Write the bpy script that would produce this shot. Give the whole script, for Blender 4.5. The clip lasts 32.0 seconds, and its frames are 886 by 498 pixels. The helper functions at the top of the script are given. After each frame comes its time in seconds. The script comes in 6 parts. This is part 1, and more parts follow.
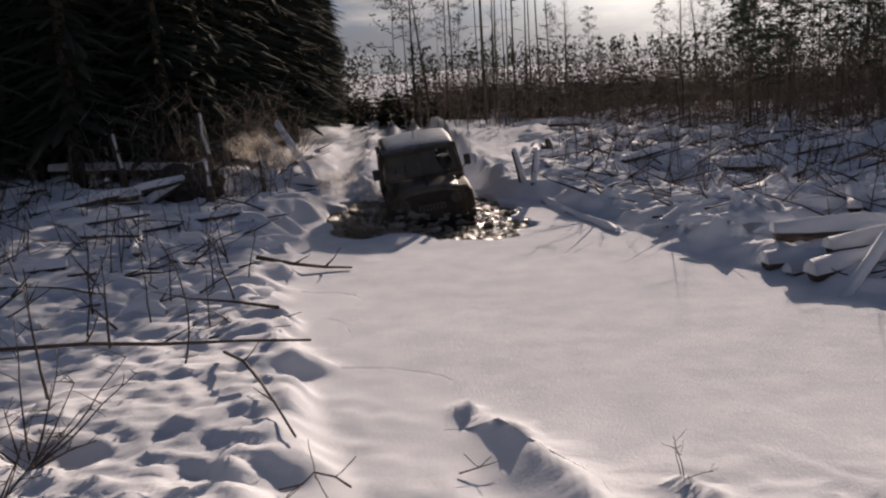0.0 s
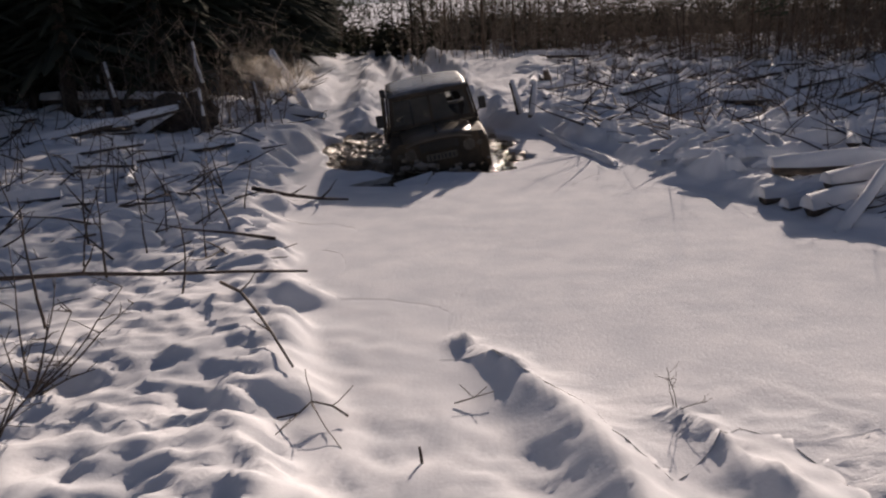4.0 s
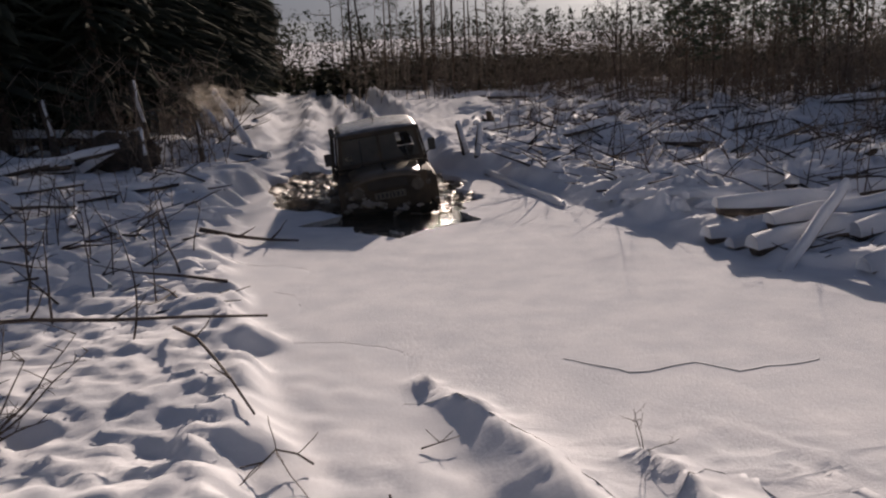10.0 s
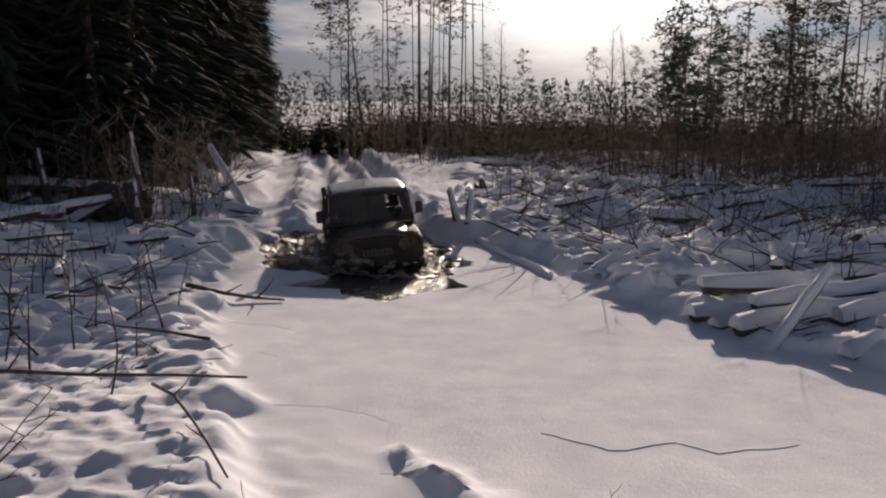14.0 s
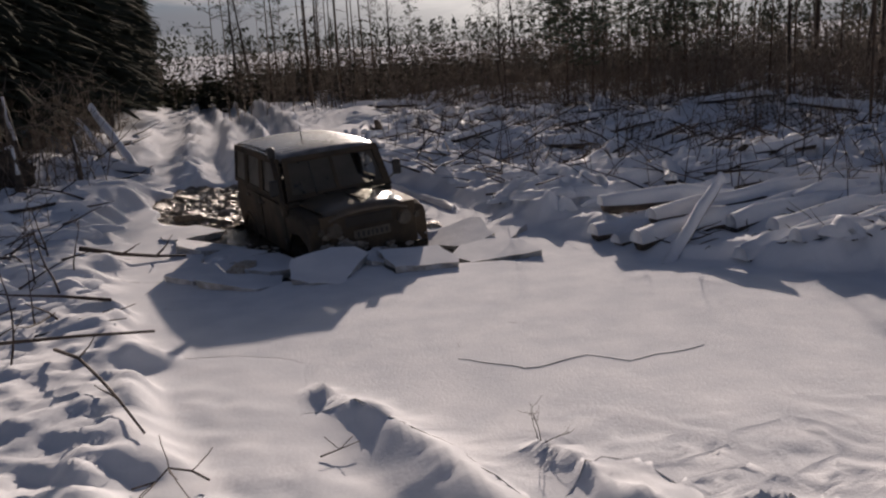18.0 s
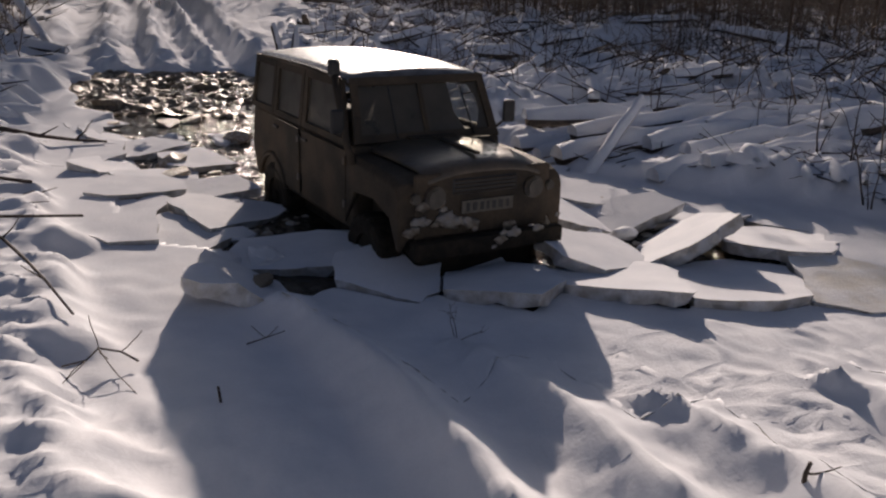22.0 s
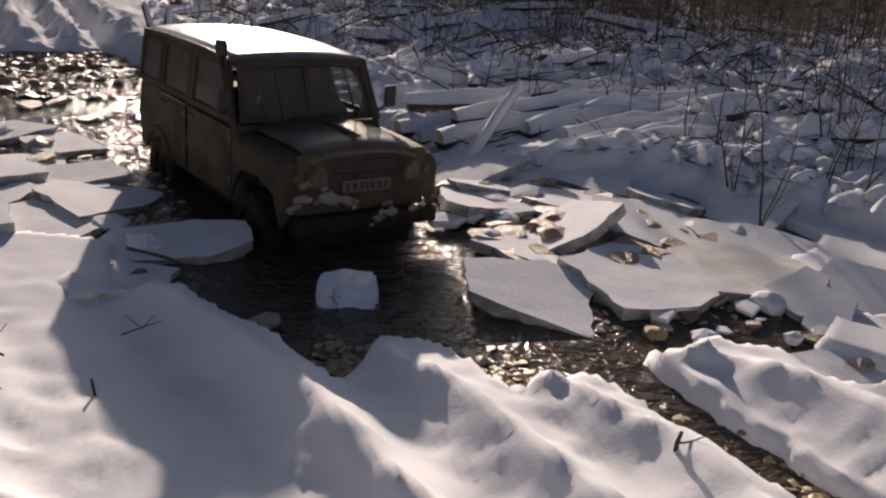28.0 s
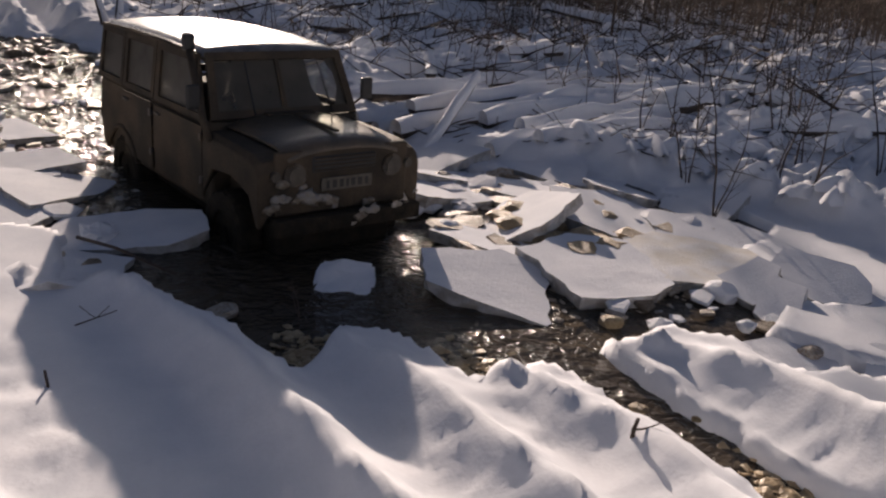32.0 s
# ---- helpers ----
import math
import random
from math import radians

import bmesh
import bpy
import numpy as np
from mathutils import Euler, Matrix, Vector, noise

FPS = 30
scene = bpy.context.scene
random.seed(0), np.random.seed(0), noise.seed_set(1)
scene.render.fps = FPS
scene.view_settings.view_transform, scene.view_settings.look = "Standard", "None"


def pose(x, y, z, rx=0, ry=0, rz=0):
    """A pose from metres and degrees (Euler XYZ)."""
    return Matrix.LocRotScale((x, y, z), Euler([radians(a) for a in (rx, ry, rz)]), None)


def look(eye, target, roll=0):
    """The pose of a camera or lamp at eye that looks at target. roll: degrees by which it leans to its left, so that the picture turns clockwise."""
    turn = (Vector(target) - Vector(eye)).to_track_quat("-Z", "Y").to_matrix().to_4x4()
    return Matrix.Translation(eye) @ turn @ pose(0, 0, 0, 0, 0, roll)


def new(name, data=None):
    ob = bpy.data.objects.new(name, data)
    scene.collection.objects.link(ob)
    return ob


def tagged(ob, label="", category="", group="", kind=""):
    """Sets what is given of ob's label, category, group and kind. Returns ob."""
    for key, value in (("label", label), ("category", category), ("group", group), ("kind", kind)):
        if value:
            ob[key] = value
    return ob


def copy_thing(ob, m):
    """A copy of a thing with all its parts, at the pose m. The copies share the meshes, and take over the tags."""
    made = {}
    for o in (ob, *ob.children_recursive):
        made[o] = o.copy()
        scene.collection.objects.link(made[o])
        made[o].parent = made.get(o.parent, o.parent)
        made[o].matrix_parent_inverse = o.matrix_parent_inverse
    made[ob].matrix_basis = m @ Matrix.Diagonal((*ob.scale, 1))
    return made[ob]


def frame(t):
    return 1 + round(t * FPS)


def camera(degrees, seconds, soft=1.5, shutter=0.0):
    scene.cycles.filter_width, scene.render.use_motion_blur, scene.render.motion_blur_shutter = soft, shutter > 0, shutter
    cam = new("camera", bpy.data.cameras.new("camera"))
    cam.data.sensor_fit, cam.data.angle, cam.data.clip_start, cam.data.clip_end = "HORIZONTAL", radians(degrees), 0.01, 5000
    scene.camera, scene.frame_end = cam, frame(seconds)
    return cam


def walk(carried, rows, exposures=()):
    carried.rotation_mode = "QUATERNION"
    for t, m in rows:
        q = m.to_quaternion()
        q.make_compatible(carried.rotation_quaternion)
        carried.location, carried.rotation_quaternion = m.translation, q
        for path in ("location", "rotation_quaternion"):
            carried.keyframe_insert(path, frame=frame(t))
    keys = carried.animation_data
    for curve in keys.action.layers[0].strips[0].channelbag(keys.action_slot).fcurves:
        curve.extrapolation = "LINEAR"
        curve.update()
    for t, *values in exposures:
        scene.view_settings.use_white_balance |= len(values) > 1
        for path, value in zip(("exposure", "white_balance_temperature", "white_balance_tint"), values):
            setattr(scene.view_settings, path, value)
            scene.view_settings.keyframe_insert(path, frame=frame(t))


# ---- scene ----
# ---------------------------------------------------------------- camera
cam = camera(52.83, 32.0, soft=2.3)
EYE = [
    (0, 0.184, 0.053, 2.723, 1.02, -11.34, -3.47),
    (0.5, 0.197, 0.068, 2.739, 0.66, -12.14, -5.46),
    (1, 0.201, 0.078, 2.714, 0.48, -12.61, -4.30),
    (1.5, 0.183, 0.064, 2.718, 0.27, -13.36, -3.69),
    (2, 0.190, 0.060, 2.693, 0.38, -14.00, -3.58),
    (2.5, 0.194, 0.068, 2.697, 0.67, -14.73, -3.82),
    (3, 0.181, 0.062, 2.694, 1.30, -15.56, -3.78),
    (3.5, 0.176, 0.068, 2.703, 1.25, -15.92, -3.33),
    (5.5, 0.173, 0.086, 2.719, 0.49, -14.20, -3.06),
    (6, 0.180, 0.105, 2.702, -0.01, -14.34, -2.95),
    (6.5, 0.163, 0.112, 2.700, -0.74, -14.95, -2.46),
    (7, 0.169, 0.109, 2.707, -0.82, -14.88, -2.65),
    (7.5, 0.178, 0.121, 2.714, -0.73, -14.80, -3.09),
    (8, 0.137, 0.129, 2.702, -0.56, -14.33, -3.28),
    (8.5, 0.035, 0.078, 2.758, -0.83, -13.98, -2.95),
    (9, -0.037, 0.058, 2.785, -1.69, -13.85, -1.66),
    (9.5, -0.044, 0.095, 2.758, -2.76, -13.47, -2.16),
    (10, -0.011, 0.098, 2.755, -3.23, -13.41, -2.37),
    (10.5, -0.010, 0.078, 2.745, -3.96, -12.72, -2.75),
    (11, -0.026, 0.115, 2.760, -4.08, -12.32, -0.78),
    (11.5, -0.011, 0.132, 2.752, -4.01, -11.52, -1.60),
    (12, -0.018, 0.112, 2.772, -3.92, -10.27, 0.60),
    (12.5, -0.018, 0.077, 2.797, -2.27, -10.88, 1.46),
    (13, -0.016, 0.105, 2.780, -2.37, -10.37, 1.63),
    (13.5, 0.013, 0.083, 2.799, -2.40, -9.79, -0.24),
    (14, 0.025, 0.072, 2.817, -3.98, -9.43, 0.35),
    (14.5, -0.007, 0.122, 2.763, -6.09, -8.55, -0.00),
    (16.5, -0.021, 0.062, 2.728, -9.51, -10.31, -2.06),
    (17, -0.014, 0.064, 2.727, -9.94, -11.45, -2.08),
    (17.5, 0.004, 0.103, 2.721, -9.92, -12.26, -2.53),
    (18, 0.007, 0.097, 2.695, -10.21, -13.08, -3.29),
    (18.5, -0.014, 0.125, 2.712, -10.77, -13.61, -2.39),
    (19, -0.001, 0.098, 2.708, -12.27, -13.67, -1.69),
    (19.5, -0.001, 0.046, 2.713, -13.43, -14.30, -0.18),
    (20, 0.040, -0.036, 2.771, -13.96, -15.45, 0.17),
    (20.5, 0.097, -0.111, 2.762, -11.35, -16.31, 1.77),
    (21, -0.091, -0.146, 2.766, -13.69, -17.34, 2.13),
    (21.5, -0.189, -0.106, 2.787, -14.18, -18.38, 2.40),
    (22, -0.129, -0.147, 2.770, -15.70, -19.29, 1.62),
    (22.5, -0.034, -0.127, 2.746, -21.04, -19.20, 1.60),
    (23, -0.123, -0.124, 2.745, -23.40, -20.15, 2.67),
    (23.5, -0.110, -0.131, 2.777, -25.53, -20.47, 2.98),
    (24, -0.096, -0.168, 2.783, -26.42, -20.84, 3.33),
    (24.5, -0.148, -0.189, 2.798, -26.76, -21.13, 3.01),
    (25, -0.142, -0.169, 2.787, -25.01, -21.57, 3.81),
    (25.5, -0.146, -0.151, 2.766, -24.42, -20.52, 2.94),
    (26, -0.123, -0.145, 2.755, -23.79, -20.22, 2.49),
    (26.5, -0.104, -0.160, 2.770, -23.54, -19.78, 2.85),
    (28.5, -0.134, -0.152, 2.746, -23.72, -19.99, 3.56),
    (29, -0.132, -0.161, 2.728, -22.92, -20.48, 2.32),
    (29.5, -0.144, -0.155, 2.735, -22.73, -20.98, 2.30),
    (30, -0.142, -0.148, 2.732, -22.82, -20.77, 2.77),
    (30.5, -0.141, -0.137, 2.732, -23.56, -20.44, 2.43),
    (31, -0.133, -0.143, 2.748, -24.66, -20.20, 3.04),
    (31.5, -0.142, -0.150, 2.760, -25.40, -20.15, 3.76),
    (32, -0.155, -0.152, 2.754, -26.76, -20.29, 4.61),
]


def cam_pose(x, y, z, yaw, pitch, roll):
    """Stand at x, y, z; yaw to the left of +y, pitch up, roll as in look()."""
    a, p = radians(yaw), radians(pitch)
    way = Vector((-math.sin(a) * math.cos(p), math.cos(a) * math.cos(p), math.sin(p)))
    return look((x, y, z), Vector((x, y, z)) + way, roll)


walk(cam, [(t, cam_pose(*row)) for t, *row in EYE], exposures=[
    (0.0, 0.18, 6720, 16), (3.0, 0.14, 6720, 16), (8.0, 0.08, 6720, 16), (14.0, 0.18, 6740, 16), (17.0, 0.06, 6660, 15),
    (20.0, -0.02, 6560, 15), (23.0, 0.2, 6620, 15), (26.5, 0.2, 6760, 16), (29.0, 0.38, 6800, 16), (32.0, 0.36, 6780, 16)])

# ---------------------------------------------------------------- light
SUN_AZ, SUN_EL = radians(13.0), radians(15.7)
SUN_DIR = Vector((math.sin(SUN_AZ) * math.cos(SUN_EL), math.cos(SUN_AZ) * math.cos(SUN_EL), math.sin(SUN_EL)))
sun = new("sun", bpy.data.lights.new("sun", "SUN"))
sun.data.energy, sun.data.angle, sun.data.color = 5.2, radians(0.6), (1.0, 0.85, 0.72)
sun.matrix_world = look(SUN_DIR * 50, (0, 0, 0))

world = bpy.data.worlds.new("world")
scene.world = world
world.use_nodes = True


def sky_nodes():
    nt = world.node_tree
    nt.nodes.clear()
    n, l = nt.nodes, nt.links
    sky = n.new("ShaderNodeTexSky")
    sky.sky_type, sky.sun_disc = "NISHITA", False
    sky.sun_elevation, sky.sun_rotation = SUN_EL, SUN_AZ
    sky.air_density, sky.dust_density, sky.ozone_density = 0.8, 0.0, 5.0
    tc = n.new("ShaderNodeTexCoord")
    mp = n.new("ShaderNodeMapping")
    mp.inputs["Scale"].default_value = (1.6, 1.6, 7.0)
    l.new(tc.outputs["Generated"], mp.inputs["Vector"])
    clouds = n.new("ShaderNodeTexNoise")
    clouds.inputs["Scale"].default_value, clouds.inputs["Detail"].default_value = 2.2, 9
    clouds.inputs["Roughness"].default_value = 0.6
    l.new(mp.outputs[0], clouds.inputs["Vector"])
    ramp = n.new("ShaderNodeValToRGB")
    ramp.color_ramp.elements[0].position, ramp.color_ramp.elements[1].position = 0.45, 0.55
    l.new(clouds.outputs["Fac"], ramp.inputs["Fac"])
    # bright air and thin cloud round the sun
    dot = n.new("ShaderNodeVectorMath")
    dot.operation = "DOT_PRODUCT"
    dot.inputs[1].default_value = SUN_DIR
    l.new(tc.outputs["Generated"], dot.inputs[0])
    glow = []
    for power, gain in ((500.0, 26.0), (110.0, 7.0), (24.0, 0.3), (5.0, 0.02)):
        p = n.new("ShaderNodeMath")
        p.operation, p.inputs[1].default_value = "POWER", power
        m0 = n.new("ShaderNodeMath")
        m0.operation, m0.inputs[1].default_value = "MAXIMUM", 0.0
        l.new(dot.outputs["Value"], m0.inputs[0])
        l.new(m0.outputs[0], p.inputs[0])
        k = n.new("ShaderNodeMath")
        k.operation, k.inputs[1].default_value = "MULTIPLY", gain
        l.new(p.outputs[0], k.inputs[0])
        glow.append(k)
    add = glow[0]
    for g in glow[1:]:
        s = n.new("ShaderNodeMath")
        s.operation = "ADD"
        l.new(add.outputs[0], s.inputs[0])
        l.new(g.outputs[0], s.inputs[1])
        add = s
    skygain = n.new("ShaderNodeVectorMath")
    skygain.operation, skygain.inputs["Scale"].default_value = "SCALE", SKY_GAIN
    l.new(sky.outputs[0], skygain.inputs[0])
    mix = n.new("ShaderNodeMixRGB")
    # grey bellies, paler tops
    tone = n.new("ShaderNodeValToRGB")
    tone.color_ramp.elements[0].position, tone.color_ramp.elements[1].position = 0.5, 0.66
    tone.color_ramp.elements[0].color, tone.color_ramp.elements[1].color = (0.17, 0.18, 0.215, 1), (0.5, 0.49, 0.49, 1)
    l.new(clouds.outputs["Fac"], tone.inputs["Fac"])
    # thicker and greyer towards the horizon
    split, low = n.new("ShaderNodeSeparateXYZ"), n.new("ShaderNodeMapRange")
    low.inputs["From Max"].default_value = 0.35
    low.inputs["To Min"].default_value, low.inputs["To Max"].default_value = 0.8, 1.0
    l.new(tc.outputs["Generated"], split.inputs[0])
    l.new(split.outputs["Z"], low.inputs["Value"])
    thick = n.new("ShaderNodeVectorMath")
    thick.operation = "SCALE"
    l.new(tone.outputs[0], thick.inputs[0])
    l.new(low.outputs[0], thick.inputs["Scale"])
    l.new(thick.outputs[0], mix.inputs["Color2"])
    fac = n.new("ShaderNodeMath")
    fac.operation, fac.inputs[1].default_value = "MULTIPLY", 0.9
    # the cloud lies low; overhead the sky is clear
    clear = n.new("ShaderNodeMapRange")
    clear.inputs["From Min"].default_value, clear.inputs["From Max"].default_value = 0.14, 0.4
    clear.inputs["To Min"].default_value, clear.inputs["To Max"].default_value = 1.0, 0.3
    l.new(split.outputs["Z"], clear.inputs["Value"])
    cover = n.new("ShaderNodeMath")
    cover.operation = "MULTIPLY"
    # a grey veil along the horizon
    veil, most = n.new("ShaderNodeMapRange"), n.new("ShaderNodeMath")
    veil.inputs["From Min"].default_value, veil.inputs["From Max"].default_value = 0.04, 0.11
    veil.inputs["To Min"].default_value, veil.inputs["To Max"].default_value = 1.0, 0.0
    most.operation = "MAXIMUM"
    l.new(split.outputs["Z"], veil.inputs["Value"])
    l.new(ramp.outputs[0], most.inputs[0])
    l.new(veil.outputs[0], most.inputs[1])
    l.new(most.outputs[0], cover.inputs[0])
    l.new(clear.outputs[0], cover.inputs[1])
    l.new(cover.outputs[0], fac.inputs[0])
    l.new(fac.outputs[0], mix.inputs["Fac"])
    l.new(skygain.outputs[0], mix.inputs["Color1"])
    tint = n.new("ShaderNodeVectorMath")
    tint.operation = "SCALE"
    tint.inputs[0].default_value = (1.0, 0.93, 0.82)
    l.new(add.outputs[0], tint.inputs["Scale"])
    total = n.new("ShaderNodeVectorMath")
    total.operation = "ADD"
    l.new(mix.outputs[0], total.inputs[0])
    l.new(tint.outputs[0], total.inputs[1])
    bg = n.new("ShaderNodeBackground")
    bg.inputs["Strength"].default_value = 1.0
    l.new(total.outputs[0], bg.inputs["Color"])
    out = n.new("ShaderNodeOutputWorld")
    l.new(bg.outputs[0], out.inputs["Surface"])


SKY_GAIN = 0.034
sky_nodes()


# ---------------------------------------------------------------- materials
def mat(name, base, rough=0.7, scale=8.0, vary=0.25, other=None, fine=60.0, bump=0.3, metal=0.0, coords="Object", spec=0.5, thin=0.0, lo=0.35, hi=0.65):
    """A surface with two colours mixed by noise at two scales, and relief at two scales. coords: Object, or the name of a vector attribute."""
    m = bpy.data.materials.new(name)
    m.use_nodes = True
    nt = m.node_tree
    n, l = nt.nodes, nt.links
    b = n["Principled BSDF"]
    b.inputs["Roughness"].default_value, b.inputs["Metallic"].default_value = rough, metal
    b.inputs["Specular IOR Level"].default_value = spec
    if coords == "Object":
        src = n.new("ShaderNodeTexCoord").outputs["Object"]
    elif coords == "World":
        src = n.new("ShaderNodeNewGeometry").outputs["Position"]
    else:
        at = n.new("ShaderNodeAttribute")
        at.attribute_name = coords
        src = at.outputs["Vector"]
    big, small = n.new("ShaderNodeTexNoise"), n.new("ShaderNodeTexNoise")
    for tex, sc, de in ((big, scale, 5), (small, fine, 4)):
        tex.inputs["Scale"].default_value, tex.inputs["Detail"].default_value = sc, de
        l.new(src, tex.inputs["Vector"])
    ramp = n.new("ShaderNodeValToRGB")
    ramp.color_ramp.elements[0].position, ramp.color_ramp.elements[1].position = lo, hi
    o = other or tuple(c * (1 - vary) for c in base)
    ramp.color_ramp.elements[0].color, ramp.color_ramp.elements[1].color = (*o, 1), (*base, 1)
    l.new(big.outputs["Fac"], ramp.inputs["Fac"])
    grain = n.new("ShaderNodeMapRange")
    grain.inputs["To Min"].default_value, grain.inputs["To Max"].default_value = 1 - vary * 0.6, 1 + vary * 0.6
    l.new(small.outputs["Fac"], grain.inputs["Value"])
    mul = n.new("ShaderNodeVectorMath")
    mul.operation = "SCALE"
    l.new(ramp.outputs["Color"], mul.inputs[0])
    l.new(grain.outputs["Result"], mul.inputs["Scale"])
    l.new(mul.outputs[0], b.inputs["Base Color"])
    if bump:
        add = n.new("ShaderNodeMath")
        add.operation = "MULTIPLY_ADD"
        add.inputs[1].default_value = 0.35
        l.new(small.outputs["Fac"], add.inputs[0])
        l.new(big.outputs["Fac"], add.inputs[2])
        bp = n.new("ShaderNodeBump")
        bp.inputs["Strength"].default_value, bp.inputs["Distance"].default_value = bump, 0.03
        l.new(add.outputs[0], bp.inputs["Height"])
        l.new(bp.outputs["Normal"], b.inputs["Normal"])
    if thin:
        b.inputs["Subsurface Weight"].default_value = thin
        b.inputs["Subsurface Radius"].default_value = (0.02, 0.02, 0.025)
    return m


SNOW = mat("snow", (0.8, 0.81, 0.84), 0.7, 2.2, 0.06, (0.72, 0.74, 0.78), 36.0, 0.2, coords="World", spec=0.0)
SNOW_LOOSE = mat("snow_cap", (0.8, 0.81, 0.84), 0.6, 5.0, 0.07, (0.76, 0.78, 0.82), 45.0, 0.5, spec=0.0)
SLAB = mat("ice_slab", (0.8, 0.81, 0.84), 0.5, 2.2, 0.08, (0.7, 0.72, 0.76), 42.0, 0.45, coords="rest", spec=0.0)
SLAB_TAN = mat("stained_slab", (0.85, 0.85, 0.85), 0.5, 3.0, 0.06, (0.78, 0.74, 0.66), 42.0, 0.5, coords="rest", spec=0.0)
SLAB_SIDE = mat("ice_broken_side", (0.55, 0.56, 0.57), 0.35, 9.0, 0.3, (0.33, 0.31, 0.28), 50.0, 0.6, coords="rest", spec=0.5)
SLUSH = mat("brown_slush", (0.27, 0.215, 0.155), 0.5, 9.0, 0.4, (0.13, 0.095, 0.06), 45.0, 0.9)
CHUNK = mat("dirty_ice", (0.5, 0.47, 0.42), 0.5, 7.0, 0.3, (0.24, 0.18, 0.12), 40.0, 0.6)
BONNET = mat("muddy_bonnet", (0.06, 0.05, 0.036), 0.35, 4.0, 0.5, (0.12, 0.09, 0.06), 30.0, 0.4, spec=0.6)
# mud on wheels, bumper and underside, its black standing in for deep shade
SHADE_MUD = mat("shaded_mud", (0.014, 0.012, 0.009), 0.8, 8.0, 0.4, (0.03, 0.024, 0.016), 40.0, 0.8, spec=0.2)
TAN = mat("yellow_slush", (0.42, 0.33, 0.2), 0.5, 9.0, 0.4, (0.28, 0.2, 0.11), 45.0, 0.9)
CLOD = mat("muddy_snow", (0.22, 0.2, 0.17), 0.6, 14.0, 0.3, (0.12, 0.09, 0.06), 60.0, 0.6)
BARK = mat("bark", (0.11, 0.085, 0.065), 0.9, 9.0, 0.4, (0.05, 0.04, 0.032), 60.0, 0.8)
PINE_BARK = mat("pine_bark", (0.13, 0.085, 0.055), 0.9, 5.0, 0.4, (0.06, 0.045, 0.035), 40.0, 0.6)
TWIG = mat("twig_bark", (0.07, 0.05, 0.04), 0.85, 14.0, 0.4, None, 80.0, 0.4)
SPRUCE = mat("spruce_needles", (0.06, 0.066, 0.048), 0.95, 0.6, 0.4, (0.042, 0.046, 0.036), 30.0, 0.3, spec=0.05)
YOUNG = mat("young_needles", (0.085, 0.09, 0.062), 0.95, 2.0, 0.5, (0.05, 0.052, 0.04), 30.0, 0.3, spec=0.05)
BRUSH = mat("brush_bark", (0.22, 0.185, 0.155), 0.9, 8.0, 0.4, (0.13, 0.105, 0.085), 50.0, 0.3, spec=0.1)
PINE = mat("pine_needles", (0.06, 0.08, 0.04), 0.8, 2.0, 0.4, (0.04, 0.05, 0.03), 30.0, 0.3)
WOOD = mat("weathered_wood", (0.32, 0.24, 0.16), 0.8, 12.0, 0.4, (0.18, 0.13, 0.09), 70.0, 0.5)
PAINT = mat("muddy_paint", (0.034, 0.028, 0.02), 0.75, 2.2, 0.5, (0.085, 0.062, 0.04), 30.0, 0.5, spec=0.3)
# frost on the roof, its base also paled to stand in for the sun's glint
ROOF = mat("glint_frost_roof", (0.19, 0.18, 0.165), 0.26, 5.0, 0.4, (0.1, 0.09, 0.08), 40.0, 0.12, spec=1.0)
STEEL = mat("dark_steel", (0.1, 0.095, 0.09), 0.5, 8.0, 0.4, (0.12, 0.09, 0.06), 40.0, 0.3, metal=0.6)
BLACK = mat("black_plastic", (0.02, 0.02, 0.02), 0.5, 8.0, 0.3, None, 40.0, 0.2)
PLATE = mat("plate_white", (0.11, 0.1, 0.082), 0.5, 14.0, 0.3, (0.07, 0.06, 0.045), 60.0, 0.1)
LAMPGLASS = mat("lamp_glass", (0.08, 0.07, 0.055), 0.4, 10.0, 0.3, (0.05, 0.042, 0.03), 60.0, 0.1)


def glass_mat(name, tint, rough, dirt):
    """Window glass with a film of dried mud."""
    m = bpy.data.materials.new(name)
    m.use_nodes = True
    n, l = m.node_tree.nodes, m.node_tree.links
    b = n["Principled BSDF"]
    b.inputs["Base Color"].default_value = (*tint, 1)
    b.inputs["Roughness"].default_value = rough
    tr = n.new("ShaderNodeBsdfTransparent")
    tr.inputs[0].default_value = (0.9, 0.9, 0.88, 1)
    tc = n.new("ShaderNodeTexCoord")
    tx = n.new("ShaderNodeTexNoise")
    tx.inputs["Scale"].default_value, tx.inputs["Detail"].default_value = 5.0, 6
    l.new(tc.outputs["Object"], tx.inputs["Vector"])
    mr = n.new("ShaderNodeMapRange")
    mr.inputs["From Min"].default_value, mr.inputs["From Max"].default_value = 0.3, 0.7
    mr.inputs["To Min"].default_value, mr.inputs["To Max"].default_value = dirt - 0.15, dirt + 0.15
    l.new(tx.outputs["Fac"], mr.inputs["Value"])
    mx = n.new("ShaderNodeMixShader")
    l.new(mr.outputs[0], mx.inputs[0])
    l.new(tr.outputs[0], mx.inputs[1])
    l.new(b.outputs[0], mx.inputs[2])
    l.new(mx.outputs[0], n["Material Output"].inputs["Surface"])
    return m


STUCK = mat("stuck_snow", (0.26, 0.25, 0.24), 0.7, 14.0, 0.3, (0.25, 0.22, 0.18), 60.0, 0.6)
GLASS = glass_mat("muddy_glass", (0.075, 0.065, 0.048), 0.4, 0.93)
FILMED = glass_mat("filmed_glass", (0.075, 0.065, 0.048), 0.4, 0.84)
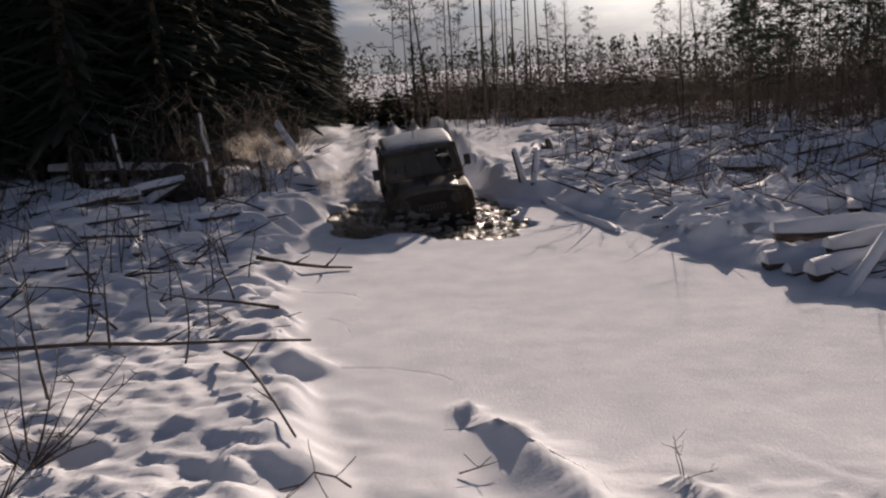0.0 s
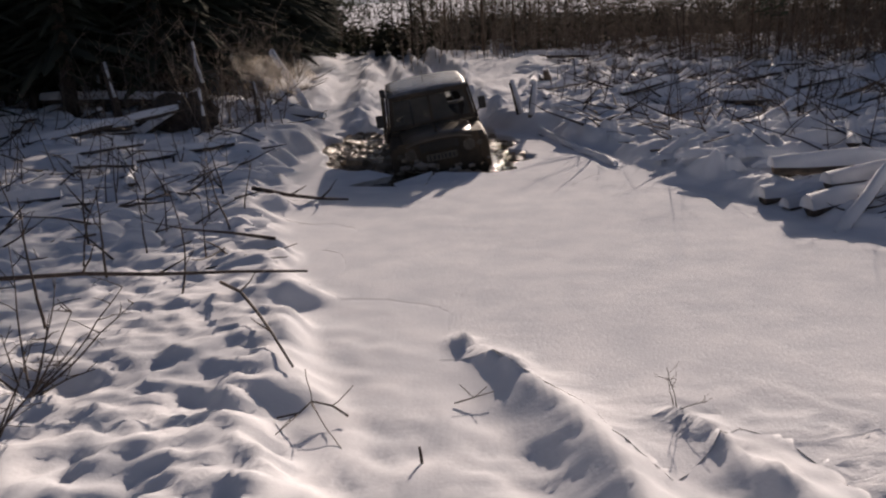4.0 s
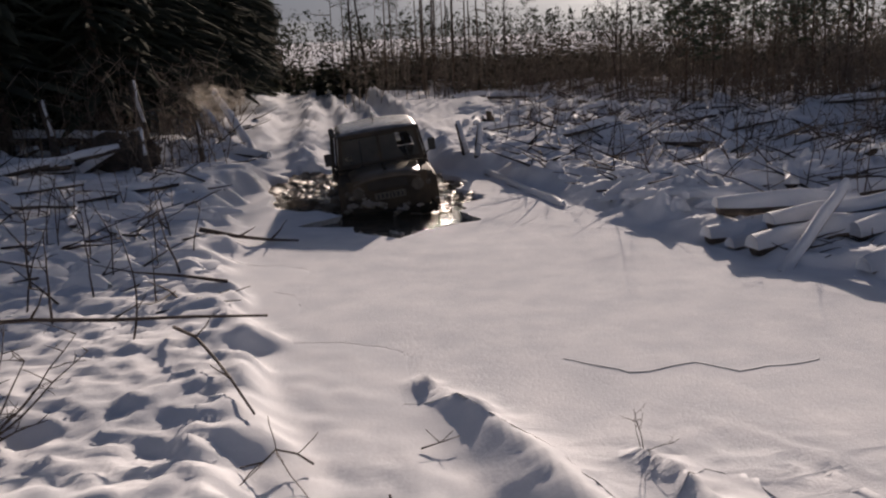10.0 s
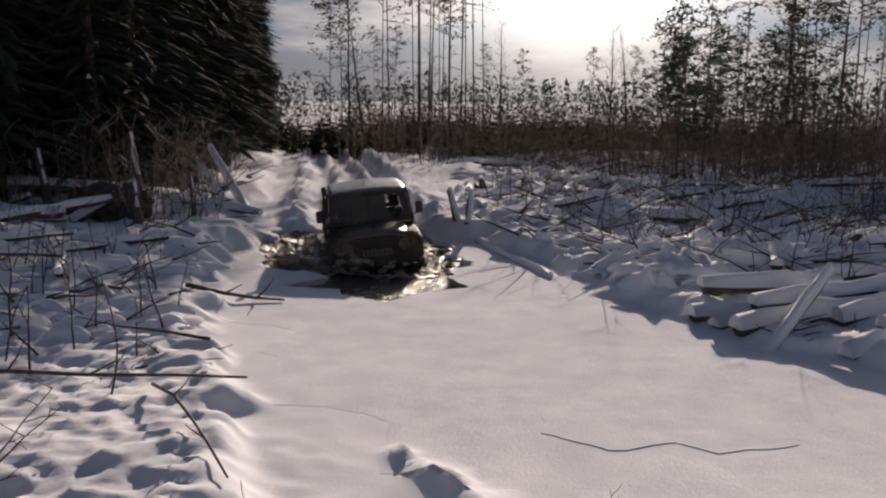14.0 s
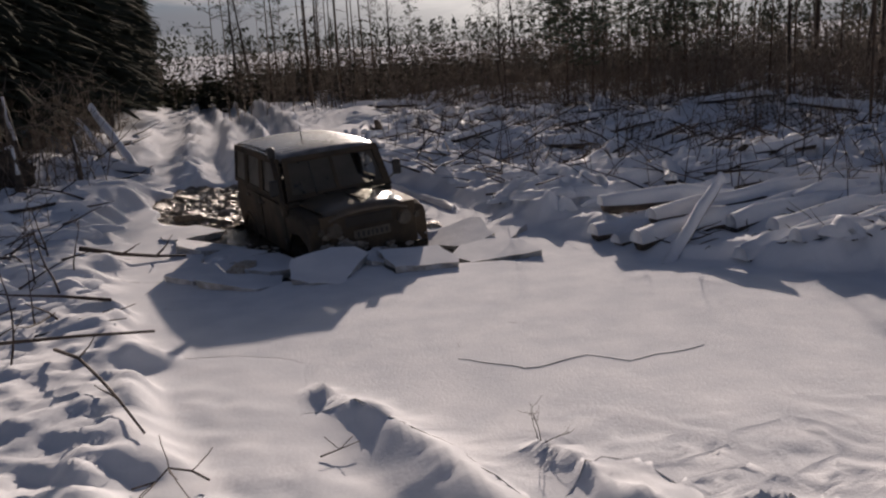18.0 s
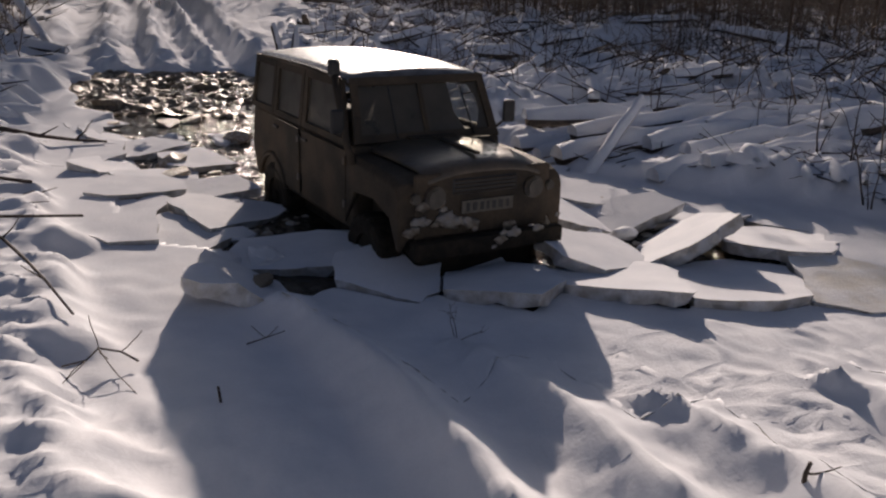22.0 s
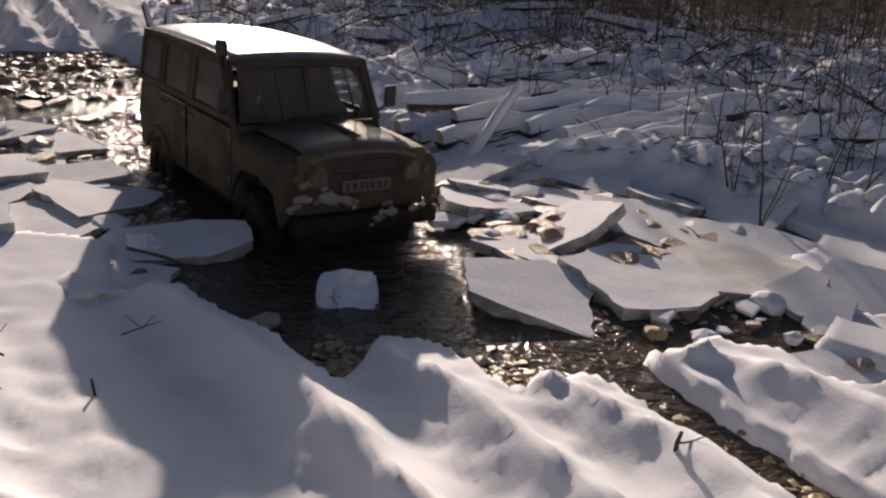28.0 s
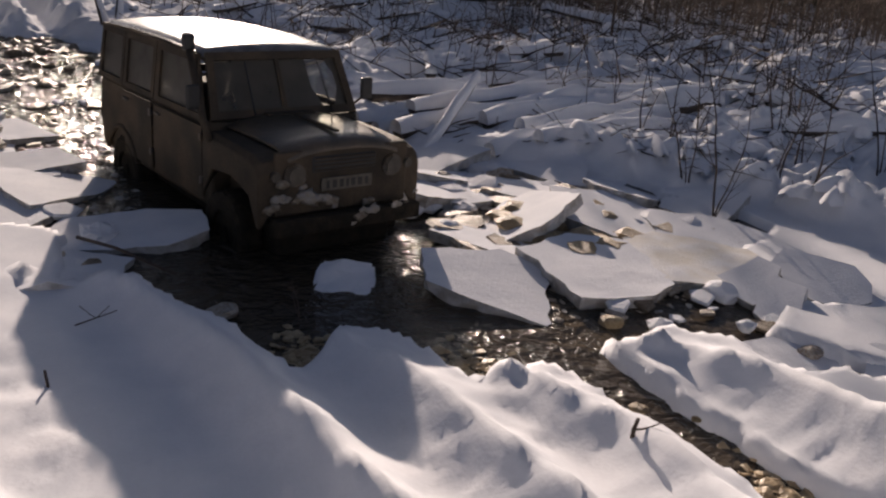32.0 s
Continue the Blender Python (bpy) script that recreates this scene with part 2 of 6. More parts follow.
CLEAR = glass_mat("wiped_glass", (0.12, 0.11, 0.1), 0.1, 0.12)


def water_mat():
    m = bpy.data.materials.new("muddy_water")
    m.use_nodes = True
    n, l = m.node_tree.nodes, m.node_tree.links
    b = n["Principled BSDF"]
    b.inputs["Roughness"].default_value = 0.1
    b.inputs["IOR"].default_value = 1.33
    geo = n.new("ShaderNodeNewGeometry")
    mud = n.new("ShaderNodeTexNoise")
    mud.inputs["Scale"].default_value = 0.9
    l.new(geo.outputs["Position"], mud.inputs["Vector"])
    ramp = n.new("ShaderNodeValToRGB")
    ramp.color_ramp.elements[0].color, ramp.color_ramp.elements[1].color = (0.028, 0.023, 0.018, 1), (0.075, 0.058, 0.038, 1)
    l.new(mud.outputs["Fac"], ramp.inputs["Fac"])
    l.new(ramp.outputs["Color"], b.inputs["Base Color"])
    waves, small = n.new("ShaderNodeTexNoise"), n.new("ShaderNodeTexNoise")
    waves.inputs["Scale"].default_value, small.inputs["Scale"].default_value = 5.0, 24.0
    waves.inputs["Distortion"].default_value = 0.6
    for w in (waves, small):
        w.inputs["Detail"].default_value = 3
        l.new(geo.outputs["Position"], w.inputs["Vector"])
    add = n.new("ShaderNodeMath")
    add.operation, add.inputs[1].default_value = "MULTIPLY_ADD", 0.25
    l.new(small.outputs["Fac"], add.inputs[0])
    l.new(waves.outputs["Fac"], add.inputs[2])
    bp = n.new("ShaderNodeBump")
    bp.inputs["Strength"].default_value, bp.inputs["Distance"].default_value = 0.85, 0.09
    l.new(add.outputs[0], bp.inputs["Height"])
    l.new(bp.outputs["Normal"], b.inputs["Normal"])
    return m


WATER = water_mat()


# ---------------------------------------------------------------- helpers
def mesh_of(name, verts, faces, mats, index=None, smooth=True):
    me = bpy.data.meshes.new(name)
    me.from_pydata([tuple(v) for v in verts], [], [tuple(f) for f in faces])
    for m in mats if isinstance(mats, (list, tuple)) else [mats]:
        me.materials.append(m)
    if index is not None:
        me.polygons.foreach_set("material_index", index)
    me.polygons.foreach_set("use_smooth", [smooth] * len(me.polygons))
    me.update()
    return me


def part(name, data, parent, label="", m=None):
    """One mesh object under a thing or under a part."""
    ob = new(name, data)
    ob.parent = parent
    if m is not None:
        ob.matrix_basis = m
    return tagged(ob, label)


def bm_mesh(name, bm, material, smooth=False):
    me = bpy.data.meshes.new(name)
    bm.to_mesh(me)
    bm.free()
    me.materials.append(material)
    me.polygons.foreach_set("use_smooth", [smooth] * len(me.polygons))
    return me


def box_mesh(name, size, material, bevel=0.01, centre=(0, 0, 0), taper=None):
    """A bevelled box; taper (x, y) scales its top."""
    bm = bmesh.new()
    bmesh.ops.create_cube(bm, size=1.0)
    for v in bm.verts:
        if taper and v.co.z > 0:
            v.co.x, v.co.y = v.co.x * taper[0], v.co.y * taper[1]
        v.co = Vector((v.co.x * size[0] + centre[0], v.co.y * size[1] + centre[1], v.co.z * size[2] + centre[2]))
    if bevel:
        bmesh.ops.bevel(bm, geom=bm.edges[:], offset=bevel, segments=2, affect="EDGES", profile=0.5)
    return bm_mesh(name, bm, material)


class Tubes:
    """Gathers tapered tubes along lines into one mesh."""

    def __init__(self, sides=6):
        self.v, self.f, self.sides = [], [], sides

    def add(self, points, r0, r1, rough=0.0, cap=True):
        s, base = self.sides, len(self.v)
        pts = [Vector(p) for p in points]
        for i, p in enumerate(pts):
            d = (pts[min(i + 1, len(pts) - 1)] - pts[max(i - 1, 0)]).normalized()
            a = d.orthogonal().normalized() if abs(d.z) > 0.9 else d.cross(Vector((0, 0, 1))).normalized()
            b = a.cross(d)
            r = r0 + (r1 - r0) * i / max(1, len(pts) - 1)
            for k in range(s):
                t = 2 * math.pi * k / s
                q = r * (1 + rough * math.sin(7.3 * k + 3.1 * i + r0 * 900))
                self.v.append(p + a * math.cos(t) * q + b * math.sin(t) * q)
        for i in range(len(pts) - 1):
            for k in range(s):
                q, w = base + i * s + k, base + i * s + (k + 1) % s
                self.f.append((q, w, w + s, q + s))
        if cap:
            self.f.append(tuple(base + k for k in range(s))[::-1])
            e = base + (len(pts) - 1) * s
            self.f.append(tuple(e + k for k in range(s)))
        return self

    def mesh(self, name, material, smooth=True):
        return mesh_of(name, self.v, self.f, material, smooth=smooth)


def wander(rng, start, way, length, n, bend):
    """Points of a crooked line."""
    p, d, out = Vector(start), Vector(way).normalized(), [Vector(start)]
    for _ in range(n):
        d = (d + Vector((rng.uniform(-bend, bend), rng.uniform(-bend, bend), rng.uniform(-bend, bend)))).normalized()
        p = p + d * (length / n)
        out.append(p.copy())
    return out


# ---------------------------------------------------------------- ground
def hash2(ix, iy, seed):
    h = (ix.astype(np.int64) * 374761393 + iy.astype(np.int64) * 668265263 + seed * 1274126177) & 0x7FFFFFFF
    h = (h ^ (h >> 13)) * 1103515245 & 0x7FFFFFFF
    return ((h ^ (h >> 16)) & 0xFFFF) / 65535.0


def vnoise(x, y, seed=0):
    """Smooth value noise, 0 to 1, one lump a metre."""
    ix, iy = np.floor(x), np.floor(y)
    fx, fy = x - ix, y - iy
    fx, fy = fx * fx * (3 - 2 * fx), fy * fy * (3 - 2 * fy)
    a, b = hash2(ix, iy, seed), hash2(ix + 1, iy, seed)
    c, d = hash2(ix, iy + 1, seed), hash2(ix + 1, iy + 1, seed)
    return (a * (1 - fx) + b * fx) * (1 - fy) + (c * (1 - fx) + d * fx) * fy


def step(a, b, x):
    t = np.clip((x - a) / (b - a), 0, 1)
    return t * t * (3 - 2 * t)


LEFT_Y, LEFT_X = (2.0, 4.3, 6.0, 8.4, 10.1, 12.7, 16.0, 18.2, 20.0, 46.0, 200.0), (-0.3, -0.6, -0.95, -1.27, -1.76, -2.4, -2.75, -2.4, -2.6, -5.2, -20.0)
RIGHT_Y, RIGHT_X = (3.0, 6.0, 7.3, 8.15, 8.7, 9.4, 9.9, 11.0, 12.7, 15.1, 18.0, 19.6, 27.0, 46.0, 200.0), (7.6, 7.4, 7.24, 6.7, 5.9, 5.1, 4.5, 4.2, 3.4, 2.8, 1.95, 0.7, 0.6, -1.5, -14.0)
# crests of the snow ridges by the camera: x, y, height, half width
RIDGES = (
    ((0.12, 7.0), (0.3, 6.65), (0.47, 6.35), (0.62, 6.0), (0.82, 5.45), (0.98, 4.8), (1.08, 4.1), (1.19, 3.35), (1.32, 2.75), (1.45, 2.0)),
    ((1.5, 5.42), (1.64, 5.08), (1.8, 4.6), (1.93, 4.2), (1.97, 3.82), (2.03, 3.38), (2.05, 3.0), (2.1, 2.58), (2.12, 1.8)),
    ((2.42, 4.35), (2.58, 4.2), (2.66, 3.95), (2.76, 3.63), (2.9, 3.3), (2.85, 2.77), (2.8, 2.38), (2.75, 1.7)),
    ((3.75, 4.35), (3.98, 4.05), (4.12, 3.7), (4.18, 3.3), (4.17, 2.73), (4.15, 2.0)),
)
# height of each crest above the ice: at its tip, and gained a metre
RIDGE_H = ((0.03, 0.08), (0.08, 0.09), (0.08, 0.12), (0.1, 0.16))
RIDGE_W = (0.25, 0.23, 0.2, 0.19)


def near_line(x, y, line):
    """Distance to a broken line and how far along it, 0 to 1."""
    best, along = np.full(x.shape, 1e9), np.zeros(x.shape)
    n = len(line) - 1
    for i in range(n):
        (ax, ay), (bx, by) = line[i], line[i + 1]
        dx, dy = bx - ax, by - ay
        t = np.clip(((x - ax) * dx + (y - ay) * dy) / (dx * dx + dy * dy), 0, 1)
        d = np.hypot(x - ax - t * dx, y - ay - t * dy)
        along = np.where(d < best, (i + t) / n, along)
        best = np.minimum(best, d)
    return best, along


def in_pond(x, y):
    """Metres inside the frozen water's edge; negative on the banks."""
    wob = (vnoise(x * 2.2, y * 2.2, 5) - 0.5) * 0.5
    left = x - np.interp(y, LEFT_Y, LEFT_X) + wob
    right = np.interp(y, RIGHT_Y, RIGHT_X) - x + wob
    return np.minimum(np.minimum(left, right), (y + 3.0) * 0.6)


def top(x, y):
    """Height of the snow, with the ice whole."""
    x, y = np.asarray(x, float), np.asarray(y, float)
    d = in_pond(x, y)
    bank = step(0.12, -0.5, d)
    far = step(16, 40, np.hypot(x, y))
    lumps = (vnoise(x * 0.9, y * 0.9, 1) - 0.35) * 0.22 + (vnoise(x * 2.6, y * 2.6, 2) - 0.4) * 0.1 + (vnoise(x * 6.5, y * 6.5, 3) - 0.5) * 0.045 + (vnoise(x * 13.0, y * 13.0, 13) - 0.5) * 0.022
    lumps = lumps * (1 - 0.3 * far) * (1 + 0.7 * step(2.0, 5.0, x)) + (vnoise(x * 0.35, y * 0.35, 4) - 0.3) * 0.5 * step(9, 20, np.hypot(x, y))
    pile = step(3.8, 4.6, x) * step(10.8, 9.8, x) * step(8.5, 9.0, y - 0.22 * (x - 5)) * step(13.4, 12.4, y)
    lumps = lumps * (1 - 0.65 * pile) * (1 - 0.6 * step(-0.2, -1.0, x) * step(18, 12, y))
    z = bank * (0.16 + lumps) + (vnoise(x * 0.8, y * 0.8, 9) - 0.5) * 0.02 + (vnoise(x * 3.0, y * 3.0, 8) - 0.5) * 0.004
    z = z + 0.012 * np.clip(6.8 - y, 0, 4.6) + np.clip(2.3 - y, 0, 3.0) * 0.36
    # the near bank: soft drifts, trodden dents, and a rippled bank of ploughed snow along the ice
    left_bank = bank * step(-0.2, -0.9, x) * step(18, 12, y)
    dent = np.clip(0.36 - vnoise(x * 2.3 + 4.0, y * 2.0, 16), 0, 0.36) / 0.36
    z = z + left_bank * ((0.5 - np.abs(vnoise(x * 2.2 + y * 0.6, y * 2.8, 17) - 0.5) * 2) * 0.04 - step(0.2, 0.6, dent) * 0.055 + (0.5 - np.abs(vnoise(x * 4.5 - y, y * 7.5, 39) - 0.5) * 2) * 0.045 + (vnoise(x * 9.0 + y * 3, y * 11.0, 18) - 0.5) * 0.035 + (vnoise(x * 15.0, y * 17.0, 15) - 0.5) * 0.02)
    berm = np.exp(-(((d + 0.35) / 0.3) ** 2)) * step(1.5, 0.0, x) * step(15, 12, y)
    z = z + berm * (0.01 + 0.085 * vnoise(x * 1.6 + y * 0.7, y * 4.6, 28) + 0.045 * (vnoise(x * 7, y * 9, 29) - 0.5))
    z = z + bank * (1 - 0.8 * pile) * step(2.8, 4.0, x) * step(3.0, 5.0, y) * step(17, 13, y) * ((0.5 - np.abs(vnoise(x * 2.4 + y, y * 2.6, 26) - 0.5) * 2) * 0.3 + (0.5 - np.abs(vnoise(x * 5.5, y * 5.0, 27) - 0.5) * 2) * 0.19 + (vnoise(x * 8.5, y * 10.0, 24) - 0.5) * 0.12)
    crust = step(6.5, 4.5, y) * step(5.5, 4.0, x) * 0.8
    z = z + crust * ((0.5 - np.abs(vnoise(x * 3.1 - y, y * 2.3 + x, 36) - 0.5) * 2) * 0.03 + (0.5 - np.abs(vnoise(x * 7 + y * 3, y * 5, 37) - 0.5) * 2) * 0.035 + (vnoise(x * 15 + y * 5, y * 11, 38) - 0.5) * 0.018)
    drift = step(1.5, -0.3, d) * step(8.5, 6.5, y) * step(0.4, -0.6, x)
    z = z + drift * ((vnoise(x * 3.4 + y * 1.2, y * 2.2, 6) - 0.45) * 0.06 + (vnoise(x * 5.0 + y * 3.0, y * 6.0, 7) - 0.5) * 0.035)
    for line, (h0, gain), w in zip(RIDGES, RIDGE_H, RIDGE_W):
        q, a = near_line(x, y, line)
        left = x < np.interp(-y, [-b for _, b in line], [a for a, _ in line])
        w2 = w * (0.93 + 0.14 * vnoise(x * 1.6, y * 1.6, 11)) * (0.4 + 0.6 * step(0.0, 0.5, a)) * np.where(left, 0.75, 0.95)
        z = z - 0.05 * step(0.1, 0.5, a) * left * np.exp(-(((q - 0.42) / 0.2) ** 2))
        crest = h0 + gain * np.clip(line[0][1] - y, 0, 3.2) - 0.012 * np.clip(6.8 - y, 0, 4.6)
        fade = step(-0.15, 0.12, line[0][1] - y) * step(0.0, 0.02, a + 0.01)
        tufts = (vnoise(x * 5, y * 5, 12) - 0.25) * 0.12 + (vnoise(x * 11, y * 11, 14) - 0.5) * 0.05
        z = z + fade * (np.maximum(crest, 0.025) + tufts * 1.3 * step(0.45, 0.15, a) + tufts * 0.12) * np.exp(-((q / w2) ** 1.35))
    # wheel ruts of the track beyond the hole
    road = step(19.0, 20.5, y) * step(75.0, 50.0, y)
    u = x + 0.078 * (y - 19) + 0.12 * np.sin(y * 0.33)
    wide = step(-2.3, -1.9, u) * step(1.9, 1.4, u)
    crests = 0.04 + 0.16 * np.exp(-(((u + 0.62) / 0.17) ** 2)) + 0.2 * np.exp(-(((u - 0.38) / 0.13) ** 2)) + 0.12 * np.exp(-(((u - 1.3) / 0.2) ** 2)) + 0.12 * np.exp(-(((u + 1.75) / 0.35) ** 2))
    wheel = np.exp(-(((u + 1.12) / 0.26) ** 4)) + 0.8 * np.exp(-(((u + 0.12) / 0.2) ** 4)) + np.exp(-(((u - 0.85) / 0.26) ** 4))
    rough = (vnoise(x * 3.0, y * 1.6, 19) - 0.45) * 0.3 + (vnoise(x * 6.5, y * 4.5, 20) - 0.5) * 0.18 + (vnoise(x * 12.0, y * 9.0, 30) - 0.5) * 0.06
    z = z + road * wide * (crests + rough * (1 - 0.85 * np.clip(wheel, 0, 1)) - 0.14 * wheel) + road * 0.05
    return z


# open leads between the ridges: line, half width
FINGERS = (
    (((0.85, 6.4), (1.2, 5.7), (1.42, 5.2), (1.56, 4.9)), 0.36),
    (((2.2, 5.4), (2.38, 4.9), (2.48, 4.5), (2.56, 4.3)), 0.28),
    (((2.95, 4.95), (3.2, 4.45), (3.3, 3.9), (3.38, 3.4), (3.45, 2.8), (3.5, 2.3)), 0.36),
)
# large plates: seed at rest
PLATES = ((5.2, 5.65), (3.2, 6.32), (2.2, 6.38), (1.3, 6.7), (5.95, 4.75), (4.8, 3.95), (4.25, 6.1), (4.85, 8.2), (4.15, 7.3), (5.1, 7.05), (6.1, 6.3), (3.0, 7.42), (2.0, 7.46), (0.9, 7.7), (3.05, 8.1))


def breaks(x, y):
    """Where the ice gives way: a broad stretch, its leads by the camera, and a patch beside those."""
    x, y = np.asarray(x, float), np.asarray(y, float)
    ys = (4.2, 4.6, 5.2, 5.8, 6.4, 7.0, 7.8, 9.1, 11.0, 13.0, 15.5)
    lo = (3.4, 3.1, 2.2, 1.2, 0.75, 0.3, -0.6, -1.3, -1.7, -1.9, -1.7)
    hi = (5.4, 5.8, 6.3, 6.7, 6.9, 6.9, 6.5, 4.9, 3.9, 2.5, 1.4)
    main = (y > 4.2) & (y < 15.6) & (x > np.interp(y, ys, lo)) & (x < np.interp(y, ys, hi))
    patch = (y > 3.2) & (y <= 4.2) & (x > 4.35) & (x < 5.6)
    out = main | patch
    for line, w in FINGERS:
        out = out | (near_line(x, y, line)[0] < w)
    return out


def seeds():
    rng = random.Random(11)
    kept, rest = list(PLATES), []
    # the leads: a row of seeds down the middle, and one along each side so that the cracks run half way
    taken = []
    for line, w in FINGERS:
        pts = [Vector(q) for q in line]
        for a, b in zip(pts, pts[1:]):
            n = max(1, round((b - a).length / 0.26))
            across = Vector((-(b - a).y, (b - a).x)).normalized()
            for k in range(n):
                m = a.lerp(b, (k + rng.uniform(0.3, 0.7)) / n)
                kept.append((m.x, m.y))
                taken.append((m, w))
                for s in (-1, 1):
                    q = m + across * s * 2 * w * rng.uniform(0.85, 1.15)
                    if not breaks(q.x, q.y):
                        rest.append((q.x, q.y))
    y = 1.6
    row = 0
    while y < 17:
        size = 0.34 if y < 4.9 else 0.55 + 0.04 * min(y, 9)
        x = -3.2 + (row % 2) * size / 2
        while x < 9.0:
            p = (x + rng.uniform(-0.4, 0.4) * size, y + rng.uniform(-0.4, 0.4) * size)
            room = min(math.hypot(p[0] - a, p[1] - b) for a, b in PLATES)
            inside = bool(breaks(*p))
            clear = min(math.hypot(p[0] - m.x, p[1] - m.y) - (1.0 if inside else 3.0) * w for m, w in taken) > 0.1
            if clear and (room > 0.68 or (not inside and room > 0.45)):
                (kept if inside else rest).append(p)
            x += size
        y += size * 0.86
        row += 1
    return kept, rest


KEPT, REST = seeds()
SLUSH_POLY = ((-2.0, 15.7), (-1.5, 15.1), (-0.6, 14.8), (0.5, 14.75), (1.1, 15.0), (1.4, 15.9), (1.25, 17.6), (0.8, 19.2), (0.4, 19.7), (-1.9, 19.7), (-2.35, 18.9), (-2.25, 16.9))


def in_slush(x, y):
    """Metres inside the muddy hole that was open from the first."""
    d = np.full(np.shape(x), 1e9)
    n = len(SLUSH_POLY)
    for i in range(n):
        (ax, ay), (bx, by) = SLUSH_POLY[i], SLUSH_POLY[(i + 1) % n]
        L = math.hypot(bx - ax, by - ay)
        d = np.minimum(d, ((bx - ax) * (y - ay) - (by - ay) * (x - ax)) / L)
    return d + (vnoise(x * 1.7, y * 1.7, 21) - 0.5) * 0.5


def hole(x, y):
    """Metres inside the opened ice; negative where the sheet stays."""
    d1, d2 = np.full(x.shape, 1e9), np.full(x.shape, 1e9)
    sx, sy = np.zeros(x.shape), np.zeros(x.shape)
    tx, ty = np.zeros(x.shape), np.zeros(x.shape)
    for px, py in KEPT:
        d = (x - px) ** 2 + (y - py) ** 2
        c = d < d1
        sx, sy, d1 = np.where(c, px, sx), np.where(c, py, sy), np.minimum(d, d1)
    for px, py in REST:
        d = (x - px) ** 2 + (y - py) ** 2
        c = d < d2
        tx, ty, d2 = np.where(c, px, tx), np.where(c, py, ty), np.minimum(d, d2)
    inside = (d2 - d1) / (2 * np.hypot(sx - tx, sy - ty) + 1e-6)
    return inside


def spread(lo, hi, fine, far, growth):
    """Coordinates: even steps from lo to hi, then growing steps to +-far."""
    mid = list(np.arange(lo, hi + 1e-6, fine))
    up, s = [mid[-1]], fine
    while up[-1] < far:
        s *= growth
        up.append(up[-1] + s)
    down, s = [mid[0]], fine
    while down[-1] > -far:
        s *= growth
        down.append(down[-1] - s)
    return np.array(down[:0:-1] + mid + up[1:])


def build_ground():
    xs = spread(-6.0, 8.0, 0.055, 2500, 1.09)
    ys = spread(2.3, 20.5, 0.065, 2500, 1.075)
    ys = ys[ys > -400]
    X, Y = np.meshgrid(xs, ys)
    Z = top(X, Y)
    near = (X > -4) & (X < 9.5) & (Y > 1) & (Y < 22)
    h = np.full(X.shape, -1.0)
    h[near] = np.maximum(hole(X[near], Y[near]) - 0.09, in_slush(X[near], Y[near]))
    Z = Z - 0.003 * step(-0.085, -0.05, h)
    # steep ice edges; gentler slopes where the ridges run down to the water
    steep = -0.02 - np.clip(h * 9, 0, 1.05)
    gentle = Z - 0.03 - step(0.0, 0.17, h) * 0.9
    Z = np.where(h > 0, np.minimum(Z, np.where(Y < 5.6, gentle, steep)), Z)
    nx, ny = len(xs), len(ys)
    verts = np.stack([X.ravel(), Y.ravel(), Z.ravel()], 1)
    i = (np.arange(ny - 1)[:, None] * nx + np.arange(nx - 1)[None]).ravel()
    faces = np.stack([i, i + 1, i + 1 + nx, i + nx], 1)
    me = bpy.data.meshes.new("ground")
    me.vertices.add(len(verts))
    me.vertices.foreach_set("co", verts.ravel())
    me.loops.add(faces.size)
    me.loops.foreach_set("vertex_index", faces.ravel().astype(np.int32))
    me.polygons.add(len(faces))
    me.polygons.foreach_set("loop_start", np.arange(0, faces.size, 4, dtype=np.int32))
    me.polygons.foreach_set("loop_total", np.full(len(faces), 4, np.int32))
    me.update(calc_edges=True)
    me.polygons.foreach_set("use_smooth", [True] * len(me.polygons))
    me.materials.append(SNOW)
    tagged(new("ground", me), "deep lumpy snow over a clear-cut and a frozen track", "snow", kind="structure")


build_ground()


def build_water():
    bm = bmesh.new()
    bmesh.ops.create_grid(bm, x_segments=24, y_segments=36, size=1.0)
    for v in bm.verts:
        v.co = Vector((2.0 + v.co.x * 6.2, 11.5 + v.co.y * 9.6, -0.1))
    tagged(new("water", bm_mesh("water", bm, WATER, True)), "dark muddy water under the broken ice", "water", kind="structure")


build_water()


# ---------------------------------------------------------------- the jeep
# x ahead, y to its left, z up from the wheels' foot
def shell(name, rings, material, thick=0.0, close=True):
    """A skin through rings of points; smooth."""
    v, f = [], []
    n = len(rings[0])
    for r in rings:
        v += [tuple(p) for p in r]
    for i in range(len(rings) - 1):
        for k in range(n - (0 if close else 1)):
            a, b = i * n + k, i * n + (k + 1) % n
            f.append((a, b, b + n, a + n))
    if close:
        f.append(tuple(range(n))[::-1])
        f.append(tuple((len(rings) - 1) * n + k for k in range(n)))
    return mesh_of(name, v, f, material, smooth=False)


def soften(me, width=0.02, angle=35):
    bm = bmesh.new()
    bm.from_mesh(me)
    bmesh.ops.recalc_face_normals(bm, faces=bm.faces)
    edges = [e for e in bm.edges if len(e.link_faces) == 2 and e.calc_face_angle(0) > radians(angle)]
    if edges:
        bmesh.ops.bevel(bm, geom=edges, offset=width, segments=2, affect="EDGES", profile=0.5, clamp_overlap=True)
    bm.to_mesh(me)
    bm.free()
    return me


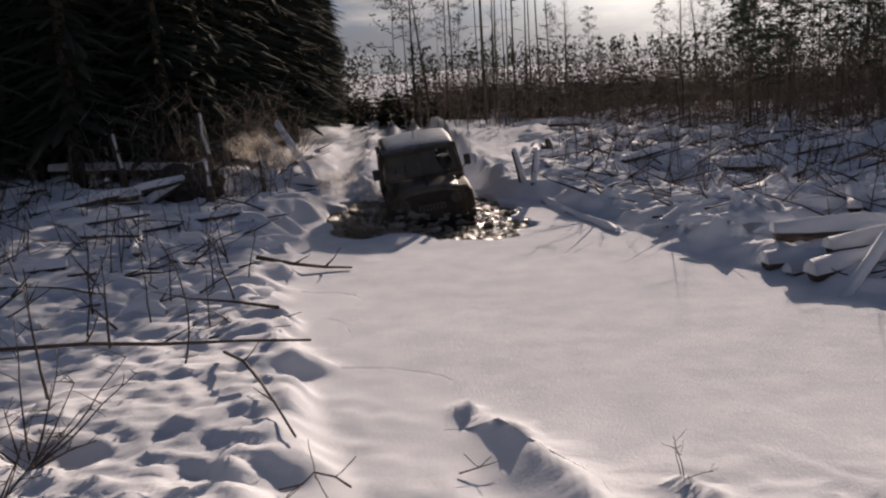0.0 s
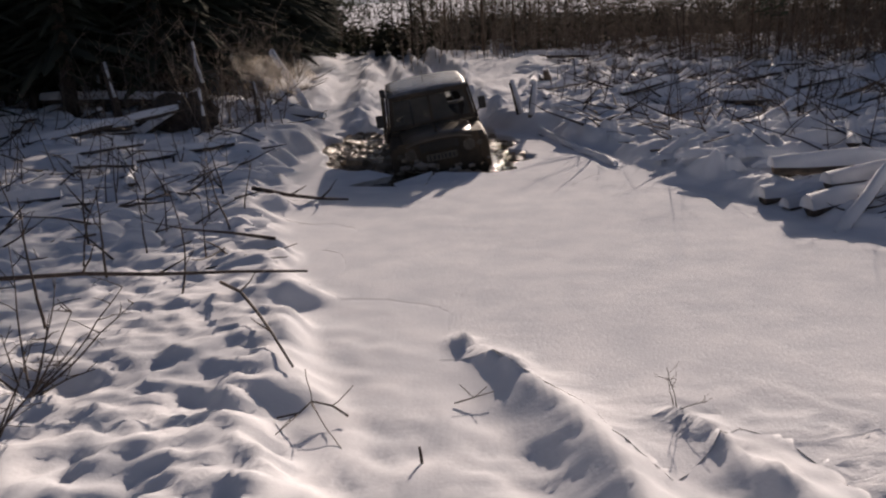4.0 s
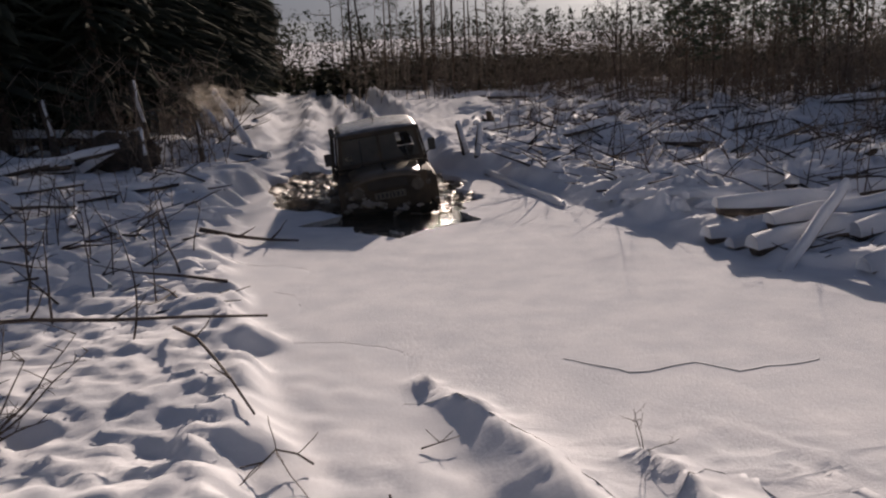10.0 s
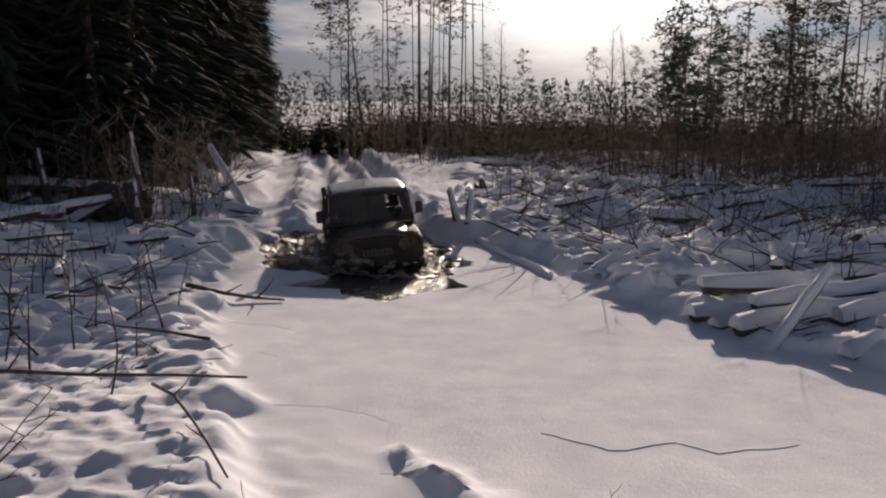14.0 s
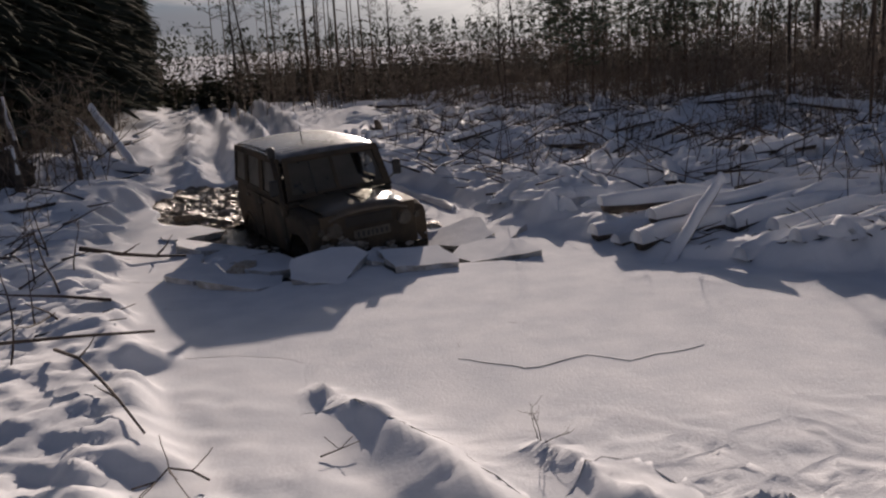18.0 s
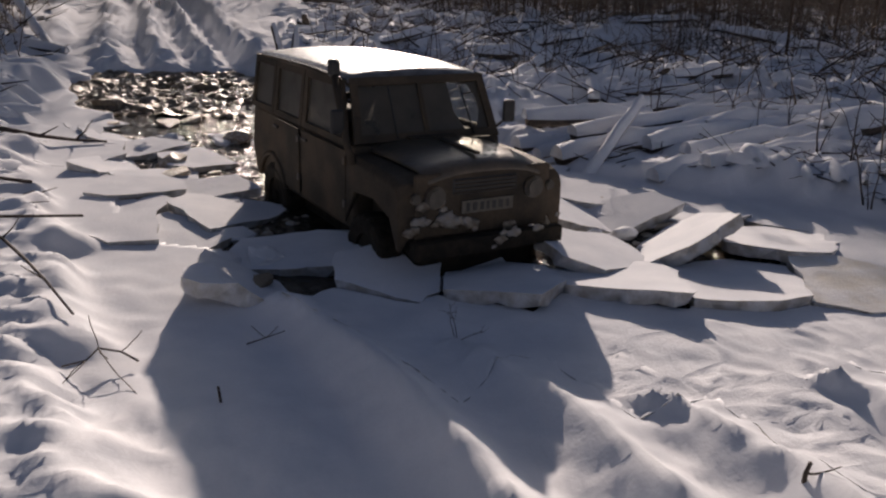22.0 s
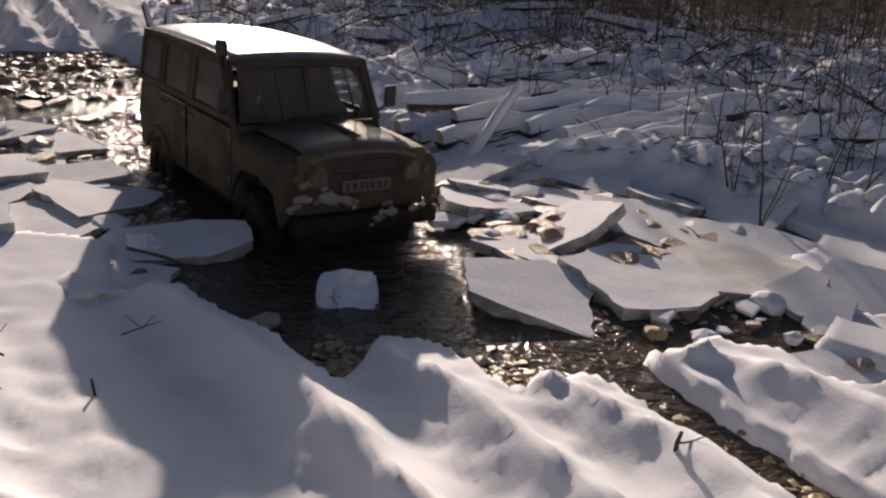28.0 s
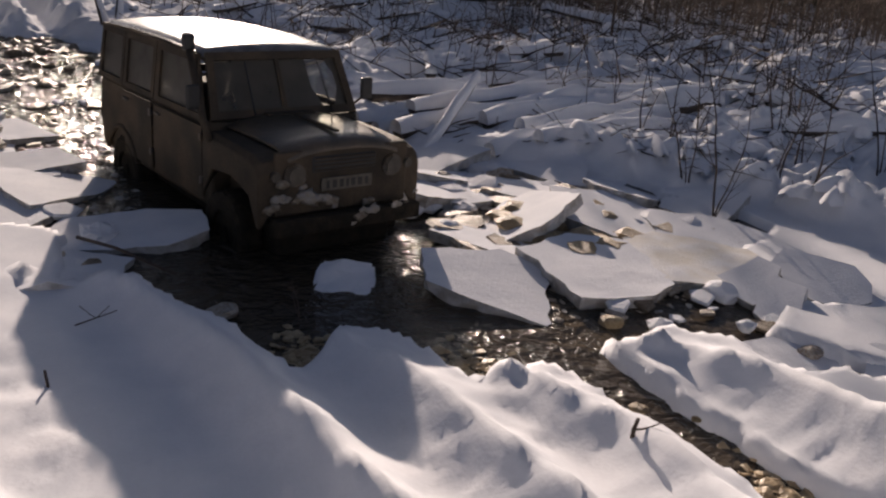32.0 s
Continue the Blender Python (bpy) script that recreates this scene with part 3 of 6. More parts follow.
def plate_poly(name, pts, depth, material, bevel=0.008):
    """A flat panel: an outline in 3D, thickened by depth along its normal."""
    bm = bmesh.new()
    vs = [bm.verts.new(p) for p in pts]
    fc = bm.faces.new(vs)
    bm.normal_update()
    n = fc.normal.copy()
    ret = bmesh.ops.extrude_face_region(bm, geom=[fc])
    bmesh.ops.translate(bm, vec=n * depth, verts=[e for e in ret["geom"] if isinstance(e, bmesh.types.BMVert)])
    bmesh.ops.recalc_face_normals(bm, faces=bm.faces)
    if bevel:
        bmesh.ops.bevel(bm, geom=bm.edges[:], offset=bevel, segments=1, affect="EDGES")
    return bm_mesh(name, bm, material)


def ring_frame(name, outer, inner, depth, material):
    """A frame between two outlines of as many points, thickened."""
    a = [Vector(p) for p in outer]
    b = [Vector(p) for p in inner]
    n = (a[1] - a[0]).cross(a[2] - a[0]).normalized() * depth
    k = len(a)
    v = a + b + [p + n for p in a] + [p + n for p in b]
    f = []
    for i in range(k):
        j = (i + 1) % k
        f += [(i, j, k + j, k + i), (2 * k + i, 3 * k + i, 3 * k + j, 2 * k + j), (i, 2 * k + i, 2 * k + j, j), (k + i, k + j, 3 * k + j, 3 * k + i)]
    me = mesh_of(name, v, f, material, smooth=False)
    bm = bmesh.new()
    bm.from_mesh(me)
    bmesh.ops.recalc_face_normals(bm, faces=bm.faces)
    bm.to_mesh(me)
    bm.free()
    return me


def disc(name, radius, depth, material, sides=20, bevel=0.01):
    bm = bmesh.new()
    bmesh.ops.create_cone(bm, cap_ends=True, segments=sides, radius1=radius, radius2=radius, depth=depth)
    if bevel:
        bmesh.ops.bevel(bm, geom=[e for e in bm.edges if e.calc_face_angle(0) > 1], offset=bevel, segments=2, affect="EDGES")
    return bm_mesh(name, bm, material)


WHEELS = []


def tyre_mesh():
    v, f, n = [], [], 40
    prof = ((0.21, -0.1), (0.33, -0.115), (0.385, -0.1), (0.4, -0.06), (0.4, 0.06), (0.385, 0.1), (0.33, 0.115), (0.21, 0.1))
    for i in range(n):
        a = 2 * math.pi * i / n
        lug = 0.018 if i % 2 else 0.0
        for r, w in prof:
            q = r - (lug if r > 0.38 else 0)
            v.append((q * math.cos(a), w, q * math.sin(a)))
    m = len(prof)
    for i in range(n):
        for k in range(m - 1):
            a, b = i * m + k, ((i + 1) % n) * m + k
            f.append((a, a + 1, b + 1, b))
        f.append((i * m + m - 1, i * m, ((i + 1) % n) * m, ((i + 1) % n) * m + m - 1))
    return mesh_of("tyre", v, f, SHADE_MUD, smooth=False)


def build_jeep():
    jeep = new("jeep")
    jeep.empty_display_size = 0.3
    tagged(jeep, "mud-caked dark off-road jeep wallowing through the ice", "jeep")
    # lower tub with rounded sides
    def tub(x, w, z0, z1):
        return [(x, -w, z0), (x, w, z0), (x, w + 0.03, (z0 + z1) / 2), (x, w, z1), (x, -w, z1), (x, -w - 0.03, (z0 + z1) / 2)]
    part("body", soften(shell("body", [tub(-1.95, 0.76, 0.62, 1.3), tub(-1.9, 0.79, 0.55, 1.32), tub(0.84, 0.79, 0.55, 1.35), tub(0.9, 0.77, 0.6, 1.34)], PAINT), 0.03), jeep)
    # engine box and rounded bonnet
    def nose(x, w, z1):
        return [(x, -w, 0.68), (x, w, 0.68), (x, w, z1 - 0.1), (x, w * 0.8, z1), (x, -w * 0.8, z1), (x, -w, z1 - 0.1)]
    part("engine_bay", soften(shell("engine_bay", [nose(0.86, 0.6, 1.33), nose(1.82, 0.54, 1.27)], PAINT), 0.02), jeep)
    hood = [[(x, s * w, z - 0.075 * abs(s) ** 3) for s in np.linspace(-1, 1, 9)] for x, w, z in ((0.86, 0.62, 1.385), (1.0, 0.62, 1.39), (1.35, 0.6, 1.385), (1.7, 0.58, 1.365), (1.85, 0.57, 1.34), (1.905, 0.56, 1.29))]
    hv = [p for r in hood for p in r]
    hv += [(x, y, z - 0.03) for x, y, z in hv]
    k = len(hood) * 9
    hf = [(i * 9 + j, i * 9 + j + 1, i * 9 + j + 10, i * 9 + j + 9) for i in range(len(hood) - 1) for j in range(8)]
    hf += [tuple(k + q for q in fc)[::-1] for fc in hf]
    rim = list(range(0, 9)) + [i * 9 + 8 for i in range(1, len(hood))] + [(len(hood) - 1) * 9 + j for j in range(7, -1, -1)] + [i * 9 for i in range(len(hood) - 2, 0, -1)]
    hf += [(rim[i], rim[(i + 1) % len(rim)], k + rim[(i + 1) % len(rim)], k + rim[i]) for i in range(len(rim))]
    bonnet = part("bonnet", soften(mesh_of("bonnet", hv, hf, BONNET), 0.008, 50), jeep, "mud-smeared bonnet")
    part("bonnet_rib", box_mesh("bonnet_rib", (0.8, 0.05, 0.025), PAINT, 0.01, (1.36, 0, 1.395)), bonnet)
    # front wings with a lip over the wheels
    for side in (-1, 1):
        wing = [[(x, side * 0.5, z), (x, side * 0.78, z - 0.01), (x, side * 0.83, z - 0.06), (x, side * 0.83, z - d), (x, side * 0.79, z - d), (x, side * 0.5, z - 0.06)] for x, z, d in ((0.8, 1.28, 0.62), (0.88, 1.28, 0.5), (1.0, 1.28, 0.33), (1.4, 1.27, 0.29), (1.7, 1.25, 0.36), (1.84, 1.21, 0.56), (1.88, 1.13, 0.5))]
        part("front_wing", soften(shell("front_wing", wing, PAINT), 0.02), jeep)
        # the shade inside the arch is put into its dark colour
        part("inner_arch", box_mesh("inner_arch", (1.0, 0.06, 0.6), SHADE_MUD, 0.02, (1.3, side * 0.53, 0.9)), jeep, "muddy inner wheel arch, coloured dark as shade")
    # front panel with its slots and lamps
    front = part("front_panel", box_mesh("front_panel", (0.05, 1.36, 0.56), PAINT, 0.02, (1.87, 0, 1.0)), jeep)
    grille = part("grille", box_mesh("grille", (0.03, 0.66, 0.15), BLACK, 0.02, (1.888, 0, 1.15)), front, "dark oblong grille opening")
    for z in np.linspace(1.1, 1.2, 4):
        part("grille_slat", box_mesh("grille_slat", (0.02, 0.62, 0.012), PAINT, 0.003, (1.904, 0, float(z))), grille)
    for side in (-1, 1):
        lamp = part("headlight", disc("headlight", 0.1, 0.05, STEEL), jeep, "round headlight under caked mud", pose(1.905, side * 0.5, 1.08, 0, 90, 0))
        part("lens", disc("lens", 0.085, 0.03, LAMPGLASS, 20, 0.012), lamp, "", pose(0, 0, 0.025))
        part("indicator", disc("indicator", 0.045, 0.05, LAMPGLASS, 14), jeep, "small round side lamp", pose(1.9, side * 0.68, 1.08, 0, 90, 0))
    # closes the view under the body; its black also paints the shade there
    part("underbody", box_mesh("underbody", (3.6, 1.2, 0.3), SHADE_MUD, 0.05, (0.0, 0, 0.45)), jeep, "muddy underbody, coloured black as shade")
    bumper = part("front_bumper", box_mesh("front_bumper", (0.12, 1.5, 0.15), SHADE_MUD, 0.02, (1.99, 0, 0.66)), jeep, "steel bumper packed with snow")
    part("rear_bumper", box_mesh("rear_bumper", (0.1, 1.5, 0.12), STEEL, 0.02, (-2.02, 0, 0.62)), jeep)
    rng = random.Random(5)
    for k in range(24):
        bm = bmesh.new()
        bmesh.ops.create_icosphere(bm, subdivisions=2, radius=1.0)
        y, z = (rng.gauss(-0.55, 0.14), rng.gauss(0.88, 0.06)) if k < 14 else (rng.gauss(0.02, 0.3), rng.gauss(0.74, 0.06))
        z = max(0.62, z)
        s = rng.uniform(0.02, 0.07)
        for v in bm.verts:
            v.co *= s * (1 + 0.9 * noise.noise(v.co * 2.3 + Vector((k * 3.1, 0, 0))) + 0.5 * noise.noise(v.co * 5.0 + Vector((0, k * 2.7, 0))))
            v.co = Vector((v.co.x * 0.22, v.co.y * 1.3 + 0.02 * noise.noise(v.co * 9), v.co.z * 0.8 + 0.02 * noise.noise(v.co * 11)))
        part("snow_clod", bm_mesh("snow_clod", bm, STUCK if k % 3 else CLOD, True), bumper, "dirty snow stuck to the jeep's front", pose(2.05 if z < 0.76 else 1.91, y, z))
    plate = part("number_plate", box_mesh("number_plate", (0.012, 0.52, 0.115), PLATE, 0.004, (1.915, 0.02, 0.97)), jeep, "muddy white number plate")
    for k, y in enumerate((-0.2, -0.13, -0.06, 0.0, 0.06, 0.13, 0.2)):
        part("plate_bar", box_mesh("plate_bar", (0.004, 0.04 if k % 3 else 0.028, 0.07), BLACK, 0.0, (1.924, 0.02 + y, 0.97)), plate)
    # cab: pillars, roof, doors
    def cab(z):
        f = (z - 1.33) / 0.6
        return 0.79 - 0.07 * f
    roof_rows = []
    for x, w, z in ((0.6, 0.66, 1.9), (0.58, 0.7, 1.945), (0.46, 0.73, 1.985), (-0.3, 0.745, 2.01), (-1.2, 0.745, 2.005), (-1.78, 0.735, 1.985), (-1.9, 0.71, 1.95), (-1.93, 0.68, 1.9)):
        roof_rows.append([(x, s * w, z - 0.05 * abs(s) ** 2.2 - (0.02 if abs(s) == 1 else 0)) for s in (-1, -0.97, -0.85, -0.5, 0, 0.5, 0.85, 0.97, 1)])
    rv = [p for r in roof_rows for p in r]
    k = len(rv)
    rv += [(x * 0.98 - 0.01, y * 0.97, z - 0.05) for x, y, z in rv]
    rf = [(i * 9 + j, i * 9 + j + 1, i * 9 + j + 10, i * 9 + j + 9) for i in range(7) for j in range(8)]
    rf += [tuple(k + q for q in fc)[::-1] for fc in rf]
    rim = list(range(0, 9)) + [i * 9 + 8 for i in range(1, 8)] + [63 + j for j in range(7, -1, -1)] + [i * 9 for i in range(6, 0, -1)]
    rf += [(rim[i], rim[(i + 1) % len(rim)], k + rim[(i + 1) % len(rim)], k + rim[i]) for i in range(len(rim))]
    roof = part("roof", mesh_of("roof", rv, rf, ROOF), jeep, "low domed frosty roof, coloured paler for its sun glint")
    for side in (-1, 1):
        part("gutter", Tubes(6).add([(0.59, side * 0.735, 1.9), (-0.3, side * 0.755, 1.925), (-1.9, side * 0.735, 1.9)], 0.016, 0.016).mesh("gutter", PAINT), roof)
        def side_panel(nm, x0b, x1b, x0t, x1t):
            lo, hi = 1.33, 1.91
            o = [(x0b, side * cab(lo), lo), (x1b, side * cab(lo), lo), (x1t, side * cab(hi), hi), (x0t, side * cab(hi), hi)]
            def at(u, v):
                a = Vector(o[0]).lerp(Vector(o[1]), u)
                b = Vector(o[3]).lerp(Vector(o[2]), u)
                return a.lerp(b, v)
            i = [at(0.09, 0.1), at(0.91, 0.1), at(0.91, 0.86), at(0.09, 0.86)]
            fr = ring_frame(nm, o if side < 0 else o[::-1], i if side < 0 else i[::-1], 0.03, PAINT)
            return fr, i
        for nm, x0b, x1b, x0t, x1t in (("front_door", -0.34, 0.83, -0.34, 0.56), ("rear_door", -1.18, -0.36, -1.18, -0.36), ("rear_quarter", -1.93, -1.2, -1.88, -1.2)):
            fr, glass = side_panel(nm, x0b, x1b, x0t, x1t)
            d = part(nm, fr, jeep)
            clear = nm == "front_door" and side > 0
            part("window", plate_poly("window", glass if side < 0 else glass[::-1], 0.006, CLEAR if clear else GLASS, 0), d, "half-clear side window" if clear else "side window filmed with mud")
            if nm != "rear_quarter":
                part("door_skin", plate_poly("door_skin", [(x0b + 0.03, side * 0.82, 0.62), (x1b - 0.03, side * 0.82, 0.62), (x1b - 0.03, side * 0.822, 1.3), (x0b + 0.03, side * 0.822, 1.3)], 0.012, PAINT, 0.004), d)
                part("handle", box_mesh("handle", (0.13, 0.03, 0.025), STEEL, 0.006, (x0b + 0.14, side * 0.845, 1.22)), d, "dark steel handle")
                for z in (0.8, 1.2):
                    part("hinge", box_mesh("hinge", (0.05, 0.03, 0.07), STEEL, 0.006, (x1b - 0.03, side * 0.838, z)), d)
            else:
                part("rear_arch", Tubes(6).add([(-1.24 + 0.46 * math.cos(a) , side * 0.825, 0.42 + 0.46 * math.sin(a)) for a in np.linspace(0.35, math.pi - 0.35, 10)], 0.03, 0.03).mesh("rear_arch", PAINT), d)
        arm = part("mirror", Tubes(6).add([(0.8, side * 0.8, 1.42), (0.83, side * 0.86, 1.48), (0.83, side * 0.89, 1.51)], 0.012, 0.01).mesh("mirror", STEEL), jeep, "black door mirror on a bent arm")
        part("mirror_head", box_mesh("mirror_head", (0.05, 0.13, 0.22), BLACK, 0.02, (0.83, side * 0.92, 1.57)), arm)
    # windscreen, split by a post
    lo, hi = [(0.86, -0.77, 1.35), (0.86, 0.77, 1.35)], [(0.59, -0.7, 1.91), (0.59, 0.7, 1.91)]
    def ws(u, v):
        return Vector(lo[0]).lerp(Vector(lo[1]), u).lerp(Vector(hi[0]).lerp(Vector(hi[1]), u), v)
    screen = part("windscreen", ring_frame("windscreen", [ws(0, 0), ws(1, 0), ws(1, 1), ws(0, 1)], [ws(0.05, 0.12), ws(0.95, 0.12), ws(0.95, 0.88), ws(0.05, 0.88)], 0.035, PAINT), jeep)
    part("centre_post", plate_poly("centre_post", [ws(0.485, 0.1), ws(0.515, 0.1), ws(0.515, 0.9), ws(0.485, 0.9)], 0.03, PAINT, 0.004), screen)
    part("pane", plate_poly("pane", [ws(0.05, 0.12), ws(0.485, 0.12), ws(0.485, 0.88), ws(0.05, 0.88)], 0.006, FILMED, 0), screen, "windscreen pane filmed with mud")
    part("pane", plate_poly("pane", [ws(0.515, 0.12), ws(0.78, 0.12), ws(0.725, 0.42), ws(0.72, 0.88), ws(0.515, 0.88)], 0.006, GLASS, 0), screen, "muddy part of the windscreen")
    part("pane", plate_poly("pane", [ws(0.783, 0.16), ws(0.86, 0.14), ws(0.915, 0.42), ws(0.91, 0.66), ws(0.865, 0.86), ws(0.723, 0.86), ws(0.728, 0.42)], 0.006, CLEAR, 0), screen, "wiped clear part of the windscreen")
    part("pane", plate_poly("pane", [ws(0.863, 0.12), ws(0.95, 0.12), ws(0.95, 0.88), ws(0.868, 0.88), ws(0.913, 0.66), ws(0.918, 0.42)], 0.006, GLASS, 0), screen, "muddy edge of the windscreen")
    for u in (0.28, 0.82):
        a, b = ws(u, 0.06), ws(u - 0.02, 0.86)
        part("wiper", Tubes(5).add([a + Vector((0.05, 0, 0)), b + Vector((0.045, 0, 0.01))], 0.009, 0.007).mesh("wiper", BLACK), screen)
    part("cowl_vent", box_mesh("cowl_vent", (0.1, 0.5, 0.03), PAINT, 0.01, (0.93, 0, 1.39)), jeep)
    # tailgate with its rear window: light shows through the cab
    o = [(-1.94, -0.76, 1.33), (-1.94, 0.76, 1.33), (-1.9, 0.7, 1.91), (-1.9, -0.7, 1.91)]
    i = [(-1.935, -0.55, 1.42), (-1.935, 0.55, 1.42), (-1.91, 0.5, 1.82), (-1.91, -0.5, 1.82)]
    gate = part("rear_wall", ring_frame("rear_wall", o, i, 0.03, PAINT), jeep)
    part("window", plate_poly("window", i, 0.006, CLEAR, 0), gate, "rear window")
    part("spare_wheel", tyre_mesh(), jeep, "spare tyre on the tailgate", pose(-2.08, 0.1, 1.1, 0, 0, 90))
    # roof fittings
    part("aerial", Tubes(5).add([(-0.6, 0.0, 1.99), (-0.61, 0.0, 2.18)], 0.012, 0.006).mesh("aerial", BLACK), roof)
    snorkel = part("snorkel", Tubes(8).add([(1.0, -0.84, 1.2), (0.92, -0.86, 1.36), (0.5, -0.8, 1.93)], 0.035, 0.035).mesh("snorkel", PAINT), jeep, "muddy air intake up the windscreen post")
    part("snorkel_head", box_mesh("snorkel_head", (0.13, 0.1, 0.17), BLACK, 0.035, (0.46, -0.79, 2.0)), snorkel, "black rain head of the air intake")
    for s in (-0.35, 0.35):
        seat = part("seat", box_mesh("seat", (0.45, 0.45, 0.14), BLACK, 0.03, (-0.15, s, 0.95)), jeep)
        part("seat_back", box_mesh("seat_back", (0.12, 0.45, 0.55), BLACK, 0.04, (-0.4, s, 1.2)), seat)
    wheel_rim = disc("rim", 0.21, 0.16, SHADE_MUD, 20, 0.02)
    tm = tyre_mesh()
    for x in (-1.2, 1.2):
        for y in (-0.72, 0.72):
            w = part("wheel", tm.copy(), jeep, "", pose(x, y, 0.4))
            part("rim", wheel_rim, w, "", pose(0, 0, 0, 90, 0, 0))
            part("hub", disc("hub", 0.07, 0.22, SHADE_MUD, 12), w, "", pose(0, 0, 0, 90, 0, 0))
            WHEELS.append((w, x, y))
    return jeep


JEEP = build_jeep()
# seconds, x, y, z, heading, nose up, lean
JEEP_ROWS = [
    (0, -0.37, 18.7, -0.66, -84.2, -3.2, 6.5),
    (1, -0.25, 17.78, -0.71, -85.93, -1.02, 6.11),
    (1.5, -0.20, 17.60, -0.73, -86.01, -0.96, 6.30),
    (3, -0.07, 17.07, -0.75, -86.24, -0.79, 6.87),
    (4.3, -0.02, 16.73, -0.75, -86.00, -0.95, 8.03),
    (5.6, 0.03, 16.41, -0.75, -85.76, -1.12, 9.18),
    (7, 0.08, 16.04, -0.74, -85.50, -1.29, 10.41),
    (8, 0.11, 15.94, -0.69, -85.80, -1.96, 10.8),
    (9, 0.13, 15.84, -0.66, -86.11, -2.2, 11.2),
    (10, -0.03, 16.63, -0.75, -86.98, 0.62, 6.38),
    (11, -0.10, 17.24, -0.78, -86.62, 0.84, 6.45),
    (12, -0.17, 17.85, -0.80, -86.26, 1.07, 6.52),
    (13, -0.17, 17.94, -0.82, -85.55, 1.42, 6.34),
    (14.5, -0.02, 16.77, -0.76, -86.53, 0.47, 5.38),
    (15.7, 0.19, 15.68, -0.70, -83.01, 0.37, 7.39),
    (17, 0.42, 14.50, -0.63, -79.20, 0.25, 9.57),
    (18, 0.67, 13.49, -0.64, -74.43, -0.70, 3.29),
    (19, 1.04, 12.17, -0.60, -77.81, -0.71, 0.58),
    (20, 1.13, 10.83, -0.55, -83.00, 1.76, -2.81),
    (21, 1.38, 9.91, -0.51, -78.92, 2.73, -0.58),
    (22, 1.74, 8.71, -0.42, -75.76, 1.42, -0.79),
    (23, 2.19, 8.23, -0.40, -77.42, 2.48, 0.49),
    (24, 2.38, 7.86, -0.39, -77.75, 2.76, -0.67),
    (25, 2.45, 7.52, -0.35, -77.68, 3.09, 1.24),
    (26, 2.44, 7.57, -0.36, -77.77, 3.24, -1.59),
    (26.6, 2.42, 7.67, -0.38, -77.10, 3.07, -1.85),
    (27.6, 2.03, 8.84, -0.46, -76.90, 0.75, -2.00),
    (28.5, 1.76, 9.61, -0.51, -76.48, -0.77, -2.21),
    (29.3, 1.58, 10.25, -0.55, -75.42, -0.91, -3.88),
    (30, 1.43, 10.78, -0.58, -74.47, -1.06, -5.35),
    (31, 1.58, 10.25, -0.58, -75.41, 0.25, -3.36),
    (32, 1.98, 8.82, -0.48, -76.68, 1.01, -0.59),
]


def jeep_pose(x, y, z, yaw, pitch, lean):
    return pose(x, y, z) @ pose(0, 0, 0, 0, 0, yaw) @ pose(0, 0, 0, 0, -pitch, 0) @ pose(0, 0, 0, lean, 0, 0)


JEEP_SEEN = {}


def jeep_at(t):
    t = round(float(t), 3)
    if t not in JEEP_SEEN:
        ts = [r[0] for r in JEEP_ROWS]
        JEEP_SEEN[t] = [float(np.interp(t, ts, [r[k] for r in JEEP_ROWS])) for k in range(1, 7)]
    return JEEP_SEEN[t]


# ---------------------------------------------------------------- the ice sheet that breaks
def cell(p, others):
    """The cell of p among others: a square cut by the lines half way to each neighbour."""
    R = 1.3
    poly = [(p[0] - R, p[1] - R), (p[0] + R, p[1] - R), (p[0] + R, p[1] + R), (p[0] - R, p[1] + R)]
    for q in others:
        dx, dy = q[0] - p[0], q[1] - p[1]
        if dx * dx + dy * dy > 5.5 or (dx == 0 and dy == 0):
            continue
        mx, my = (p[0] + q[0]) / 2, (p[1] + q[1]) / 2
        out = []
        for i, a in enumerate(poly):
            b = poly[(i + 1) % len(poly)]
            da, db = (a[0] - mx) * dx + (a[1] - my) * dy, (b[0] - mx) * dx + (b[1] - my) * dy
            if da <= 0:
                out.append(a)
            if (da < 0) != (db < 0) and da != db:
                s = da / (da - db)
                out.append((a[0] + s * (b[0] - a[0]), a[1] + s * (b[1] - a[1])))
        poly = out
    return poly


def ragged(x, y):
    """Moves a point of a crack a little, alike for both sides of it."""
    a = float(vnoise(np.array(x * 5.0), np.array(y * 5.0), 31)) - 0.5
    b = float(vnoise(np.array(x * 5.0), np.array(y * 5.0), 32)) - 0.5
    c = float(vnoise(np.array(x * 13.0), np.array(y * 13.0), 33)) - 0.5
    k = 0.45 if y < 5.4 else 1.0
    return x + k * (a * 0.085 + c * 0.024), y + k * (b * 0.085 - c * 0.024)


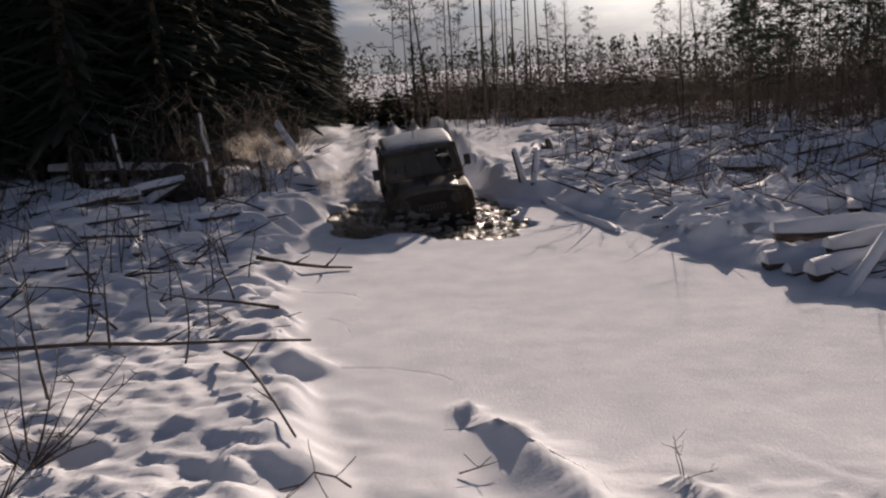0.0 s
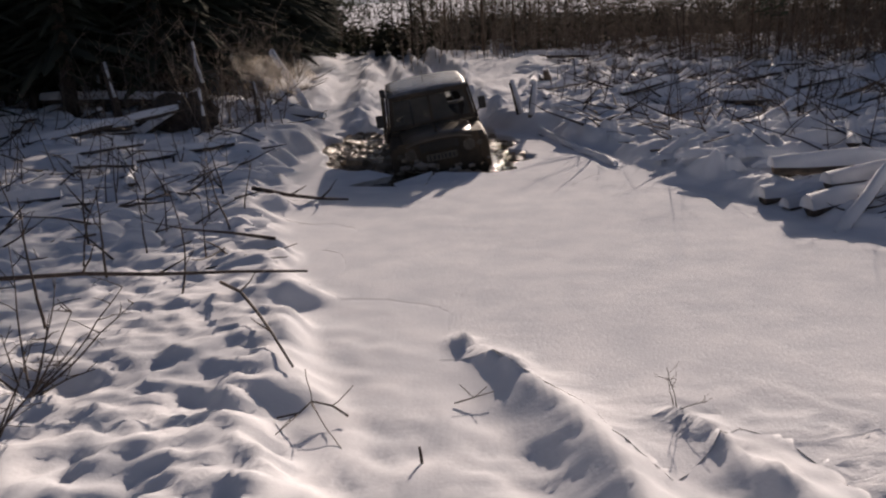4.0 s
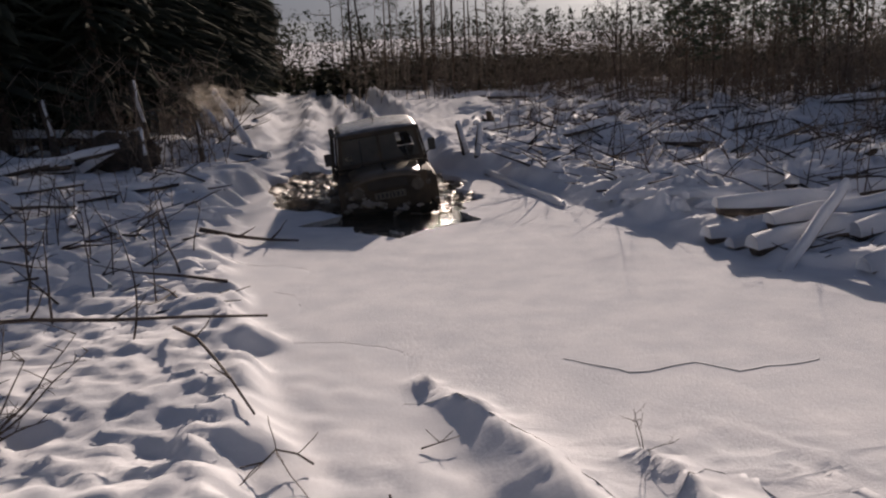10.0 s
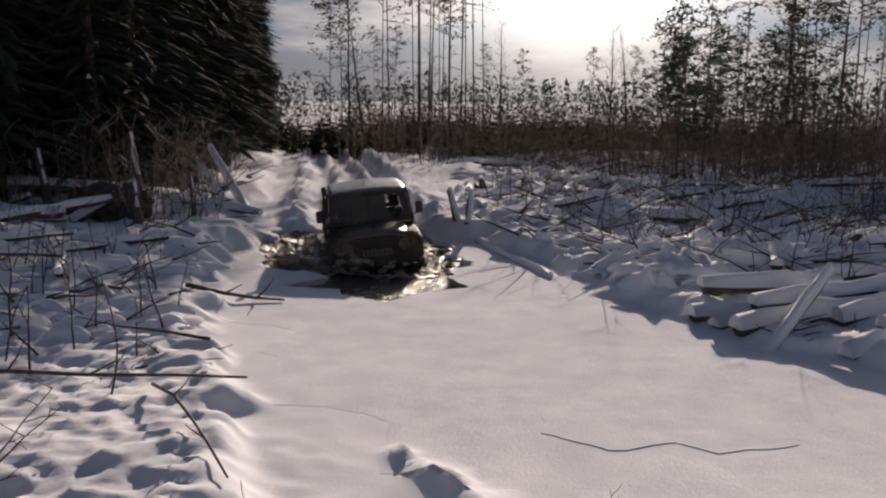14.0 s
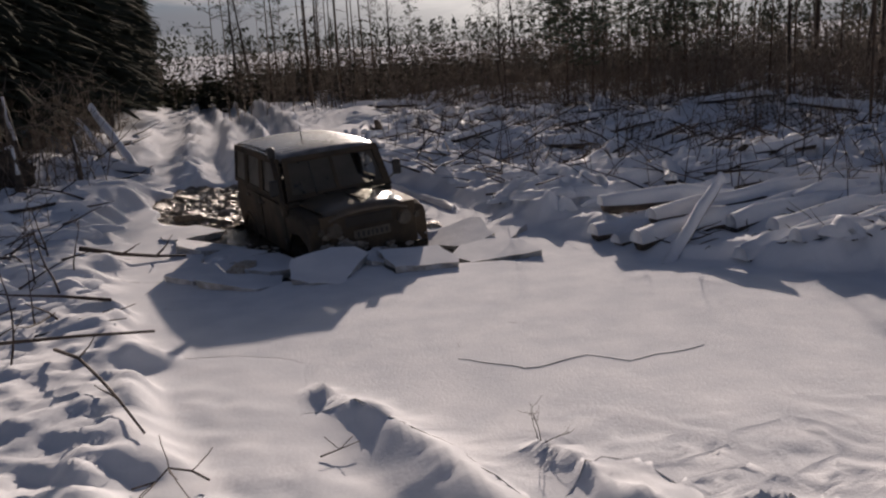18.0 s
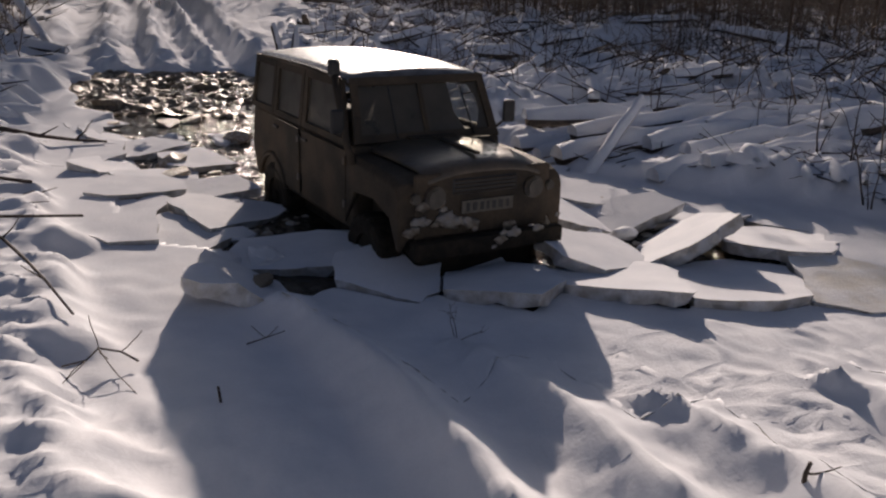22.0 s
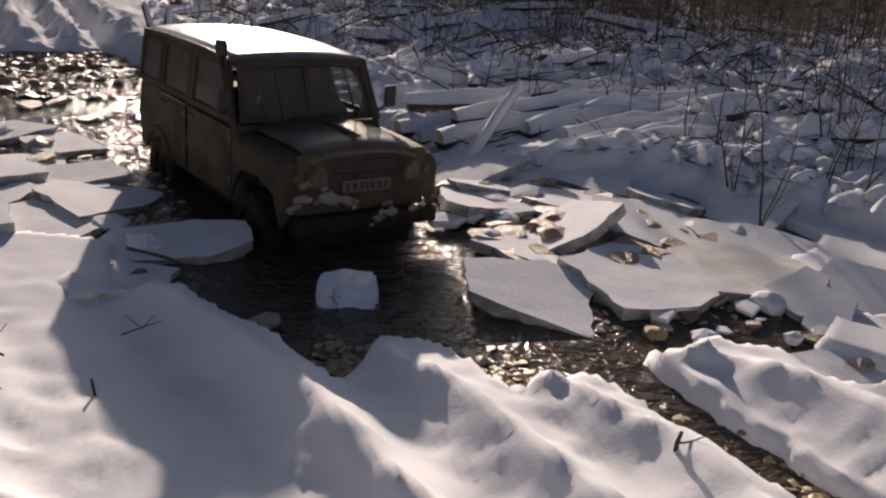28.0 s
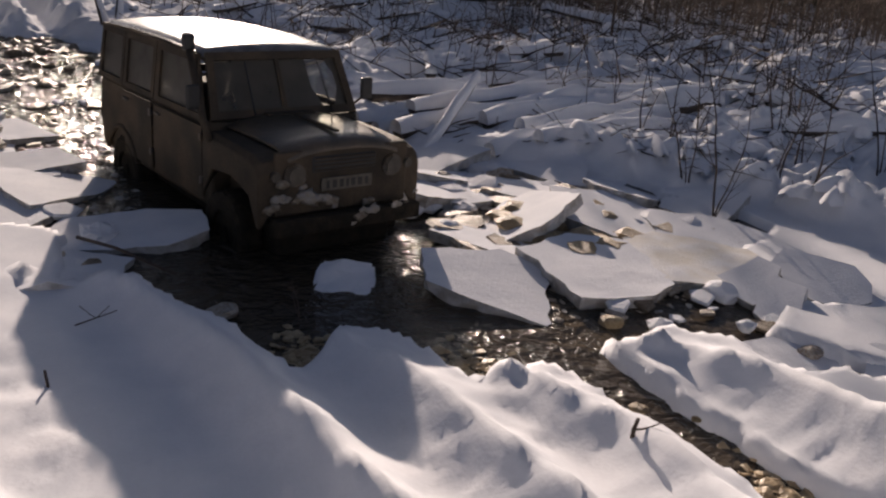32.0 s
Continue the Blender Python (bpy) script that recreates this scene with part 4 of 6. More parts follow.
def slab_mesh(poly, c, thick, skin):
    """A plate of snowy ice: ragged outline, snow on top, broken sides; local to c. Keeps its place at rest for the material."""
    line = []
    for i, a in enumerate(poly):
        b = poly[(i + 1) % len(poly)]
        n = max(1, int(math.hypot(b[0] - a[0], b[1] - a[1]) / 0.12))
        line += [ragged(a[0] + (b[0] - a[0]) * k / n, a[1] + (b[1] - a[1]) * k / n) for k in range(n)]
    m = len(line)
    v, f, mi = [], [], []
    flat = []
    shrink = (1.0, 0.985, 0.86, 0.72, 0.55, 0.36, 0.18)
    for s in shrink:
        flat += [(c[0] + (x - c[0]) * s, c[1] + (y - c[1]) * s) for x, y in line]
    flat.append(c)
    zz = top(np.array([p[0] for p in flat]), np.array([p[1] for p in flat])) + 0.001
    z0 = float(zz[-1])
    for i, (p, z) in enumerate(zip(flat, zz)):
        v.append((p[0] - c[0], p[1] - c[1], float(z) - z0))
    last = len(shrink) - 1
    for r in range(last):
        for k in range(m):
            j = (k + 1) % m
            f.append((r * m + k, r * m + j, (r + 1) * m + j, (r + 1) * m + k))
            mi.append(0)
    for k in range(m):
        f.append((last * m + k, last * m + (k + 1) % m, (last + 1) * m))
        mi.append(0)
    rim = len(v)
    v += [v[k] for k in range(m)]
    base = len(v)
    for k, (x, y) in enumerate(line):
        q = 0.94 + 0.05 * math.sin(k * 2.3 + c[0] * 5)
        v.append(((x - c[0]) * q, (y - c[1]) * q, v[k][2] - thick * (0.85 + 0.3 * (k * 0.37 % 1))))
    for k in range(m):
        j = (k + 1) % m
        f.append((base + k, base + j, rim + j, rim + k))
        mi.append(1)
    f.append(tuple(base + k for k in range(m))[::-1])
    mi.append(1)
    me = mesh_of("ice_slab", v, f, [skin, SLAB_SIDE], mi, smooth=False)
    me.polygons.foreach_set("use_smooth", [q == 0 for q in mi])
    at = me.attributes.new("rest", "FLOAT_VECTOR", "POINT")
    at.data.foreach_set("vector", [q for x, y, z in v for q in (x + c[0], y + c[1], z + z0)])
    return me, z0


SLABS = []


def build_slabs():
    for k, p in enumerate(KEPT):
        poly = cell(p, KEPT + REST)
        if len(poly) < 3:
            continue
        c = (sum(a[0] for a in poly) / len(poly), sum(a[1] for a in poly) / len(poly))
        if float(in_slush(np.array(c[0]), np.array(c[1]))) > -0.12:
            continue
        me, z0 = slab_mesh(poly, c, 0.1 + 0.04 * (abs(c[0] * 7.7) % 1), SLAB_TAN if k == 0 else SLAB)
        ob = tagged(new("ice_slab", me), "snow-topped slab of the broken ice sheet", "ice slab", "slabs of the ice sheet")
        ob.location = (*c, z0)
        SLABS.append((ob, c, z0, k))


build_slabs()


# the large plates, in the order of their seeds: when each first stirs, then seconds, shift, heading of the lowered edge, its lean, turn
PLATE_WAYS = {
    0: (21.2, ((21.8, 0, 0, 0.05, -90, 4, 0), (22.6, 0.05, -0.05, 0.06, -110, 8, 4), (24.0, 0.1, -0.08, 0.02, -110, 4, 8))),
    1: (21.3, ((21.9, 0, -0.05, 0.08, -85, -8, -2), (22.4, 0, -0.3, 0.1, -80, 6, -6), (22.9, 0.0, -0.55, 0.06, -80, 14, -10), (24.5, 0.0, -0.62, 0.04, -75, 13, -14), (26.0, 0.05, -0.7, 0.03, -70, 12, -16), (28.5, 0.0, -0.62, 0.0, -60, 10, -14))),
    2: (21.3, ((21.9, 0, -0.05, 0.08, -80, -8, 2), (22.4, 0, -0.3, 0.1, -90, 4, 6), (23.0, 0.03, -0.6, 0.05, -95, 10, 14), (26.0, 0.05, -0.74, 0.0, -90, 8, 18))),
    3: (20.8, ((21.6, 0, 0, 0.05, -80, 7, 0), (22.2, 0, 0, 0.08, -80, 10, 6), (22.7, -0.05, -0.05, 0.05, -70, 16, 10), (23.6, 0.0, -0.1, -0.1, -60, 18, 14), (24.6, 0.0, -0.1, -0.36, -60, 10, 16))),
    4: (21.6, ((22.4, 0, 0, 0.05, -120, 6, 0), (23.2, 0.1, -0.02, 0.08, -135, 13, -9), (25.0, 0.14, -0.05, 0.06, -130, 13, -12))),
    5: (22.3, ((22.9, 0, 0, 0.03, -100, 5, 0), (23.6, -0.05, -0.05, -0.06, -95, 8, 10), (25.0, -0.08, -0.05, -0.1, -95, 7, 14))),
    6: (21.3, ((21.9, 0, 0, 0.06, -90, -5, 0), (22.6, 0.05, -0.3, 0.06, -70, 6, 8), (24.0, 0.12, -0.36, 0.02, -75, 5, 14))),
    7: (18.6, ((19.3, 0, 0, 0.06, -90, 5, 0), (21.0, 0.06, 0.02, 0.03, 100, 4, 6), (24.0, 0.1, 0.05, 0.0, 100, 3, 8))),
    8: (18.7, ((19.0, 0, 0, 0.05, -80, -7, 0), (19.8, 0, -0.05, 0.12, -78, -19, 0), (21.2, 0.05, -0.1, 0.12, -70, -22, 4), (22.4, 0.15, -0.15, 0.12, 150, 32, 16), (24.0, 0.2, -0.15, 0.06, 150, 26, 20))),
    9: (18.8, ((19.1, 0, 0, 0.03, -95, -4, 0), (19.9, 0, -0.03, 0.1, -95, -15, 0), (21.2, 0.05, -0.06, 0.1, -90, -16, -4), (23.0, 0.1, -0.08, 0.04, -40, 10, -10))),
    10: (21.5, ((22.3, 0, 0, 0.05, -100, 5, 0), (23.2, 0.05, 0.0, 0.03, -120, 8, 6), (25.0, 0.05, 0.0, 0.0, -120, 6, 6))),
    11: (18.7, ((19.0, 0, 0, 0.05, -85, -7, 0), (19.8, 0, -0.06, 0.12, -85, -20, 0), (21.2, 0.05, -0.14, 0.12, -82, -24, 4), (22.2, 0.35, -0.4, 0.1, -20, 16, 16), (23.4, 0.75, -0.5, 0.03, 20, 10, 26), (28.0, 0.9, -0.55, -0.03, 20, 6, 30))),
    12: (18.7, ((19.0, 0, 0, 0.05, -85, -6, 0), (19.8, 0, -0.05, 0.11, -85, -17, 0), (21.2, 0, -0.12, 0.11, -82, -20, 2), (22.0, -0.1, -0.3, 0.05, -110, 14, 10), (23.2, -0.3, -0.35, -0.2, -130, 20, 16), (25.0, -0.3, -0.35, -0.42, -130, 12, 16))),
    13: (18.8, ((19.4, 0, 0, 0.04, -100, 5, 0), (21.0, -0.05, -0.05, 0.03, -150, 6, 4), (22.6, -0.1, -0.05, 0.0, -160, 8, 8), (25.0, -0.12, -0.05, -0.02, -160, 7, 8))),
    14: (18.9, ((19.6, 0, 0, 0.12, -80, 14, 0), (20.8, 0.2, -0.05, 0.1, -40, 12, 10), (22.2, 0.6, 0.0, 0.08, -10, 20, 20), (24.0, 0.8, 0.05, 0.02, 10, 12, 26))),
}


def swept(x, y):
    """Whether the jeep's wash clears the floes from there as it backs off."""
    ys = (5.5, 6.0, 7.0, 8.5, 9.8, 11.4, 13.0)
    lo, hi = np.interp(y, ys, (1.9, 1.5, 1.15, 0.6, 0.3, 0.0, -0.4)), np.interp(y, ys, (2.6, 2.6, 3.0, 3.6, 4.0, 3.7, 2.6))
    return 5.4 < y < 13 and lo < x < hi


def sinks(rows, k):
    """The same rows, with the floe drawn under in the wash."""
    last = rows[-1][1]
    if not swept(last.translation.x, last.translation.y):
        return rows
    t0 = 26.7 + 0.3 * (k % 4)
    rows = [r for r in rows if r[0] < t0 - 0.1]
    under = Matrix.Translation((0.15, -0.1, -0.3)) @ last
    deep = Matrix.Translation((0.2, -0.1, -0.75)) @ last
    return rows + [(t0, last), (t0 + 0.6, under), (t0 + 1.1, deep), (32.0, deep)]


def slab_rows(c, z0, k):
    """How one slab fares as the jeep comes through: seconds and poses."""
    rng = random.Random(900 + k)
    rest = pose(*c, z0)
    # when and how near the bumper passes
    hit_t, lateral, gap = None, 9.0, 9.0
    for t in np.arange(0.2, 26.01, 0.1):
        x, y, z, yaw, pitch, lean = jeep_at(float(t))
        a = radians(yaw)
        fx, fy = math.cos(a), math.sin(a)
        along, side = (c[0] - x) * fx + (c[1] - y) * fy, -(c[0] - x) * fy + (c[1] - y) * fx
        reach = 2.0 + 0.55 + 0.25 * (k % 3)
        d = math.hypot(max(0.0, along - 2.0), max(0.0, abs(side) - 0.85))
        if along > -2 and d < gap:
            gap, lateral = d, side
        if hit_t is None and -1.5 < along < reach and abs(side) < (1.25 if t < 17.8 else 2.1):
            hit_t = float(t) + 0.25 * max(0, abs(side) - 0.9)
    if hit_t is None:
        if gap > 2.4:
            hit_t, far = 22.6 + rng.uniform(0, 0.8), True
        else:
            hit_t, far = 22.2 + rng.uniform(0, 1.0), True
    else:
        far = False
    # which way the jeep's nose is then
    x, y, z, yaw, pitch, lean = jeep_at(hit_t)
    a = radians(yaw)
    fx, fy = math.cos(a), math.sin(a)
    side = -(c[0] - x) * fy + (c[1] - y) * fx
    sx, sy = (-fy, fx) if side > 0 else (fy, -fx)
    tilt_dir = math.degrees(math.atan2(sy, sx))
    spin = rng.uniform(-14, 14)

    def tilted(dx, dy, dz, lean_deg, turn):
        return pose(c[0] + dx, c[1] + dy, z0 + dz) @ pose(0, 0, 0, 0, 0, tilt_dir) @ pose(0, 0, 0, 0, lean_deg, 0) @ pose(0, 0, 0, 0, 0, turn - tilt_dir)

    def leaning(dx, dy, dz, way, lean_deg, turn=0.0):
        """Moved, and its edge towards the heading `way` let down by lean_deg."""
        return pose(c[0] + dx, c[1] + dy, z0 + dz) @ pose(0, 0, 0, 0, 0, way) @ pose(0, 0, 0, 0, lean_deg, 0) @ pose(0, 0, 0, 0, 0, turn - way)

    rows = [(0.0, rest)]
    # a first crack across the ice, long before
    if k in (11, 12):
        rows += [(6.1, rest), (6.4, leaning(0, 0, 0.003, -88, -0.34))]
        rest = rows[-1][1]
    if k in PLATE_WAYS:
        t0, steps = PLATE_WAYS[k]
        rows.append((t0, rest))
        for t, dx, dy, dz, way, lean_deg, turn in steps:
            rows.append((t, leaning(dx, dy, dz, way, lean_deg, turn)))
        rows.append((32.0, leaning(*steps[-1][1:])))
        return rows
    near = (c[0] < 3.7 and c[1] < 5.75) or (0.5 < c[0] < 2.0 and c[1] < 6.5) or (c[0] < 4.95 and 4.2 < c[1] < 5.45)
    if near:
        # over the leads between the ridges: gives way and goes under
        t0 = 22.0 + 0.22 * max(0.0, 5.0 - c[1]) + rng.uniform(0, 0.35)
        drop, l = -0.34 - z0 - rng.uniform(0, 0.1), rng.uniform(-22, 22)
        rows += [(t0, rest), (t0 + 0.5, tilted(0, 0, drop * 0.4, l * 0.6, 0)), (t0 + 1.0, tilted(0, 0, drop, l, 0)), (32.0, tilted(0, 0, drop, l, 0))]
        return rows
    # heaved up at the end that faces the jeep before it gets there
    heave = None
    for t in np.arange(18.2, hit_t - 0.3, 0.1):
        hx, hy, _, hyaw, *_ = jeep_at(float(t))
        b = radians(hyaw)
        along, off = (c[0] - hx) * math.cos(b) + (c[1] - hy) * math.sin(b), -(c[0] - hx) * math.sin(b) + (c[1] - hy) * math.cos(b)
        if 2.0 < along < 4.6 and abs(off) < 3.4 and (c[1] > 6.9 or t > 21.4):
            heave = (float(t), hyaw, off)
            break
    if heave and heave[0] < hit_t - 0.7:
        t, hyaw, off = heave
        rise = rng.uniform(3, 9) if off < 0.9 else rng.uniform(6, 17)
        rows += [(t, rest), (t + 0.6, leaning(0, 0, 0.02 + 0.35 * math.sin(radians(rise)), hyaw + 12 * off, rise, spin * 0.2))]
    else:
        rows.append((hit_t - 0.35, rest))
    final = jeep_at(26.0)
    b = radians(final[3])
    ahead26 = (c[0] - final[0]) * math.cos(b) + (c[1] - final[1]) * math.sin(b)
    if far:
        push = rng.uniform(0.05, 0.3)
        l = rng.choice((-1, 1)) * rng.uniform(6, 24) * (0.2 if c[0] < 1.0 else 1.0)
        drop = rng.uniform(-0.12, 0.08)
        spin *= 2.0
        rows += [(hit_t, tilted(sx * push * 0.5, sy * push * 0.5, drop * 0.5, l * 0.6, spin * 0.2)), (hit_t + 0.7, tilted(sx * push, sy * push, drop, l, spin * 0.4)), (32.0, tilted(sx * push, sy * push, drop, l, spin * 0.4))]
    elif abs(side) < 0.95 and ahead26 < 1.9:
        # run down: tips under the nose, then drifts below it and to the side
        out = (1.5 - abs(side)) * rng.uniform(0.15, 0.4)
        l = rng.uniform(14, 30)
        ahead = rng.uniform(0.0, 0.2)
        rows += [
            (hit_t, leaning(fx * ahead, fy * ahead, rng.uniform(0.1, 0.17), yaw, rng.uniform(10, 18), spin * 0.2)),
            (hit_t + 0.3, leaning(fx * (ahead + 0.12), fy * (ahead + 0.12), rng.uniform(0.1, 0.17), yaw, rng.uniform(10, 20), spin * 0.4)),
            (hit_t + 0.65, tilted(fx * ahead, fy * ahead, -0.14, l * 0.7, spin * 0.6)),
            (hit_t + 1.1, tilted(sx * out + fx * ahead, sy * out + fy * ahead, -0.34, l, spin)),
            (hit_t + 2.0, tilted(sx * out * 1.2, sy * out * 1.2, -0.42 - rng.uniform(0, 0.15), l * 0.4, spin)),
            (32.0, tilted(sx * out * 1.2, sy * out * 1.2, -0.42 - rng.uniform(0, 0.15), l * 0.3, spin)),
        ]
    else:
        out = rng.uniform(0.12, 0.42)
        l = -rng.uniform(6, 28)
        end = rng.uniform(-16, 12)
        rows += [
            (hit_t, tilted(sx * out * 0.3, sy * out * 0.3, 0.03, l * 0.5, spin * 0.3)),
            (hit_t + 0.5, tilted(sx * out * 0.8, sy * out * 0.8, 0.05, l, spin * 0.7)),
            (hit_t + 1.6, tilted(sx * out, sy * out, -0.02 - 0.7 * max(0, z0 - 0.05), end, spin)),
            (32.0, tilted(sx * out, sy * out, -0.03 - 0.7 * max(0, z0 - 0.05), end, spin)),
        ]
    return rows


# ---------------------------------------------------------------- trees
def needle_branch(v, f, root, way, length, droop, rng, width):
    """One flat drooping bough of a spruce, with ragged side sprays."""
    up = Vector((0, 0, 1))
    side = way.cross(up).normalized()
    n = 6
    prev = None
    for i in range(n + 1):
        t = i / n
        c = root + way * (length * t) + up * (-droop * length * t * t)
        w = width * length * (0.25 + 0.75 * math.sin(math.pi * min(1, t * 0.85 + 0.12))) * rng.uniform(0.7, 1.2) * (0.15 if i == n else 1)
        a, b = c + side * w - up * w * 0.5, c - side * w - up * w * 0.5
        k = len(v)
        v += [a, c, b]
        if prev is not None:
            f += [(prev, prev + 1, k + 1, k), (prev + 1, prev + 2, k + 2, k + 1)]
        for s, q in ((1, a), (-1, b)):
            k2 = len(v)
            tip = q + side * s * w * rng.uniform(0.8, 2.0) + way * w * rng.uniform(0.3, 1.6) - up * w * rng.uniform(0.4, 1.5)
            v += [c.lerp(q, 0.4), q, tip]
            f.append((k2, k2 + 1, k2 + 2))
        prev = k


def spruce(h, seed, step_z=0.34, spread_r=0.13):
    rng = random.Random(seed)
    trunk = Tubes(7).add([(0, 0, -0.3), (0.02 * h * rng.uniform(-1, 1) * 0.3, 0, h * 0.5), (0, 0, h)], 0.011 * h + 0.02, 0.01).mesh("trunk", BARK)
    v, f = [], []
    z = h * rng.uniform(0.04, 0.08)
    while z < h * 0.985:
        t = 1 - z / h
        r = h * spread_r * (t ** 0.8) * rng.uniform(0.75, 1.15) + 0.12
        n = 15 if t > 0.3 else 8
        a0 = rng.uniform(0, 6.3)
        for k in range(n):
            a = a0 + 2 * math.pi * k / n + rng.uniform(-0.3, 0.3)
            way = Vector((math.cos(a), math.sin(a), rng.uniform(-0.15, 0.15) + (0.35 if t < 0.15 else 0))).normalized()
            needle_branch(v, f, Vector((0, 0, z + rng.uniform(-0.15, 0.15))), way, r * rng.choice((0.35, 0.6, 0.85, 1.1)) * rng.uniform(0.8, 1.1), rng.uniform(0.15, 0.4), rng, rng.uniform(0.05, 0.09))
        z += step_z * rng.uniform(0.75, 1.2) * (0.6 + 0.5 * t)
    return trunk, mesh_of("crown", v, f, SPRUCE, smooth=False)


def pine(h, seed, bare=0.55, thin=1.0):
    rng = random.Random(seed)
    bend = rng.uniform(-0.02, 0.02) * h
    trunk = Tubes(7)
    spine = [(bend * t * (1 - t) * 2, 0, -0.3 + (h + 0.3) * t) for t in (0, 0.25, 0.5, 0.75, 1)]
    trunk.add(spine, 0.003 * h * thin + 0.014, 0.007)
    v, f = [], []
    limbs = int(9 + h * 1.5)
    for k in range(limbs):
        t = bare + (1 - bare) * (k / limbs) ** 0.8
        z = h * t
        a = rng.uniform(0, 6.3)
        L = h * 0.12 * (1.25 - t) * 1.9 * rng.uniform(0.5, 1.1) + 0.15
        way = Vector((math.cos(a), math.sin(a), rng.uniform(-0.1, 0.45)))
        pts = wander(rng, (bend * t * (1 - t) * 2, 0, z), way, L, 3, 0.25)
        trunk.add(pts, 0.018 + 0.002 * h * (1 - t), 0.008, cap=False)
        for p in pts[1:]:
            for _ in range(9):
                c = p + Vector((rng.gauss(0, 0.2), rng.gauss(0, 0.2), rng.gauss(0.03, 0.12)))
                s = rng.uniform(0.08, 0.2)
                q = [c + Vector((rng.uniform(-s, s), rng.uniform(-s, s), rng.uniform(-s, s) * 0.7)) for _ in range(3)]
                i = len(v)
                v += q
                f.append((i, i + 1, i + 2))
    for k in range(rng.randint(3, 7)):
        z = h * rng.uniform(0.15, bare)
        a = rng.uniform(0, 6.3)
        trunk.add(wander(rng, (0, 0, z), (math.cos(a), math.sin(a), -0.1), rng.uniform(0.3, 0.9), 2, 0.3), 0.014, 0.005, cap=False)
    return trunk.mesh("trunk", PINE_BARK), mesh_of("crown", v, f, PINE, smooth=False)


def bare_tree(h, seed):
    rng = random.Random(seed)
    tr, tw = Tubes(6), Tubes(3)
    spine = wander(rng, (0, 0, -0.2), (0, 0, 1), h, 6, 0.05)
    tr.add(spine, 0.009 * h + 0.012, 0.01)
    for k in range(int(10 + h * 2)):
        t = rng.uniform(0.35, 0.98)
        p = spine[0].lerp(spine[-1], t)
        a = rng.uniform(0, 6.3)
        pts = wander(rng, p, (math.cos(a), math.sin(a), rng.uniform(0.5, 1.4)), h * 0.16 * (1.2 - t) + 0.3, 4, 0.25)
        tw.add(pts, 0.014, 0.004, cap=False)
        for _ in range(3):
            q = pts[rng.randint(1, 3)]
            tw.add(wander(rng, q, (rng.uniform(-1, 1), rng.uniform(-1, 1), rng.uniform(0.2, 1)), h * 0.05 + 0.15, 2, 0.3), 0.007, 0.003, cap=False)
    return tr.mesh("trunk", TWIG), tw.mesh("crown", TWIG)


def tree_thing(name, meshes, label, category, group):
    ob = new(name)
    ob.empty_display_size = 0.5
    tagged(ob, label, category, group)
    part("trunk", meshes[0], ob)
    part("crown", meshes[1], ob)
    return ob


def too_tall(x, y, h):
    """Whether a tree there would shade the sunlit ice."""
    lane = x - 0.231 * y
    if -5.0 < lane < 4.2:
        return h > 0.24 * max(0.0, y - 19)
    return 4.2 <= lane < 8.0 and h > 0.26 * max(0.0, y - 9)


def plant_all(first, spots, lo=0.8, hi=1.2, seed=1):
    """Copies of the given trees at the spots; the first of each kind stands at its own spot."""
    rng = random.Random(seed)
    used = set()
    for i, (x, y) in enumerate(spots):
        kind = first[i % len(first)]
        z = float(top(x, y))
        m = pose(x, y, z, rng.uniform(-2.5, 2.5), rng.uniform(-2.5, 2.5), rng.uniform(0, 360))
        s = rng.uniform(lo, hi)
        h = max(v[2] for v in kind.children[0].bound_box)
        if too_tall(x, y, h * s):
            s *= 0.24 * max(0.5, y - 19) / (h * s)
            if s * h < 2.5:
                continue
        if kind not in used:
            used.add(kind)
            ob = kind
            ob.matrix_basis = m
        else:
            ob = copy_thing(kind, m)
        ob.scale = (s, s, s)


